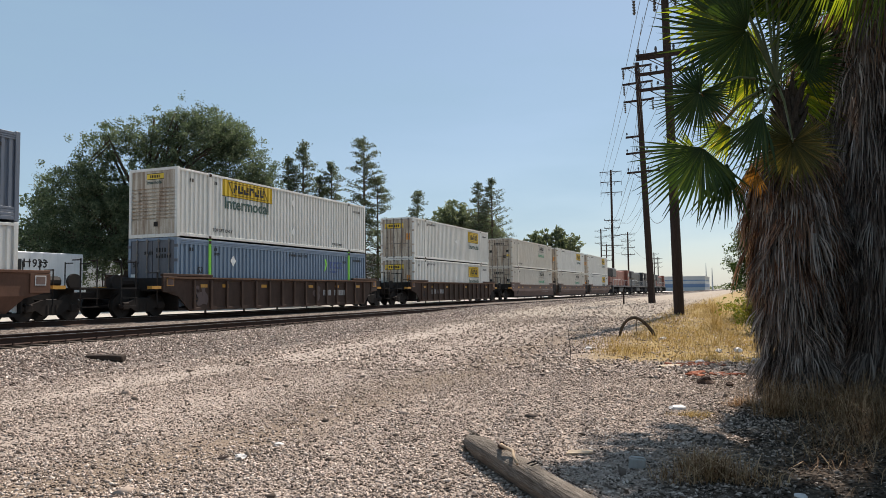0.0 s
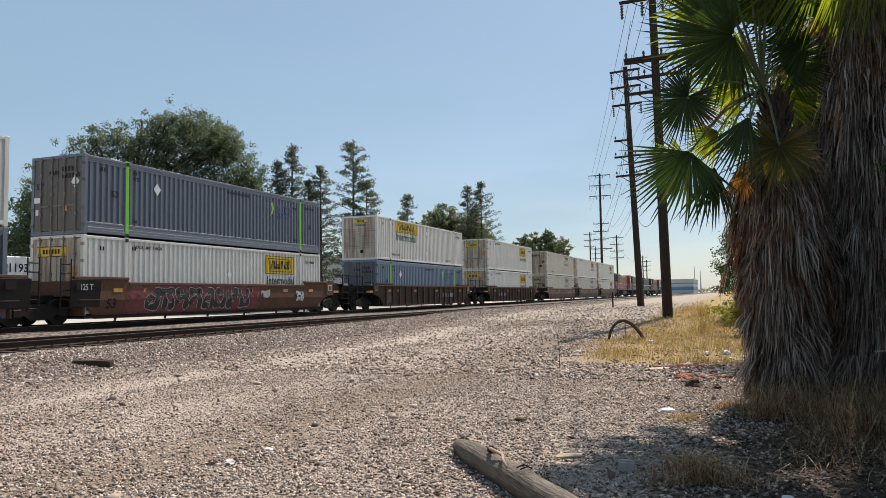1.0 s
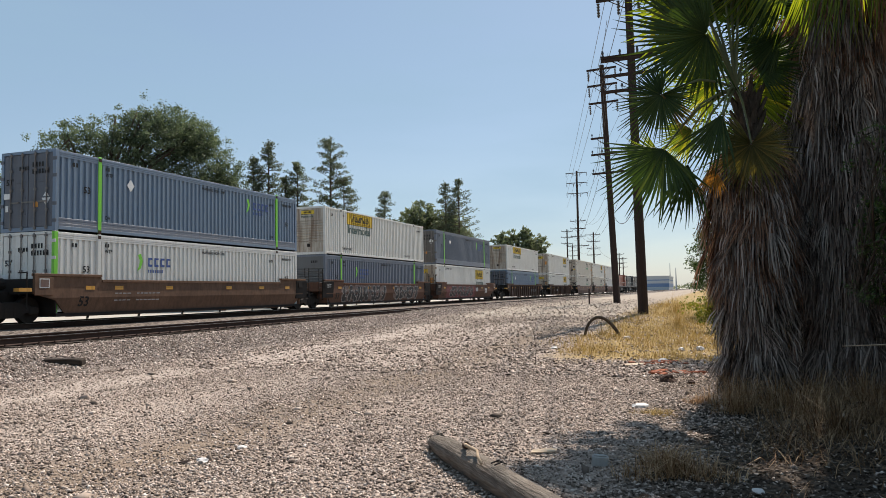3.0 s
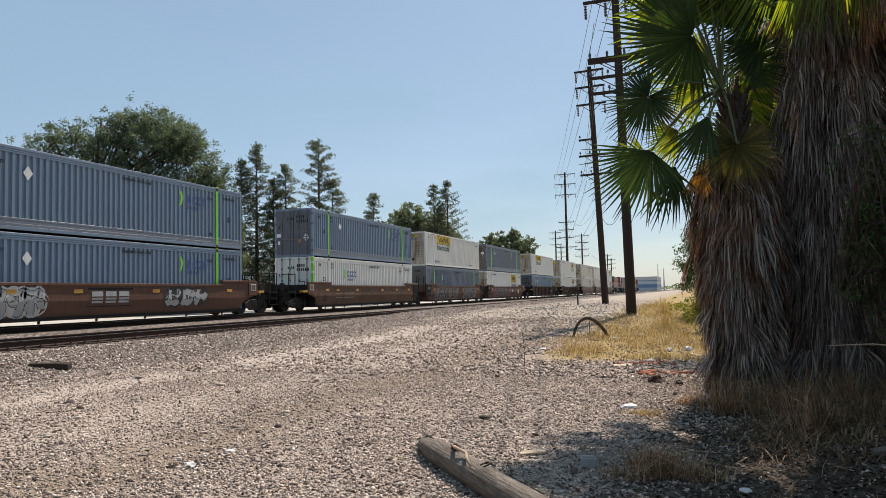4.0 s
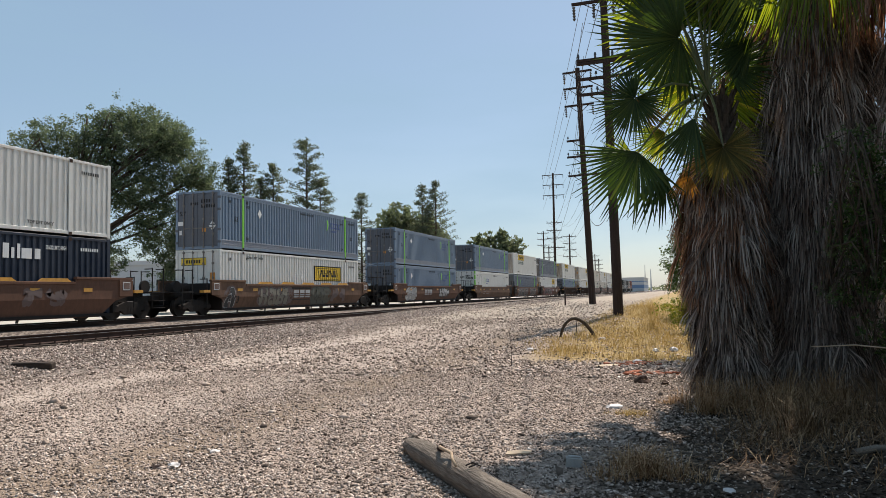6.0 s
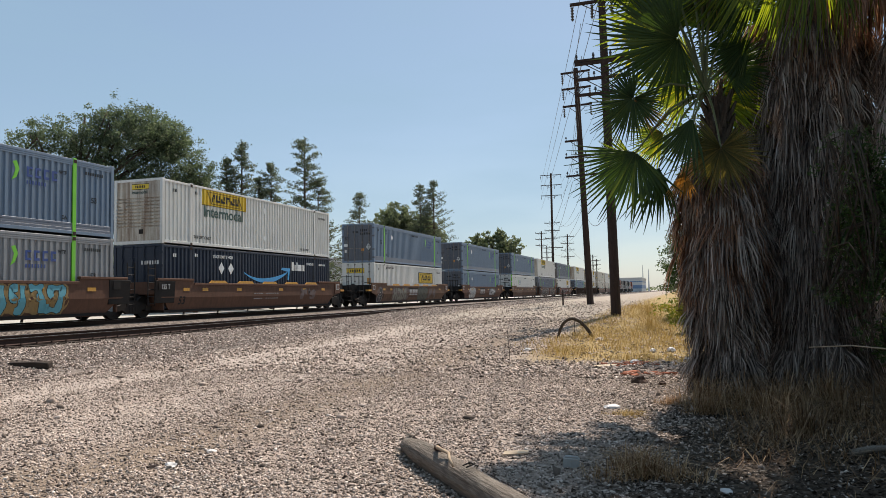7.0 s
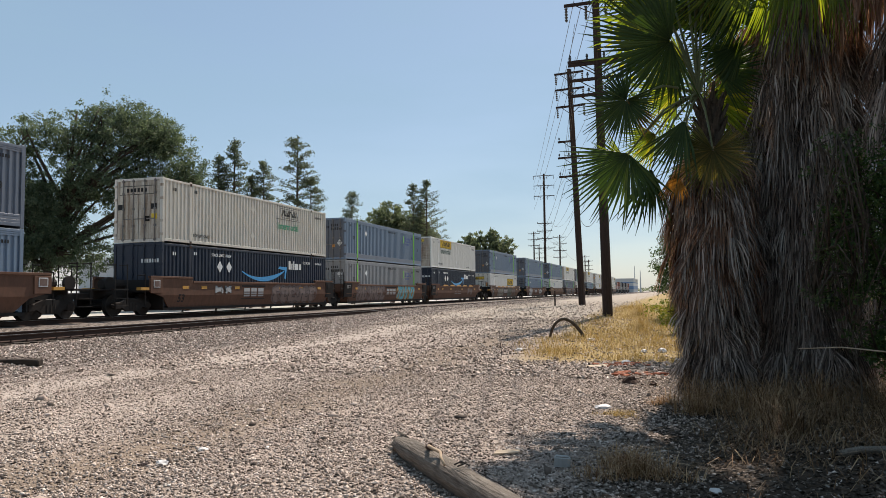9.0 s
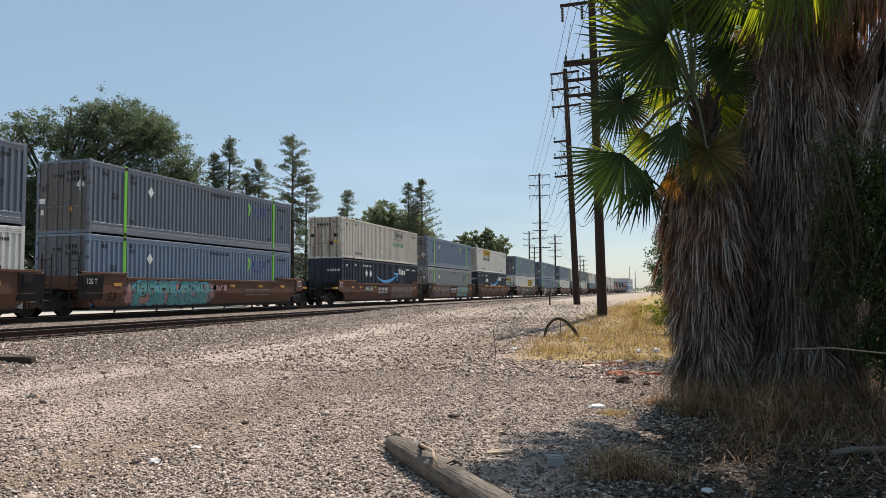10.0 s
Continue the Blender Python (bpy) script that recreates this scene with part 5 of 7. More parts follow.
def broad_tree(x, y, lobes, trunk_r, label, leaf, size, per, clumps, seed, fork=0.3, fluff=0.45):
    """lobes: side, height, half-width, half-height in metres, seen square to the line from the road."""
    rng = np.random.default_rng(seed)
    z0 = ground_z(x, y)
    t = thing("tree", pose(x, y, z0 - 0.05), label, "tree", "trees beyond the tracks")
    away = Vector((x, y, 0)).normalized()
    side = Vector((away.y, -away.x, 0))
    total = sum(l[2] * l[3] for l in lobes)
    cs = []
    for u, v, ru, rv in lobes:
        for _ in range(max(3, int(clumps * ru * rv / total))):
            d = rng.normal(0, 1, 3)
            d /= np.linalg.norm(d)
            r = rng.uniform(0.35, 1.0) ** 0.6
            cs.append(side * (u + ru * r * d[0]) + away * (min(ru, 3.5) * r * d[1]) + Vector((0, 0, max(0.8, v + rv * r * d[2]))))
    bm = bmesh.new()
    top = max(l[1] for l in lobes)
    mid = sum((Vector((side * l[0])) * l[2] * l[3] for l in lobes), Vector()) / total
    nodes = [Vector((0, 0, 0)), Vector((0.05, 0.1, top * fork * 0.5)) + mid * 0.1, mid * 0.35 + Vector((0, 0, top * fork)), mid * 0.8 + Vector((0, 0, top * 0.7)), mid + Vector((0, 0, top * 0.98))]
    limb(bm, nodes, trunk_r, trunk_r * 0.15, 9)
    for u, v, ru, rv in lobes:
        for _ in range(2):
            end = side * (u + ru * rng.uniform(-.4, .4)) + away * rng.uniform(-1.5, 1.5) + Vector((0, 0, v + rv * rng.uniform(-.3, .5)))
            st = nodes[1].lerp(nodes[2], rng.uniform(0.3, 1.0)) if v < top * 0.7 else nodes[2].lerp(nodes[3], rng.uniform(0, 0.6))
            m1 = st.lerp(end, 0.5) + Vector((rng.uniform(-.4, .4), rng.uniform(-.4, .4), rng.uniform(-.2, .7)))
            limb(bm, [st, m1, end], trunk_r * 0.42, trunk_r * 0.08, 6)
            for _ in range(5):
                e2 = cs[int(rng.integers(len(cs)))]
                s2 = m1.lerp(end, rng.random())
                if (e2 - s2).length < 3.5:
                    limb(bm, [s2, s2.lerp(e2, 0.5) + Vector((0, 0, 0.2)), e2], trunk_r * 0.13, 0.015, 5)
    part("trunk", bm, M["bark"], t, smooth=True)
    sub = []
    for c in cs:
        for _ in range(3):
            sub.append(c + Vector(rng.normal(0, fluff, 3)))
    v, f = cards(sub, per, (0.75 * fluff, 0.75 * fluff, 0.62 * fluff), size, rng)
    part("crown", raw("crown", v, f, M[leaf]), None, t)
    return t


def conifer(x, y, h, w, label, seed, leaf="leaf_pine", leaders=1):
    """A narrow conifer with whorls of short upturned branches."""
    rng = np.random.default_rng(seed)
    t = thing("tree", pose(x, y, ground_z(x, y) - 0.05), label, "tree", "tall conifers beyond the tracks")
    bm = bmesh.new()
    tufts = []
    for k2 in range(leaders):
        off = Vector((0.9 * k2, 0.2 * k2, 0))
        hh = h * (1 - 0.01 * k2)
        rod(bm, off * 0.4, off + Vector((0, 0, hh)), 0.02 * h * 0.7, 0.03, 8, False)
        z = 1.2
        while z < hh - 0.2:
            q = z / hh
            lump = 0.85 + 0.5 * noise.noise((z * 1.3, seed * 3.1, k2))
            for i in range(3):
                a = rng.uniform(0, 6.283)
                r = w * (1.05 * (1 - q) ** 0.7 + 0.05) * lump * rng.uniform(0.5, 1.25)
                s = off * (0.4 + 0.6 * q) + Vector((0, 0, z + rng.uniform(-.1, .1)))
                e = s + Vector((r * math.cos(a), r * math.sin(a), r * rng.uniform(-0.1, 0.45)))
                rod(bm, s, e, 0.03, 0.01, 4, False)
                for d in (0.5, 0.78, 1.0):
                    if r * d > 0.12:
                        tufts.append(s.lerp(e, d) + Vector((0, 0, 0.08)))
            z += rng.uniform(0.16, 0.34)
        tufts += [off + Vector((0, 0, hh - d)) for d in (0.0, 0.15, 0.3, 0.5)]
    part("trunk", bm, M["bark"], t)
    v, f = cards(tufts, 17, (0.27, 0.27, 0.16), 0.105, rng)
    part("crown", raw("crown", v, f, M[leaf]), None, t)
    return t


S = 60 / CAM_F
big = [(330, 238, 62, 46), (262, 252, 50, 38), (396, 275, 44, 52), (190, 248, 34, 32), (300, 310, 80, 48), (140, 335, 48, 40), (120, 385, 36, 45), (200, 380, 60, 50), (250, 430, 70, 45), (150, 440, 50, 35), (385, 380, 50, 70), (335, 192, 26, 14), (440, 295, 24, 28), (165, 300, 40, 25), (370, 225, 45, 30), (388, 236, 38, 28), (296, 204, 34, 20), (185, 345, 46, 38), (230, 352, 50, 40), (150, 402, 46, 38), (215, 412, 50, 34)]
broad_tree(-43.04, 41.82, [((a - 215) * S, (524 - b) * S * 0.99, c * S, d * S) for a, b, c, d in big], 0.42, "large spreading grey-green tree with dark forking limbs", "leaf_big", 0.105, 44, 1280, 11)
S = 64 / CAM_F
broad_tree(-49.2, 40.2, [((a - 75) * S, (524 - b) * S, c * S, d * S) for a, b, c, d in ((72, 350, 16, 28), (68, 385, 30, 26), (62, 418, 36, 20), (58, 445, 34, 14), (110, 430, 22, 24), (20, 430, 30, 30))], 0.2, "thin open tree with sparse dark foliage", "leaf_big", 0.18, 18, 110, 12)
for i, (x, y, h, w, n) in enumerate(((-34.82, 51.31, 12.0, 1.5, 1), (-33.76, 52.01, 13.4, 1.4, 1), (-36.4, 50.6, 10.2, 1.7, 1), (-33.1, 53.6, 10.6, 1.1, 1), (-32.2, 54.14, 11.8, 1.5, 1), (-28.65, 53.6, 13.5, 2.1, 1), (-27.9, 54.6, 10.2, 1.8, 1), (-32.4, 73.1, 11.6, 1.7, 1), (-27.4, 79.4, 13.0, 1.6, 1), (-25.9, 79.9, 13.4, 2.0, 1))):
    conifer(x - 1.5, y + 2.2, h * 1.045 + 0.4, w * 2.05, "tall narrow dark green conifer with tufted branches", 20 + i, leaders=n)
S = 58 / CAM_F
broad_tree(-34.4, 46.8, [((a - 455) * S, (524 - b) * S, c * S, d * S) for a, b, c, d in ((442, 425, 30, 44), (474, 430, 26, 42), (452, 375, 22, 22), (486, 392, 16, 20), (425, 470, 30, 26))], 0.18, "pale grey-green tree in front of the conifers", "leaf_far", 0.10, 34, 260, 39, 0.3, 0.35)
S = 85 / CAM_F
broad_tree(-32.5, 84, [((a - 822) * S * 1.05, (524 - b) * S * 1.05, c * S, d * S) for a, b, c, d in ((815, 375, 32, 28), (835, 395, 34, 26), (868, 395, 30, 30), (800, 395, 20, 20), (880, 410, 26, 22))], 0.3, "dense rounded grey-green tree behind the train", "leaf_far", 0.24, 16, 200, 31)
S = 135 / CAM_F
broad_tree(-32.5, 131, [((a - 985) * S, (524 - b) * S, c * S, d * S) for a, b, c, d in ((965, 425, 22, 16), (995, 420, 12, 14), (1012, 432, 24, 16), (980, 445, 45, 16))], 0.4, "far rounded tree above the train", "leaf_far", 0.34, 14, 170, 32)

# shrubs and trees on the near side
broad_tree(0.1, 33.0, [(0.35, 2.7, 0.8, 1.0), (0.2, 1.6, 0.9, 0.9), (0.9, 2.2, 1.0, 1.4), (0.5, 3.3, 0.5, 0.5)], 0.1, "green leafy shrub beside the dry verge", "leaf_bush", 0.06, 60, 130, 33, 0.2, 0.3)
broad_tree(-0.05, 25.5, [(0.1, 0.35, 0.7, 0.3), (0.7, 0.5, 0.8, 0.35)], 0.04, "low yellow-green bush in dry grass", "leaf_yellow", 0.06, 18, 60, 34, 0.2, 0.22)
broad_tree(1.3, 21.0, [(-1.1, 6.6, 0.8, 1.1), (-0.6, 5.2, 0.9, 0.9), (-0.3, 7.6, 0.9, 0.9), (0.6, 6.0, 1.2, 1.8), (1.5, 7.0, 1.5, 1.5), (0.0, 4.2, 0.7, 0.8)], 0.12, "pale feathery tree behind the palms", "leaf_pale", 0.07, 20, 130, 35, 0.35)
broad_tree(2.35, 9.4, [(-0.2, 2.85, 0.28, 0.3), (-0.35, 2.1, 0.3, 0.45), (0.25, 2.4, 0.55, 0.9), (-0.2, 1.55, 0.35, 0.25), (0.5, 1.4, 0.6, 0.7), (0.65, 3.2, 0.4, 0.4), (0.3, 0.75, 0.6, 0.4)], 0.03, "dark green feathery shrub growing against the palms", "leaf_bush", 0.030, 30, 330, 36, 0.3, 0.13)
broad_tree(1.95, 9.15, [(-0.05, 3.28, 0.10, 0.06), (-0.28, 3.2, 0.06, 0.05), (-0.05, 2.70, 0.10, 0.05), (-0.3, 1.97, 0.11, 0.05), (-0.38, 1.53, 0.11, 0.05), (0.02, 1.71, 0.10, 0.06), (0.1, 2.3, 0.08, 0.05)], 0.012, "pale feathery sprigs standing out of the dark shrub", "leaf_sprig", 0.02, 10, 46, 40, 0.3, 0.05)
# Added shrub: hides the sunlit ground that showed between the palms.
broad_tree(3.0, 15.6, [(-0.6, 0.8, 0.8, 0.7), (0.4, 1.0, 1.0, 0.9), (1.4, 1.5, 1.0, 1.2)], 0.06, "added low green shrub closing the lit gap behind the palms", "leaf_bush", 0.05, 30, 160, 41, 0.3, 0.3)

FANS = [
    ((0.09, 10.80, 5.14), 188, 215, 1.30, "frond"),
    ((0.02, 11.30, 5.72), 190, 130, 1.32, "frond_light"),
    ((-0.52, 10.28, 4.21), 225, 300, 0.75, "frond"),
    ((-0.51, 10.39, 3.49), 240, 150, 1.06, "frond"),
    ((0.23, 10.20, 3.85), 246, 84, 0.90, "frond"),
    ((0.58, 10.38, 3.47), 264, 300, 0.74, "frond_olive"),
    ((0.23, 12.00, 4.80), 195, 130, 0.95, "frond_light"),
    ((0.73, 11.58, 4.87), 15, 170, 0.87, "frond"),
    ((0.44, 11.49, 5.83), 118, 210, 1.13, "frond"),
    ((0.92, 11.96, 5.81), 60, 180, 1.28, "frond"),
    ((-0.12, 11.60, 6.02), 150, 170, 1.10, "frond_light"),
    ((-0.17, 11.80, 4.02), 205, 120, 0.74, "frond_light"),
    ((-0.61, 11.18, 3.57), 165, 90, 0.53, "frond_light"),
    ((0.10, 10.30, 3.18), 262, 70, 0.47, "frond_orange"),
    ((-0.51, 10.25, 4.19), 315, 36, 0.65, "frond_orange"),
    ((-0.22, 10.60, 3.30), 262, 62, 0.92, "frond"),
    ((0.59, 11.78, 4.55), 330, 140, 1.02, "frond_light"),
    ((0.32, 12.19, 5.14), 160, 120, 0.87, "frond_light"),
    ((0.55, 12.19, 5.66), 80, 160, 1.05, "frond"),
    # The last five stand above the view, added to throw shadow on the gravel.
    ((-0.40, 11.20, 6.60), 165, 200, 1.05, "frond"),
    ((-0.15, 11.50, 6.70), 130, 220, 1.10, "frond"),
    ((0.25, 11.30, 6.75), 100, 230, 1.10, "frond"),
    ((0.65, 11.50, 6.80), 80, 230, 1.15, "frond"),
    ((0.45, 11.90, 7.00), 110, 230, 1.15, "frond"),
]
HANGING = [
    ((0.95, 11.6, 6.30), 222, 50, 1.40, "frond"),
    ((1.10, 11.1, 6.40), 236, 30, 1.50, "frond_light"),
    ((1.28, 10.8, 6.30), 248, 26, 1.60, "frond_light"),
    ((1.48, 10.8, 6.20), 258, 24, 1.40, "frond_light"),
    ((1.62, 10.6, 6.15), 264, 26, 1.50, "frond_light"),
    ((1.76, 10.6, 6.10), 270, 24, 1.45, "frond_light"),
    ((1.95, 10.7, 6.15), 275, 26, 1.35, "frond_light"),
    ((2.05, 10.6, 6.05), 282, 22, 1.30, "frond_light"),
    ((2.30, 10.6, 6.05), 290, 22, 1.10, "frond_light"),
    ((1.11, 11.6, 5.26), 222, 80, 1.00, "frond"),
    ((1.20, 11.8, 5.75), 205, 70, 1.10, "frond"),
    ((0.55, 11.2, 6.15), 255, 60, 0.75, "frond_olive"),
]

# ---- palms ----


def fan_mesh(radius, spread, rng, seg=34, droop=0.25):
    """A pleated fan leaf: blades from the hub, joined for half of their length, tips split and drooping. It lies in the x-z plane, opens to +x, faces -y."""
    v, f = [], []
    step = radians(spread) / seg
    cup = rng.uniform(0.05, 0.22)
    for i in range(seg):
        a = -radians(spread) / 2 + (i + 0.5) * step + rng.uniform(-.12, .12) * step
        L = radius * (0.84 + 0.16 * math.cos(a)) * rng.uniform(0.84, 1.05)
        d = Vector((math.cos(a), 0, math.sin(a)))
        n = Vector((-math.sin(a), 0, math.cos(a)))
        hw = max(0.010, math.tan(step / 2))
        cur = rng.uniform(0.5, 1.3) * droop
        stray = rng.gauss(0, 0.05)
        b = len(v)
        for q, wd in ((0.02, 1.2), (0.30, 1.15), (0.55, 1.02), (0.70, 0.62), (0.86, 0.34), (1.0, 0.03)):
            w = hw * L * min(q, 0.58) * wd
            loose_end = max(0, q - 0.5)
            sag = Vector((0, 0.25 * L * q * q * cur - cup * L * (1 - math.cos(a)) * q * 0.5, 0)) - Vector((0, 0, L * cur * 0.45 * loose_end ** 1.5))
            c = d * L * q + sag + n * stray * L * loose_end
            v += [c - n * w + Vector((0, 0.008, 0)), c + Vector((0, -0.014 * (1 - q * 0.7), 0)), c + n * w + Vector((0, 0.008, 0))]
        for k2 in range(5):
            o = b + k2 * 3
            f += [(o, o + 1, o + 4, o + 3), (o + 1, o + 2, o + 5, o + 4)]
    return v, f


def fan(parent, hub, axis, spread, radius, mat, crown, rng, droop=0.25, blade=4.6, pitch=0):
    v, f = fan_mesh(radius, spread, rng, max(12, int(spread / blade)), droop)
    hub = Vector(hub)
    m = Matrix.Translation(hub - parent.matrix_basis.translation) @ Euler((radians(pitch + rng.uniform(-18, 18)), 0, radians(rng.uniform(-28, 28)))).to_matrix().to_4x4() @ Matrix.Rotation(-radians(axis), 4, "Y")
    me = raw("fan_leaf", [m @ p for p in v], f, M[mat])
    leaf = part("fan_leaf", me, None, parent, {"frond": "green pleated fan leaf", "frond_light": "fan leaf coloured yellow-green as if sunlit", "frond_olive": "olive drooping fan leaf", "frond_orange": "dying orange-brown fan leaf"}[mat])
    bm = bmesh.new()
    a, b = Vector(crown) - parent.matrix_basis.translation, hub - parent.matrix_basis.translation
    mid = a.lerp(b, 0.5) + Vector((0, 0, 0.12 * (b - a).length))
    limb(bm, [a, a.lerp(mid, 0.5) + Vector((0, 0, 0.03)), mid, mid.lerp(b, 0.5) + Vector((0, 0, 0.02)), b], 0.022, 0.011, 6)
    part("leaf_stalk", bm, M["petiole"], leaf)


def skirt(name, parent, z0, z1, radius, n, mat, seed, arc=(0, 360), length=(0.7, 1.25), strips=13, tier=0.3):
    """Dead fan leaves hanging in tiers against a trunk, each a gathered bundle of folded strips that flares over the tier below."""
    rng = np.random.default_rng(seed)
    v, f = [], []
    tiers = max(1, round((z1 - z0) / tier))
    for i in range(n):
        a = radians(rng.uniform(*arc))
        z = z0 + (z1 - z0) * ((i % tiers) + rng.normal(0.5, 0.22)) / tiers
        lump = noise.noise((2.2 * math.cos(a), 2.2 * math.sin(a), z * 0.55 + seed))
        r = radius(z) * (0.92 + 0.34 * lump) * rng.uniform(0.90, 1.08)
        L = rng.uniform(*length)
        lean = rng.normal(0, 0.045) if rng.random() < 0.93 else rng.normal(0, 0.3)
        half = rng.uniform(0.09, 0.24)
        flare = rng.uniform(0.0, 0.13)
        out = np.array([math.cos(a), math.sin(a), 0.0])
        tan = np.array([-math.sin(a), math.cos(a), 0.0])
        top = out * (r - 0.2) + np.array([0, 0, z])
        m = int(strips * rng.uniform(0.7, 1.25))
        for s in range(m):
            q = (s + 0.5) / m * 2 - 1
            l = L * (1 - 0.25 * q * q) * rng.uniform(0.72, 1.06)
            w = rng.uniform(0.0055, 0.0125)
            bend, curl = rng.normal(0, 0.035), rng.normal(0, 0.025)
            twist = rng.uniform(-0.9, 0.9)
            b = len(v)
            for d, ww in ((0.0, 0.5), (0.28, 1.0), (0.62, 0.85), (0.86, 0.5), (1.0, 0.12)):
                side = q * half * (0.22 + 0.78 * math.sin(min(1, d * 1.5) * 1.57)) + lean * d * l + bend * d * d * l
                c = top + tan * side + out * (0.17 * math.sin(min(1, d * 1.4) * 1.57) + flare * d * d + curl * d * d) - np.array([0, 0, l * d])
                c[2] = max(c[2], 0.03)
                across = (tan * math.cos(twist) + out * math.sin(twist)) * w * ww
                v += [c - across, c + across]
            for k2 in range(4):
                o = b + k2 * 2
                f.append((o, o + 1, o + 3, o + 2))
    return tagged(part(name, raw(name, v, f, M[mat]), None, parent), kind="stuff")


def palm_trunk(parent, r0, r1, h):
    bm = bmesh.new()
    n = int(h / 0.09)
    for i in range(n):
        z = h * i / n
        r = r0 + (r1 - r0) * i / n
        rod(bm, (0, 0, z), (0, 0, z + h / n + 0.01), r * 1.03, r * 0.95, 14, False)
    return part("trunk", bm, M["bark"], parent)


rng0 = random.Random(71)
SMALL_CROWN = (0.45, 11.25, 4.45)
small = thing("fan_palm", pose(0.62, 11.6, -0.02), "young fan palm with green crown over shaggy dead fronds", "palm", "palms beside the track")
palm_trunk(small, 0.2, 0.13, 4.45)
skirt("dead_fronds", small, 0.6, 3.5, lambda z: 0.39 + 0.27 * smooth(0.3, 2.5, z), 330, "skirt_grey", 72, length=(0.45, 0.95), tier=0.36)
skirt("reddish_dead_fronds", small, 1.8, 3.75, lambda z: 0.54 + 0.10 * smooth(1.5, 2.5, z), 210, "skirt_red", 73, length=(0.55, 0.95), tier=0.36)
# Added filler strips: keep light from showing under this skirt.
skirt("fallen_dead_fronds", small, 0.3, 0.8, lambda z: 0.52, 90, "skirt_grey", 92, length=(0.3, 0.6))
skirt("bleached_dead_fronds", small, 1.0, 3.4, lambda z: 0.40 + 0.35 * smooth(0.3, 2.5, z), 34, "skirt_pale", 79, length=(0.5, 0.9), strips=9)
for hub, ax, sp, r, m in FANS:
    fan(small, hub, ax, sp, r, m, SMALL_CROWN, rng0)
bm = bmesh.new()
for i in range(26):
    a = i * 2.4
    rod(bm, (0.12 * math.cos(a), 0.12 * math.sin(a), 3.7 + i * 0.03), (0.26 * math.cos(a), 0.26 * math.sin(a), 3.98 + i * 0.03), 0.05, 0.02, 5)
part("boot", bm, M["bark"], small, "stubs of old leaf stalks")

BIG_CROWN, LOW_STALKS = (1.95, 12.6, 10.3), (1.95, 12.3, 6.9)
tall = thing("fan_palm", pose(1.95, 12.6, -0.02), "tall fan palm with thick grey skirt of dead fronds", "palm", "palms beside the track")
palm_trunk(tall, 0.36, 0.28, 10.4)
skirt("dead_fronds", tall, 0.8, 5.7, lambda z: 0.84 + 0.14 * smooth(0.3, 4.2, z) + 0.08 * smooth(3.9, 5.4, z), 1300, "skirt_grey", 74, length=(0.5, 1.0), tier=0.4)
skirt("reddish_dead_fronds", tall, 5.1, 6.15, lambda z: 1.04, 210, "skirt_red", 75, length=(0.6, 1.05), tier=0.4)
skirt("reddish_dead_fronds", tall, 8.7, 10.1, lambda z: 0.45, 90, "skirt_red", 80, length=(0.7, 1.1))
# Added filler strips where the hollow below the skirt should stay dark.
skirt("fallen_dead_fronds", tall, 0.3, 0.9, lambda z: 1.0, 190, "skirt_grey", 90, length=(0.3, 0.7))
skirt("bleached_dead_fronds", tall, 1.2, 5.6, lambda z: 0.80 + 0.22 * smooth(0.3, 4.2, z), 240, "skirt_pale", 78, length=(0.5, 0.95), strips=9)
for hub, ax, sp, r, m in HANGING:
    fan(tall, hub, ax, sp, r, m, LOW_STALKS, rng0, 0.5, 3.4)
for i in range(30):
    a = i * 2.4
    if math.cos(a) < 0.0 or math.sin(a) > 0.4:
        continue
    e = 0.10 + 0.022 * i
    hub = Vector(BIG_CROWN) + Vector((math.cos(a) * 1.3 * math.cos(e), math.sin(a) * 1.3 * math.cos(e), 0.3 + 0.9 * math.sin(e)))
    fan(tall, hub, 90 - 70 * math.cos(a), 210, 1.15, "frond", BIG_CROWN, rng0)

# Unseen leaves above the view, tilted to block the sun and shade the ground.
for i in range(40):
    a = i * 2.4
    r = 1.6 * math.sqrt((i + 0.5) / 40)
    hub = Vector((2.1 + r * math.cos(a), 12.6 + r * math.sin(a), 10.4 + 0.12 * (i % 5)))
    if hub.x > 0.4 and hub.y < 13.0:
        fan(tall, hub, 270 - 60 * math.cos(a), 230, 1.05, "frond", BIG_CROWN, rng0, 0.3, 5.0, -45)

side_palm = thing("fan_palm", pose(3.25, 11.2, 0.05), "fan palm with reddish brown hanging dead fronds", "palm", "palms beside the track")
palm_trunk(side_palm, 0.32, 0.26, 11.7)
skirt("reddish_dead_fronds", side_palm, 5.9, 8.6, lambda z: 1.0, 300, "skirt_red", 76, length=(1.1, 1.7), strips=15)
skirt("dead_fronds", side_palm, 0.8, 5.4, lambda z: 0.62, 300, "skirt_grey", 77, length=(0.8, 1.3))
for i in range(26):
    a = i * 2.4
    e = 0.05 + 0.05 * i
    c3 = Vector((3.25, 11.2, 11.6))
    hub = c3 + Vector((math.cos(a) * 1.25 * math.cos(e), math.sin(a) * 1.25 * math.cos(e), 1.2 * math.sin(e)))
    fan(side_palm, hub, 90 - 70 * math.cos(a), 210, 1.3, "frond", c3, rng0)

# ---- utility poles and wires ----


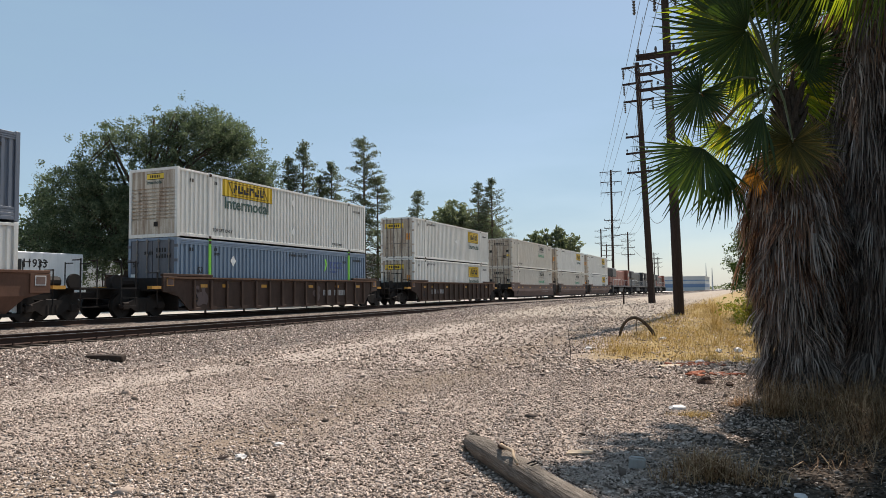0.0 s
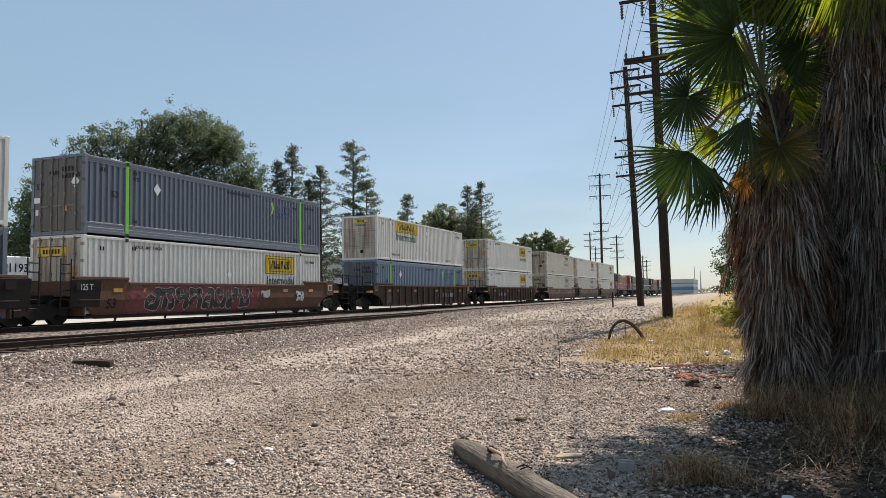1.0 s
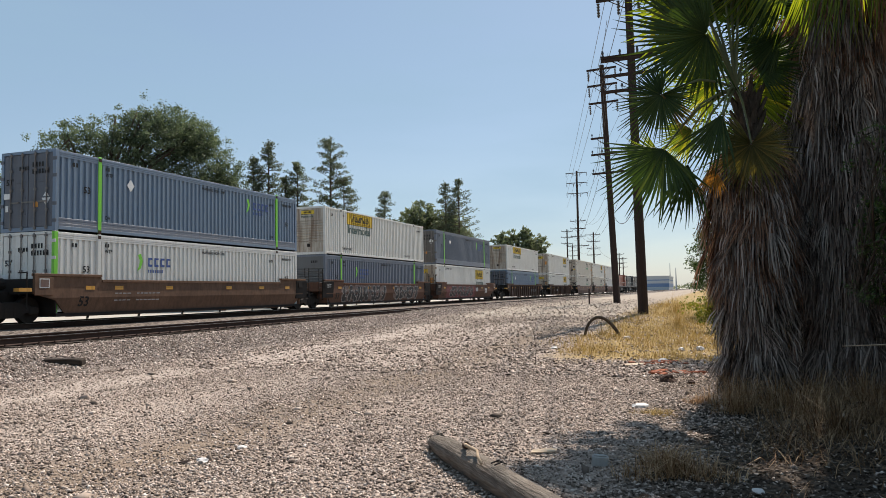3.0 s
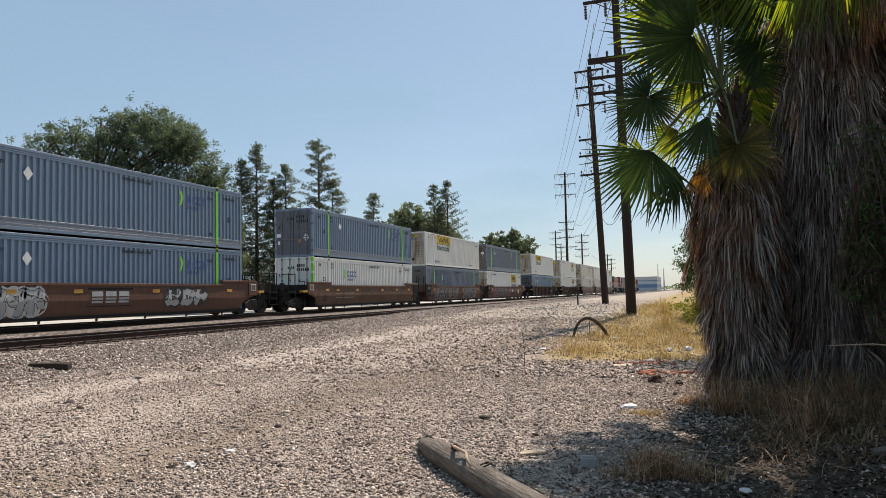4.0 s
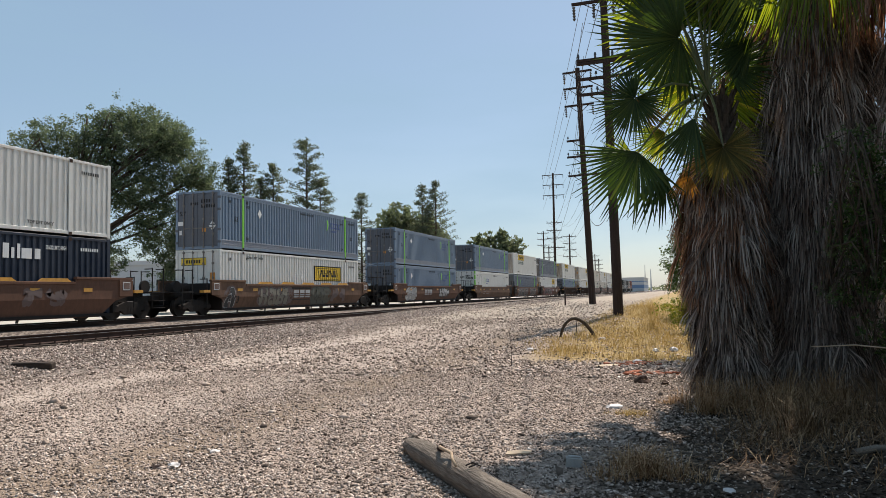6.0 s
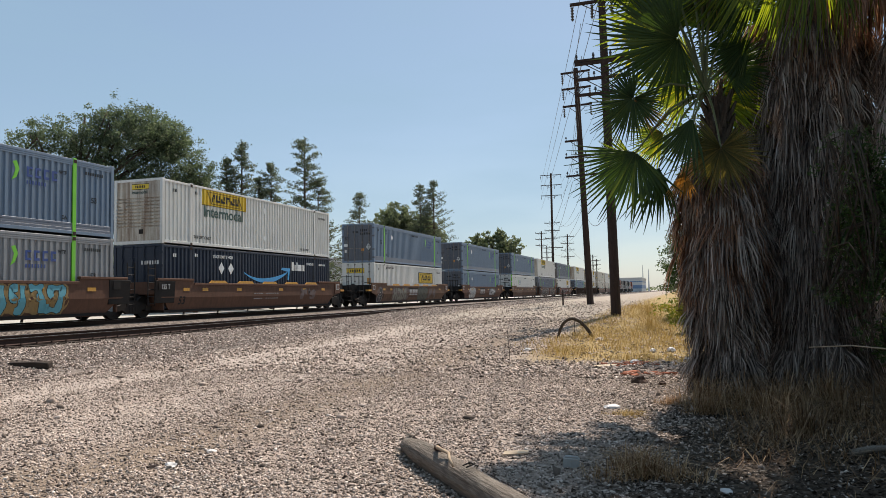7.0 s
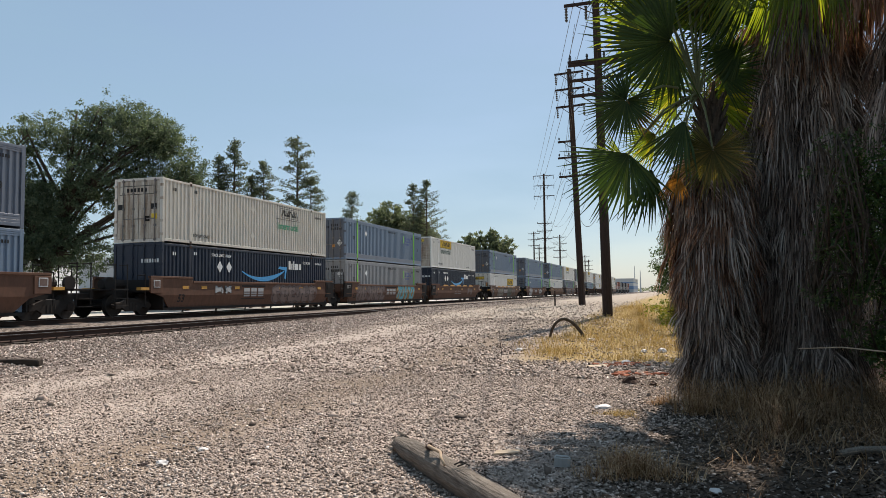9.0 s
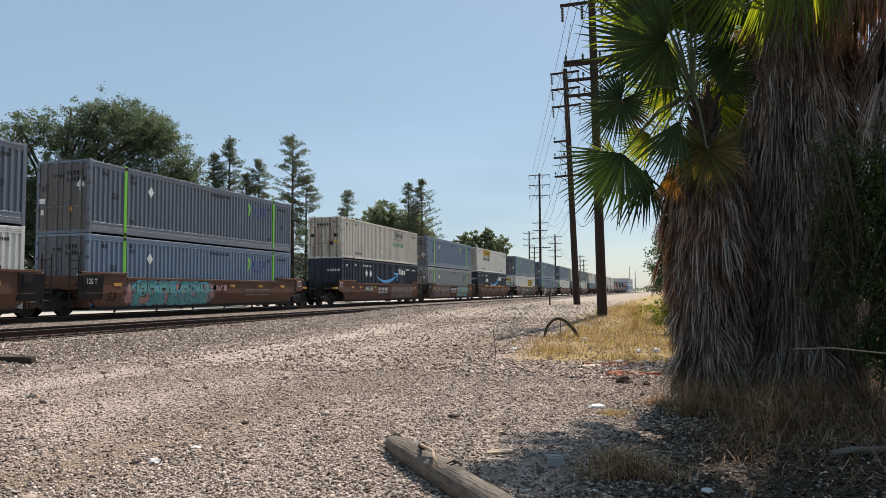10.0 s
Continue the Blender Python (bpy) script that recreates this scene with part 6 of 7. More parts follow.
def utility_pole(x, y, h, r, arms, label, lean=0.0, gear=True):
    z0 = ground_z(x, y)
    p = thing("utility_pole", pose(x, y, z0 - 0.05) @ pose(0, 0, 0, 0, lean, 0), label, "utility pole", "poles along the track")
    bm = bmesh.new()
    limb(bm, [Vector((0, 0, h * q)) for q in (0, 0.35, 0.7, 1.0)], r, r * 0.68, 12)
    part("shaft", bm, M["pole"], p, smooth=False)
    for z, a, b, tip in arms:
        bm = bmesh.new()
        box(bm, a, -0.16, z - 0.07, b, -0.04, z + 0.07, 0.01)
        arm = part("crossarm", bm, M["pole"], p)
        for s in (a, b):
            if abs(s) > 0.7:
                bm = bmesh.new()
                rod(bm, (s * 0.62, -0.1, z - 0.06), (0.0, -0.1, z - 0.62), 0.025, seg=5)
                part("brace", bm, M["steel"], arm)
        n = 4 if b - a > 2.2 else 2
        for i in range(n):
            s = a + 0.1 + (b - a - 0.2) * i / (n - 1)
            if abs(s) < 0.2:
                continue
            bm = bmesh.new()
            if tip == "up":
                rod(bm, (s, -0.1, z + 0.07), (s, -0.1, z + 0.2), 0.02, seg=5)
                rod(bm, (s, -0.1, z + 0.2), (s, -0.1, z + 0.34), 0.07, 0.04, 8)
            else:
                for j in range(5):
                    rod(bm, (s, -0.1, z - 0.14 - 0.14 * j), (s, -0.1, z - 0.24 - 0.14 * j), 0.085, 0.04, 8)
            part("insulator", bm, M["insulator"], arm)
    return p


P1, P2, P3 = (-2.90, 35.24), (-6.28, 54.33), (-25.3, 154.0)
utility_pole(*P1, 16.9, 0.235, [(10.55, -1.35, 1.2, "up"), (11.3, -1.4, 1.2, "up"), (12.05, -1.4, 1.2, "up"), (12.2, -1.4, 1.2, "up"), (15.0, -1.5, 1.5, "down")], "dark timber utility pole with crossarms beside the dirt road", -0.9)
utility_pole(*P2, 17.5, 0.25, [(17.2, -1.1, 1.05, "down"), (16.0, -1.1, 1.05, "down"), (14.7, -1.1, 1.05, "down"), (12.1, -1.1, 0.2, "up"), (10.9, -1.15, 1.15, "up"), (9.5, -1.15, 1.15, "up")], "tall dark timber utility pole leaning slightly over the verge", -2.0)
utility_pole(*P3, 25.9, 0.28, [(25.5, -2.3, 2.2, "down"), (23.4, -2.2, 2.2, "down"), (21.2, -2.2, 2.2, "down"), (15.4, -1.6, 1.6, "up"), (13.8, -1.6, 1.6, "up"), (12.2, -1.6, 1.6, "up"), (10.2, -2.2, 2.2, "up")], "far timber utility pole behind the train")
for x, y, h, n in ((-27.1, 188, 15.6, 4), (-37.1, 206.7, 18.2, 3), (-30.9, 278.3, 14.6, 3), (-31.7, 298.3, 13.8, 3), (-44.2, 256.2, 17.0, 4)):
    utility_pole(x, y, h, 0.24, [(h - 0.6 - 1.7 * i, -1.7, 1.7, "up") for i in range(n)], "far timber utility pole behind the train")
utility_pole(-6.15, 53.6, 1.5, 0.13, [], "short grey timber post beside the pole")
utility_pole(-7.9, 52.0, 1.1, 0.06, [], "short thin timber post beside the track")


def wire(a, b, sag, r=0.016, n=14):
    a, b = Vector(a), Vector(b)
    bm = bmesh.new()
    pts = [a.lerp(b, i / n) - Vector((0, 0, sag * 4 * (i / n) * (1 - i / n))) for i in range(n + 1)]
    limb(bm, pts, r, r, 4)
    tagged(part("overhead_wire", bm, M["wire"], None), "thin dark overhead wire strung between poles", "wire", "overhead wires")


g1, g2, g3 = ground_z(*P1), ground_z(*P2), ground_z(*P3)
for k2, z in enumerate((24.2, 21.6, 19.0)):
    for s in (-2.2, 2.1):
        wire((P3[0] + s, P3[1], z - 0.7 + g3), (14.2 + 0.9 * s, -42.0, 15.8 + 1.4 - 1.5 * k2), 1.2, 0.017, 22)
for z, z3 in ((10.3, 15.4), (9.0, 12.2)):
    for s in (-1.05, 0.4, 1.05):
        wire((P2[0] + s, P2[1], z + g2), (P3[0] + s * 1.4, P3[1], z3 + 0.3 + g3), 2.6)
for z in (10.9, 11.65, 12.4, 14.0):
    for s in (-1.25, 1.0):
        wire((P1[0] + s, P1[1], z + g1), (P2[0] + s * 0.9, P2[1], z - (1.6 if z < 13 else -1.5) + g2), 0.25, 0.011)
wire((P1[0], P1[1], 5.6 + g1), (P2[0], P2[1], 6.2 + g2), 0.9, 0.02)
wire((P1[0], P1[1], 5.6 + g1), (4.0, 24.0, 8.0), 0.5, 0.02)
wire((P3[0], P3[1], 9.0 + g3), (-27.1, 188, 13.5), 1.5, 0.025)
wire((-27.1, 188, 13.5), (-30.9, 278, 13.0), 2.0, 0.03)

# ---- beyond the tracks ----


def trailer(x, y, turn, m, label):
    t = thing("semi_trailer", pose(x, y, ground_z(x, y), 0, 0, turn), label, "trailer", "trailers parked beyond the tracks")
    bm = bmesh.new()
    box(bm, -1.3, 0, 1.15, 1.3, 14.6, 3.98, 0.05)
    body = part("body", bm, m, t)
    for i in range(14):
        bm = bmesh.new()
        box(bm, 1.3, 0.5 + i, 1.25, 1.315, 0.54 + i, 3.88)
        part("side_post", bm, m, body)
    bm = bmesh.new()
    box(bm, -1.25, 0.1, 0.95, 1.25, 14.5, 1.15)
    part("under_frame", bm, M["steel"], t)
    for y0 in (1.6, 2.85):
        for s in (-1, 1):
            bm = bmesh.new()
            rod(bm, (s * 0.7, y0, 0.5), (s * 1.25, y0, 0.5), 0.5, seg=18)
            part("wheel", bm, M["steel"], t)
    for s in (-1, 1):
        bm = bmesh.new()
        box(bm, s * 0.9 - 0.06, 11.5, 0.0, s * 0.9 + 0.06, 11.62, 1.0)
        part("landing_leg", bm, M["steel"], t)
    return t


t1 = trailer(-43.5, 23.0, 0, M["trailer"], "white box trailer parked behind the tracks")
lettering("11933", 0.75, M["black"], t1, (1.318, 9.9, 3.0), ON_SIDE, 1.0)
bm = bmesh.new()
poly(bm, [(1.32, 8.6, 2.7), (1.32, 9.3, 3.5), (1.32, 9.9, 3.5), (1.32, 9.9, 2.7), (1.32, 9.6, 2.7), (1.32, 9.5, 3.1), (1.32, 9.1, 2.7)], (0.004, 0, 0))
part("logo_mark", bm, M["black"], t1)
trailer(-47.5, 40.2, 78, M["trailer_grey"], "pale grey box trailer parked beyond the trees")
trailer(-50.5, 46.5, 30, M["trailer"], "white box trailer parked in the distance")


def warehouse(x, y, wdt, dep, h, label, bands=()):
    b = thing("warehouse", pose(x, y, ground_z(x, y) - 0.1), label, "building", kind="")
    bm = bmesh.new()
    box(bm, -wdt / 2, 0, 0, wdt / 2, dep, h)
    w0 = part("wall", bm, M["wall_far"], b)
    bm = bmesh.new()
    box(bm, -wdt / 2 - 0.3, -0.3, h, wdt / 2 + 0.3, dep + 0.3, h + 0.5)
    part("roof", bm, M["wall_far"], b)
    for z0, z1, m in bands:
        bm = bmesh.new()
        box(bm, -wdt / 2 - 0.02, -0.06, z0, wdt / 2 + 0.02, 0, z1)
        box(bm, wdt / 2, -0.02, z0, wdt / 2 + 0.06, dep, z1)
        part("wall_band", bm, M[m], w0)
    for i in range(int(wdt / 5)):
        bm = bmesh.new()
        box(bm, -wdt / 2 + 1 + i * 5, -0.05, 0, -wdt / 2 + 4 + i * 5, 0.0, 3.2)
        part("dock_door", bm, M["trailer_grey"], w0)
    return b


warehouse(-37, 480, 27, 60, 8.6, "far white warehouse with blue bands", ((2.2, 4.4, "wall_blue"), (6.2, 6.8, "wall_blue")))
warehouse(-62, 72, 44, 24, 5.2, "long pale grey warehouse behind the trees")
warehouse(-110, 300, 60, 40, 9, "far pale warehouse beyond the trees")
rngf = np.random.default_rng(5)
far = []
for i in range(900):
    a = rngf.uniform(-0.95, 0.25)
    d = rngf.uniform(620, 900)
    if -0.075 < a < -0.02 and d < 800:
        continue
    far.append((math.sin(a) * d, math.cos(a) * d, rngf.uniform(1, 6.5) * (1.2 if a < -0.1 else 0.8)))
v, f = cards(far, 26, (3.5, 3.5, 1.6), 1.2, rngf)
tagged(part("far_woods", raw("far_woods", v, f, M["leaf_far"]), None), "hazy line of far trees on the horizon", "trees", kind="stuff")
for x, y, h in ((-24, 600, 17), (-33, 700, 24)):
    m = thing("far_mast", pose(x, y, ground_z(x, y)), "thin far mast on the horizon", "mast")
    bm = bmesh.new()
    rod(bm, (0, 0, 0), (0, 0, h), 0.7, 0.2, 8)
    part("shaft", bm, M["trailer_grey"], m)

# ---- verge: grass, weeds, litter ----


def blades(name, spots, lo, hi, width, mat, seed, lean=0.35):
    rng = np.random.default_rng(seed)
    spots = np.asarray(spots, float)
    n = len(spots)
    h = rng.uniform(lo, hi, (n, 1)) * spots[:, 3:4]
    a = rng.uniform(0, 2 * np.pi, n)
    d = np.stack([np.cos(a), np.sin(a), np.zeros(n)], 1)
    s = np.stack([-np.sin(a), np.cos(a), np.zeros(n)], 1)
    k = rng.uniform(0.2, 1.6, (n, 1)) * lean
    w = width * rng.uniform(0.6, 1.4, (n, 1))
    up = np.array([[0, 0, 1.0]])
    p0 = spots[:, :3]
    p1 = p0 + up * h * 0.55 + d * h * k * 0.3
    p2 = p0 + up * h * (1 - 0.3 * k) + d * h * k
    v = np.stack([p0 - s * w, p0 + s * w, p1 + s * w * 0.8, p1 - s * w * 0.8, p2 + s * w * 0.15, p2 - s * w * 0.15], 1).reshape(-1, 3)
    b = (np.arange(n) * 6)[:, None]
    f = np.concatenate([b + np.array([[0, 1, 2, 3]]), b + np.array([[3, 2, 4, 5]])], 0)
    return raw(name, v, f, M[mat])


rg = random.Random(81)


def field(n, x0, x1, y0, y1, keep):
    out = []
    while len(out) < n:
        x, y = rg.uniform(x0, x1), y0 + (y1 - y0) * rg.random() ** 1.4
        q = keep(x, y)
        if rg.random() < q:
            out.append((x, y, ground_z(x, y) - 0.01, 0.45 + 0.75 * q * rg.random()))
    return out


def verge(x, y):
    edge = -4.3 + 0.9 * noise.noise((y * 0.25, 0, 4)) + 0.02 * max(0, y - 24)
    near = 16.6 + 0.9 * noise.noise((x * 0.8, 1, 2)) - 0.25 * (x + 2)
    if x < edge or y < near:
        return 0
    return max(0, min(1, (x - edge) * 0.9) * min(1, (y - near) * 0.8) * (0.65 + 0.7 * noise.noise((x * 0.7, y * 0.4, 7))))


tagged(part("dry_grass", blades("dry_grass", field(26000, -5.2, 2.5, 15.5, 48, verge), 0.07, 0.30, 0.006, "straw", 82, 0.8), None), "golden dry grass on the verge", "grass", kind="stuff")


def under(x, y):
    q = min(1, max(0, (x - 0.15 - 0.06 * (y - 9)) * 1.3)) * (1 if y < 14 else 0.3) * (0.12 + 0.88 * smooth(6.9, 8.2, y))
    return max(0, q * (0.6 + 0.8 * noise.noise((x * 0.9, y * 0.9, 3))))


tagged(part("dry_weeds", blades("dry_weeds", field(6500, -0.3, 5.0, 6.0, 14.5, under), 0.10, 0.46, 0.0036, "dry_weed", 83, 1.8), None), "brown dry weeds tangled below the palms", "weeds", kind="stuff")


def flakes(name, spots, mat, seed):
    """Small curled scraps of dead leaf lying on the earth."""
    rng = np.random.default_rng(seed)
    p = np.asarray(spots, float)[:, :3]
    n = len(p)
    a = rng.uniform(0, 2 * np.pi, n)
    d = np.stack([np.cos(a), np.sin(a), rng.normal(0, 0.25, n)], 1) * rng.uniform(0.015, 0.05, (n, 1))
    s = np.stack([-np.sin(a), np.cos(a), rng.normal(0, 0.4, n)], 1) * rng.uniform(0.006, 0.018, (n, 1))
    c = p + np.array([[0, 0, 0.02]])
    v = np.stack([c - d, c + s, c + d, c - s], 1).reshape(-1, 3)
    return raw(name, v, (np.arange(n) * 4)[:, None] + np.array([[0, 1, 2, 3]]), M[mat])


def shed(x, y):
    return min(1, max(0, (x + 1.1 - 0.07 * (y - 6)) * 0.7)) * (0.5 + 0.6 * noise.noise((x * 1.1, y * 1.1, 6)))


tagged(part("leaf_litter", flakes("leaf_litter", field(30000, -1.2, 4.0, 4.3, 11, shed), "litter", 89), None), "dead leaf scraps littering the earth, darkened for the palm shade", "leaf litter", kind="stuff")


def clump(x, y, r, n, lo, hi, label, mat, seed):
    rr = random.Random(seed)
    sp = []
    for _ in range(n):
        a = rr.uniform(0, 6.283)
        q = r * rr.random() ** 0.8 * (0.75 + 0.35 * math.sin(3 * a + seed))
        px, py = x + q * math.cos(a), y + q * math.sin(a) * 0.8
        sp.append((px, py, ground_z(px, py) - 0.01, 1.1 - 0.5 * q / r))
    tagged(part("weed_clump", blades("weed_clump", sp, lo, hi, 0.0032, mat, seed, 1.25), None), label, "weeds", "dry weed clumps")


clump(-0.36, 6.75, 0.55, 900, 0.06, 0.36, "dry brown weed clump in the palm shade", "sunlit_weed", 84)
for _i, (_x, _y) in enumerate(((0.35, 11.0), (0.75, 10.7), (1.25, 10.9), (1.8, 11.0), (0.3, 10.2), (1.0, 9.8), (1.7, 9.6), (2.4, 10.2), (2.2, 8.6), (1.2, 8.7))):
    clump(_x, _y, 0.46, 280, 0.15, 0.75, "tangled brown dry weeds against the palm trunks", "sunlit_weed" if _i < 6 else "dry_weed", 200 + _i)
clump(-0.15, 10.9, 0.3, 240, 0.06, 0.2, "low dry tuft at the edge of the shade", "sunlit_weed", 85)
clump(-0.7, 9.9, 0.35, 260, 0.04, 0.12, "low orange-brown dry tuft on gravel", "straw", 86)
clump(-1.1, 27.5, 0.3, 160, 0.5, 1.3, "tall thin dry weeds on the verge", "straw", 87)
clump(-1.5, 36, 0.5, 240, 0.6, 1.5, "tall thin dry weeds near the pole", "straw", 88)

# a thin bare weed by the road
w = thing("bare_weed", pose(-3.55, 15.6, ground_z(-3.55, 15.6)), "thin leafless dry weed standing in gravel", "weed")
bm = bmesh.new()
limb(bm, [Vector((0, 0, 0)), Vector((0.02, 0, 0.35)), Vector((-0.03, 0.02, 0.7)), Vector((0.05, 0, 1.0))], 0.008, 0.003, 5)
for z, dx, dz in ((0.3, 0.3, 0.08), (0.42, -0.2, 0.12), (0.55, 0.16, 0.14), (0.7, -0.12, 0.16), (0.25, 0.55, 0.05)):
    rod(bm, (0, 0, z), (dx, 0.03, z + dz), 0.005, 0.002, 4)
part("stem", bm, M["pole"], w)

# arched dead limb rooted in the grass
arch = thing("arched_branch", pose(-3.25, 23.6, ground_z(-3.25, 23.6) - 0.05), "dark dead branch bent into an arch", "branch")
bm = bmesh.new()
pts = [Vector((-0.52 + 1.06 * q, 0.25 * q, 0.02 + 0.62 * math.sin(math.pi * q ** 0.8) ** 0.75)) for q in [i / 14 for i in range(15)]]
limb(bm, pts, 0.045, 0.06, 8)
part("limb", bm, M["bark"], arch, smooth=True)
bm = bmesh.new()
rod(bm, (-0.02, 0.13, 0.0), (0.0, 0.13, 0.62), 0.012, 0.01, 6)
rod(bm, (-0.62, -0.02, 0.02), (-1.5, -0.2, 0.03), 0.02, 0.008, 6)
part("twig", bm, M["bark"], arch)

# broken pole lying on the gravel
log_a, log_b = Vector((-2.72, 7.12, 0.10)), Vector((-0.43, 4.20, 0.12))
axis = (log_b - log_a)
log = thing("broken_pole", Matrix.Translation(log_a) @ axis.to_track_quat("Y", "Z").to_matrix().to_4x4(), "weathered grey broken timber pole lying on gravel", "log")
L0 = axis.length
bm = bmesh.new()
rings = []
rl = random.Random(91)
n = 22
for i in range(31):
    y = L0 * i / 30
    ring = []
    for j in range(n):
        a = j * 2 * math.pi / n
        r = 0.112 - 0.05 * max(0, 1 - y / 0.5) + 0.01 * noise.noise((math.cos(a) * 2, math.sin(a) * 2, y * 0.6)) + 0.006 * noise.noise((math.cos(a) * 9, math.sin(a) * 9, y * 1.2))
        yy = y
        if i == 0:
            yy += 0.16 * rl.random() + 0.16 * (math.sin(a) > 0.2) - 0.10 * (math.cos(a) < -0.4)
        ring.append(bm.verts.new((r * math.cos(a), yy, r * math.sin(a))))
    rings.append(ring)
for r0, r1 in zip(rings, rings[1:]):
    for j in range(n):
        bm.faces.new((r0[j], r0[(j + 1) % n], r1[(j + 1) % n], r1[j]))
c0 = bm.verts.new((0.0, 0.14, -0.02))
for j in range(n):
    bm.faces.new((rings[0][(j + 1) % n], rings[0][j], c0))
bm.faces.new(rings[-1])
bmesh.ops.recalc_face_normals(bm, faces=bm.faces)
part("timber", bm, M["old_wood"], log)
for i in range(9):
    a = rl.uniform(0, 6.28)
    bm = bmesh.new()
    rod(bm, (0.09 * math.cos(a), 0.2, 0.09 * math.sin(a)), (0.1 * math.cos(a), rl.uniform(-0.08, 0.04), 0.1 * math.sin(a)), 0.02, 0.004, 4)
    part("splinter", bm, M["old_wood"], log)
bm = bmesh.new()
box(bm, -0.035, 1.02, 0.115, 0.035, 1.09, 0.15, 0.006)
rod(bm, (0, 1.05, 0.14), (0, 1.05, 0.17), 0.018, seg=6)
part("bolt_plate", bm, M["rail_side"], log, "rusty square bolt plate")
bm = bmesh.new()
limb(bm, [Vector((0.02, 1.08, 0.15)), Vector((0.05, 1.2, 0.165)), Vector((0.02, 1.36, 0.15)), Vector((0.07, 1.5, 0.14)), Vector((0.09, 1.64, 0.11))], 0.017, 0.012, 7)
part("rope_end", bm, M["rope"], log, "frayed pale rope end", smooth=True)
for y in (1.75, 1.82):
    bm = bmesh.new()
    limb(bm, [Vector((-0.05, y, 0.13)), Vector((0.0, y + 0.03, 0.155)), Vector((0.05, y, 0.13))], 0.006, 0.006, 5)
    part("staple", bm, M["steel"], log)
for i in range(7):
    a = radians(rl.uniform(20, 160))
    y = rl.uniform(0.3, L0 - 0.4)
    bm = bmesh.new()
    poly(bm, [(0.127 * math.cos(a), y, 0.127 * math.sin(a)), (0.127 * math.cos(a + .02), y + rl.uniform(.3, .8), 0.127 * math.sin(a + .02)), (0.127 * math.cos(a + .05), y + .2, 0.127 * math.sin(a + .05))], (0, 0, 0.002))
    part("crack", bm, M["pole"], log)


def crumple(name, x, y, size, mat, label, cat, seed, flat=0.35):
    """A crushed rag, bag or carton."""
    rr = random.Random(seed)
    bm = bmesh.new()
    bmesh.ops.create_icosphere(bm, subdivisions=2, radius=size)
    for v in bm.verts:
        q = 0.6 + 0.55 * rr.random()
        v.co = Vector((v.co.x * q, v.co.y * q * 0.75, max(-0.2 * size, v.co.z * q * flat)))
    o = part(name, bm, M[mat], None)
    o.matrix_basis = pose(x, y, ground_z(x, y) + 0.1 * size, 0, 0, rr.uniform(0, 360))
    return tagged(o, label, cat, "litter on the gravel")


crumple("litter_scrap", -4.65, 6.62, 0.06, "plastic", "small crumpled white litter scrap on gravel", "litter", 1)
crumple("rag", -4.62, 5.95, 0.09, "plastic", "crumpled pale pinkish rag on gravel", "rag", 2)
crumple("rag", -4.78, 5.9, 0.06, "pole", "dark crumpled rag on gravel", "rag", 3)
crumple("plastic_bag", -0.93, 10.4, 0.13, "plastic", "crumpled white plastic bag on gravel", "bag", 4)
crumple("plastic_bag", -1.0, 16.6, 0.13, "plastic", "crumpled whitish plastic bag by the bricks", "bag", 5, 0.5)
crumple("litter_scrap", -0.28, 19.6, 0.15, "plastic", "white litter scrap in dry grass", "litter", 6, 0.6)
crumple("litter_scrap", -0.72, 19.6, 0.12, "plastic", "white litter scrap in dry grass", "litter", 7, 0.7)
crumple("litter_scrap", 0.1, 17.3, 0.12, "plastic", "white litter scrap in dry grass", "litter", 8, 0.6)
crumple("litter_scrap", -2.35, 22.6, 0.14, "plastic", "white litter scrap in dry grass", "litter", 9, 0.6)
crumple("litter_scrap", -3.9, 19.4, 0.14, "plastic", "pale litter scrap beside the grass", "litter", 10, 0.4)
crumple("litter_scrap", 0.3, 6.3, 0.07, "plastic", "white litter scrap in the shade", "litter", 11)
crumple("litter_scrap", 1.1, 5.9, 0.07, "plastic", "white litter scrap in the shade", "litter", 12)
crumple("rock", -0.74, 13.55, 0.17, "rail_side", "dark brown lump of rock beside brick rubble", "rock", 13, 0.7)
crumple("rock", -0.35, 13.3, 0.1, "rail_side", "dark brown lump of rock beside brick rubble", "rock", 14, 0.7)
for i in range(44):
    rr = random.Random(100 + i)
    x, y = (-1.15, 16.3) if i < 22 else (-0.65, 14.75)
    x, y = x + rr.gauss(0, 0.3), y + rr.gauss(0, 0.22)
    bm = bmesh.new()
    box(bm, -0.1, -0.05, 0, 0.1 * rr.uniform(0.2, 1), 0.05, rr.uniform(0.02, 0.045), 0.012)
    o = part("brick_fragment", bm, M["brick_red"], None)
    o.matrix_basis = pose(x, y, ground_z(x, y) - 0.005, rr.uniform(-8, 8), rr.uniform(-8, 8), rr.uniform(0, 180))
    tagged(o, "broken red brick piece lying on gravel", "brick", "brick rubble")
for x, y, a, b, m, lab in ((-1.6, 7.3, 0.13, 0.06, "cardboard", "flat pale tan cardboard scrap on gravel"), (-1.55, 15.9, 0.25, 0.12, "cardboard", "flat tan board scrap on gravel")):
    bm = bmesh.new()
    poly(bm, [(-a, -b, 0), (a * 0.9, -b * 0.8, 0), (a, b * 0.7, 0), (0.1 * a, b, 0), (-a * 0.85, b * 0.8, 0)], (0, 0, 0.012))
    o = part("board_scrap", bm, M[m], None)
    o.matrix_basis = pose(x, y, ground_z(x, y) + 0.02, 4, -3, 12)
    tagged(o, lab, "litter", "litter on the gravel")
bm = bmesh.new()
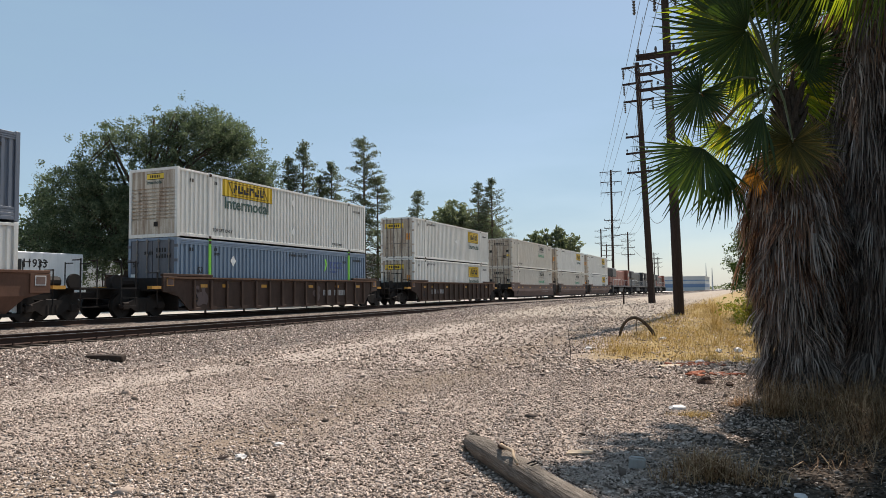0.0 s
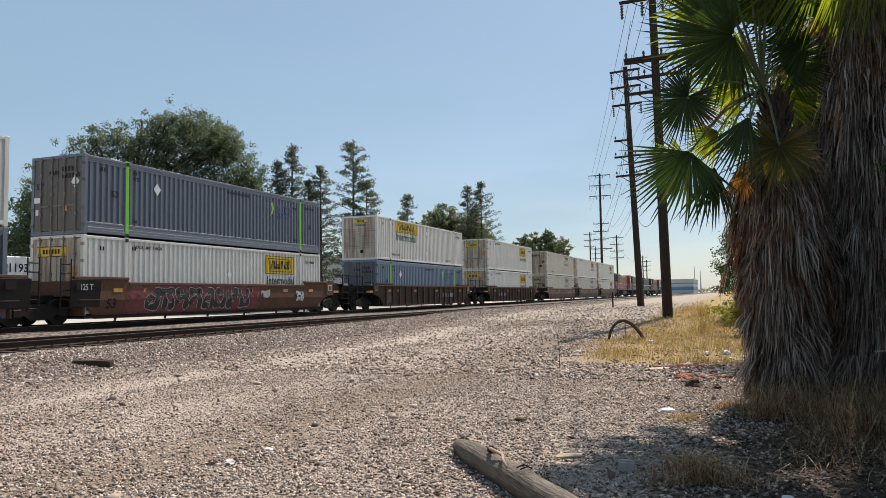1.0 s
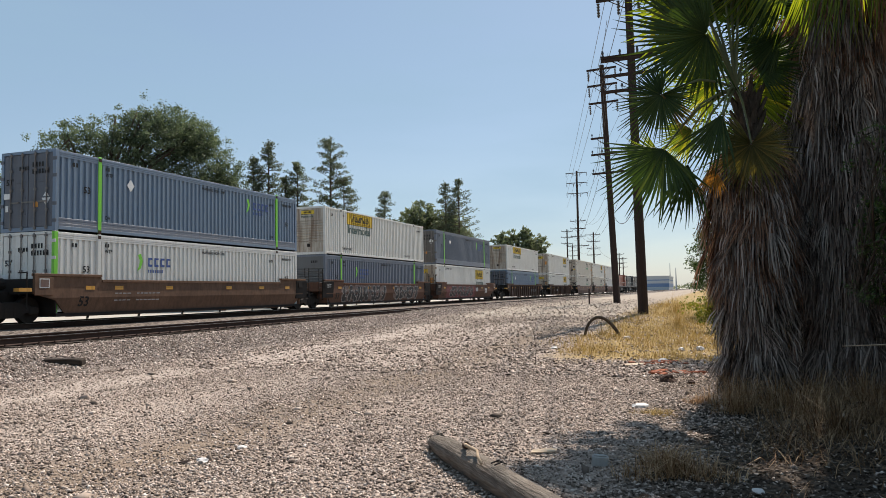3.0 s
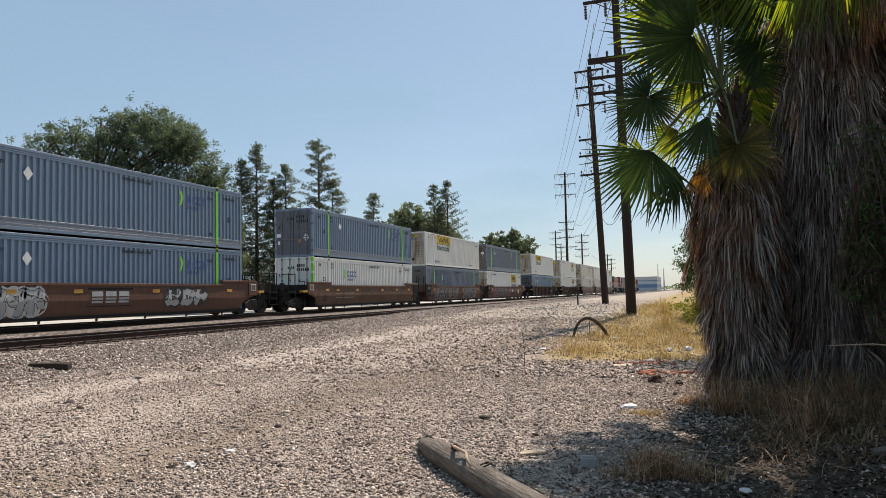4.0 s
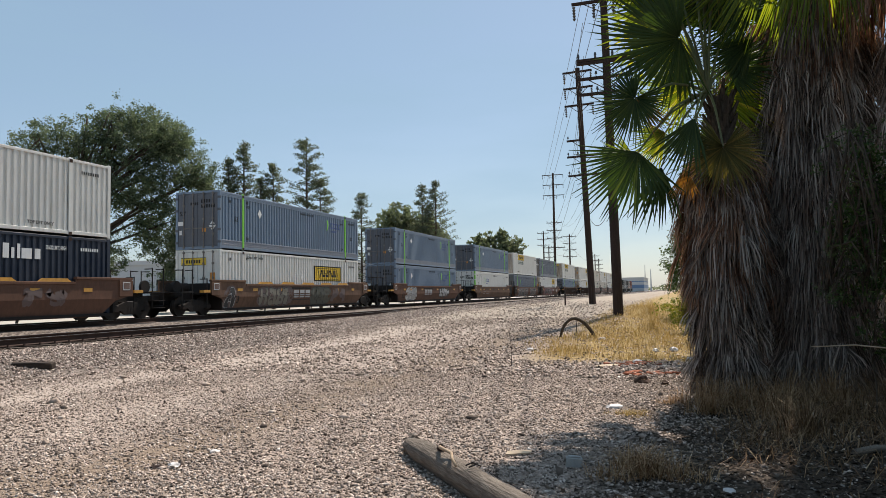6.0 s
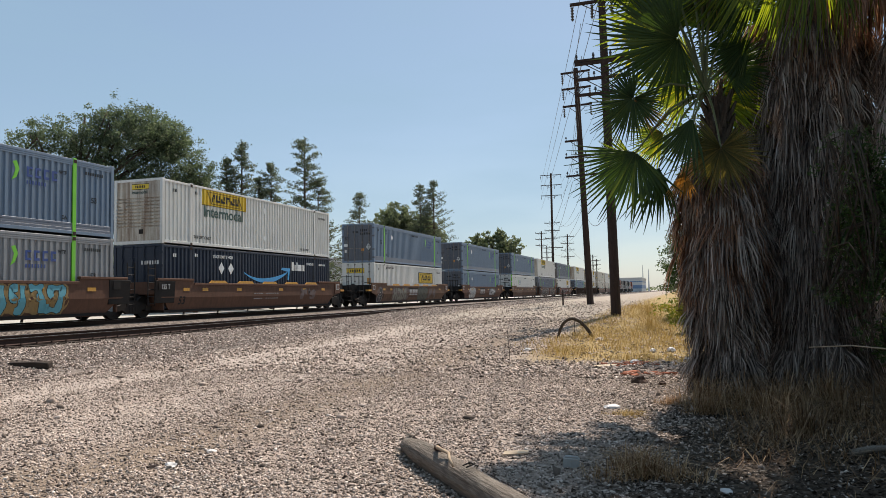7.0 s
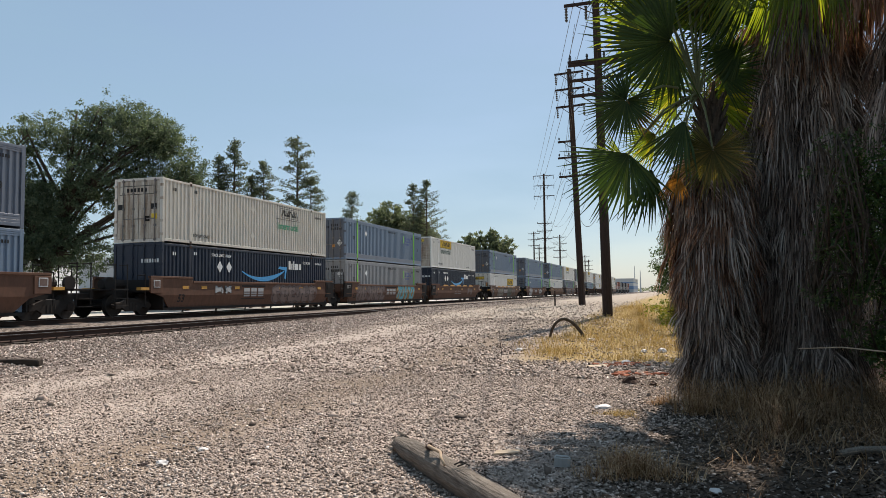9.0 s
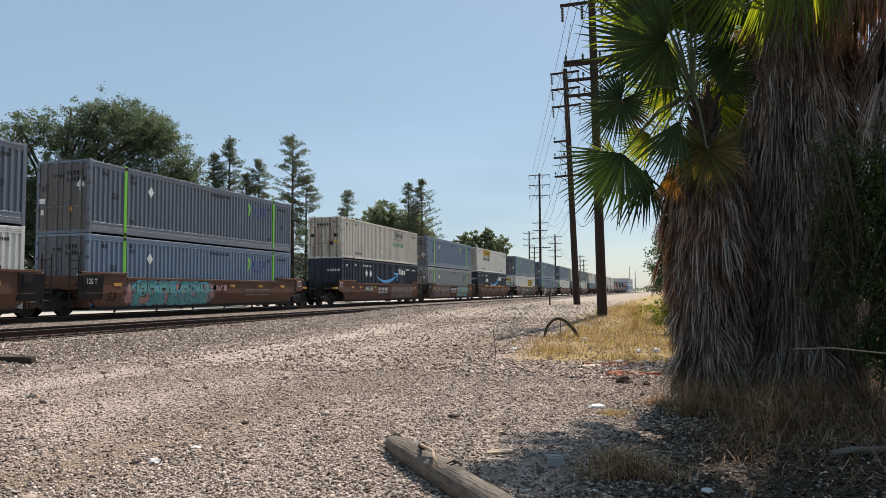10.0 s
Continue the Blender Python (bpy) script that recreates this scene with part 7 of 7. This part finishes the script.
box(bm, -0.075, -0.045, 0, 0.075, 0.045, 0.1, 0.008)
box(bm, -0.06, -0.03, 0.1, 0.06, 0.03, 0.112, 0.004)
o = part("concrete_block", bm, M["concrete"], None)
o.matrix_basis = pose(-1.0, 6.9, ground_z(-1.0, 6.9) - 0.01, 0, 4, 8)
tagged(o, "small grey concrete block on shaded gravel", "block")
# old sleepers thrown on the ballast slope
for x, y, ln, rot in ((-13.75, 12.9, 0.95, 32), (-14.9, 10.7, 0.7, 40)):
    bm = bmesh.new()
    box(bm, -ln / 2, -0.1, 0, ln / 2, 0.1, 0.14, 0.02)
    bmesh.ops.subdivide_edges(bm, edges=bm.edges, cuts=2)
    for v in bm.verts:
        v.co += Vector(noise.noise_vector(v.co * 6)) * 0.015
    o = part("old_sleeper", bm, M["wood_tie"], None)
    o.matrix_basis = pose(x, y, ground_z(x, y) - 0.02, 6, 0, rot - 20)
    tagged(o, "dark discarded timber sleeper on the ballast slope", "sleeper", "discarded sleepers")
# bent bare cane by the palms
cane = thing("bare_cane", pose(2.0, 8.6, ground_z(2.0, 8.6)), "pale leafless cane arching out of dry weeds", "weed")
bm = bmesh.new()
limb(bm, [Vector((1.1, 0.2, 0.2)), Vector((0.7, 0.1, 0.72)), Vector((0.2, 0, 0.86)), Vector((-0.35, -0.1, 0.92)), Vector((-0.75, -0.1, 0.9))], 0.012, 0.005, 6)
part("stem", bm, M["rope"], cane, smooth=True)

branch = thing("fallen_branch", pose(1.7, 7.6, ground_z(1.7, 7.6) + 0.03, 0, 0, 18), "pale fallen branch lying in the shade", "branch")
bm = bmesh.new()
limb(bm, [Vector((-0.3, 0, 0.02)), Vector((-0.1, 0.03, 0.05)), Vector((0.15, 0, 0.06)), Vector((0.4, 0.05, 0.1))], 0.035, 0.022, 8)
part("limb", bm, M["old_wood"], branch, smooth=True)


def motions():
    """The train rolls away along the track; its wheels turn with it."""
    for ob, (x, y, z) in RIDERS:
        walk(ob, [(t, pose(x, y + run(t), z)) for t in range(11)])
    for ws, dy in SPINNING:
        walk(ws, [(i / 30, pose(0, dy, WHEEL_R, -math.degrees(run(i / 30) / WHEEL_R))) for i in range(301)])


motions()
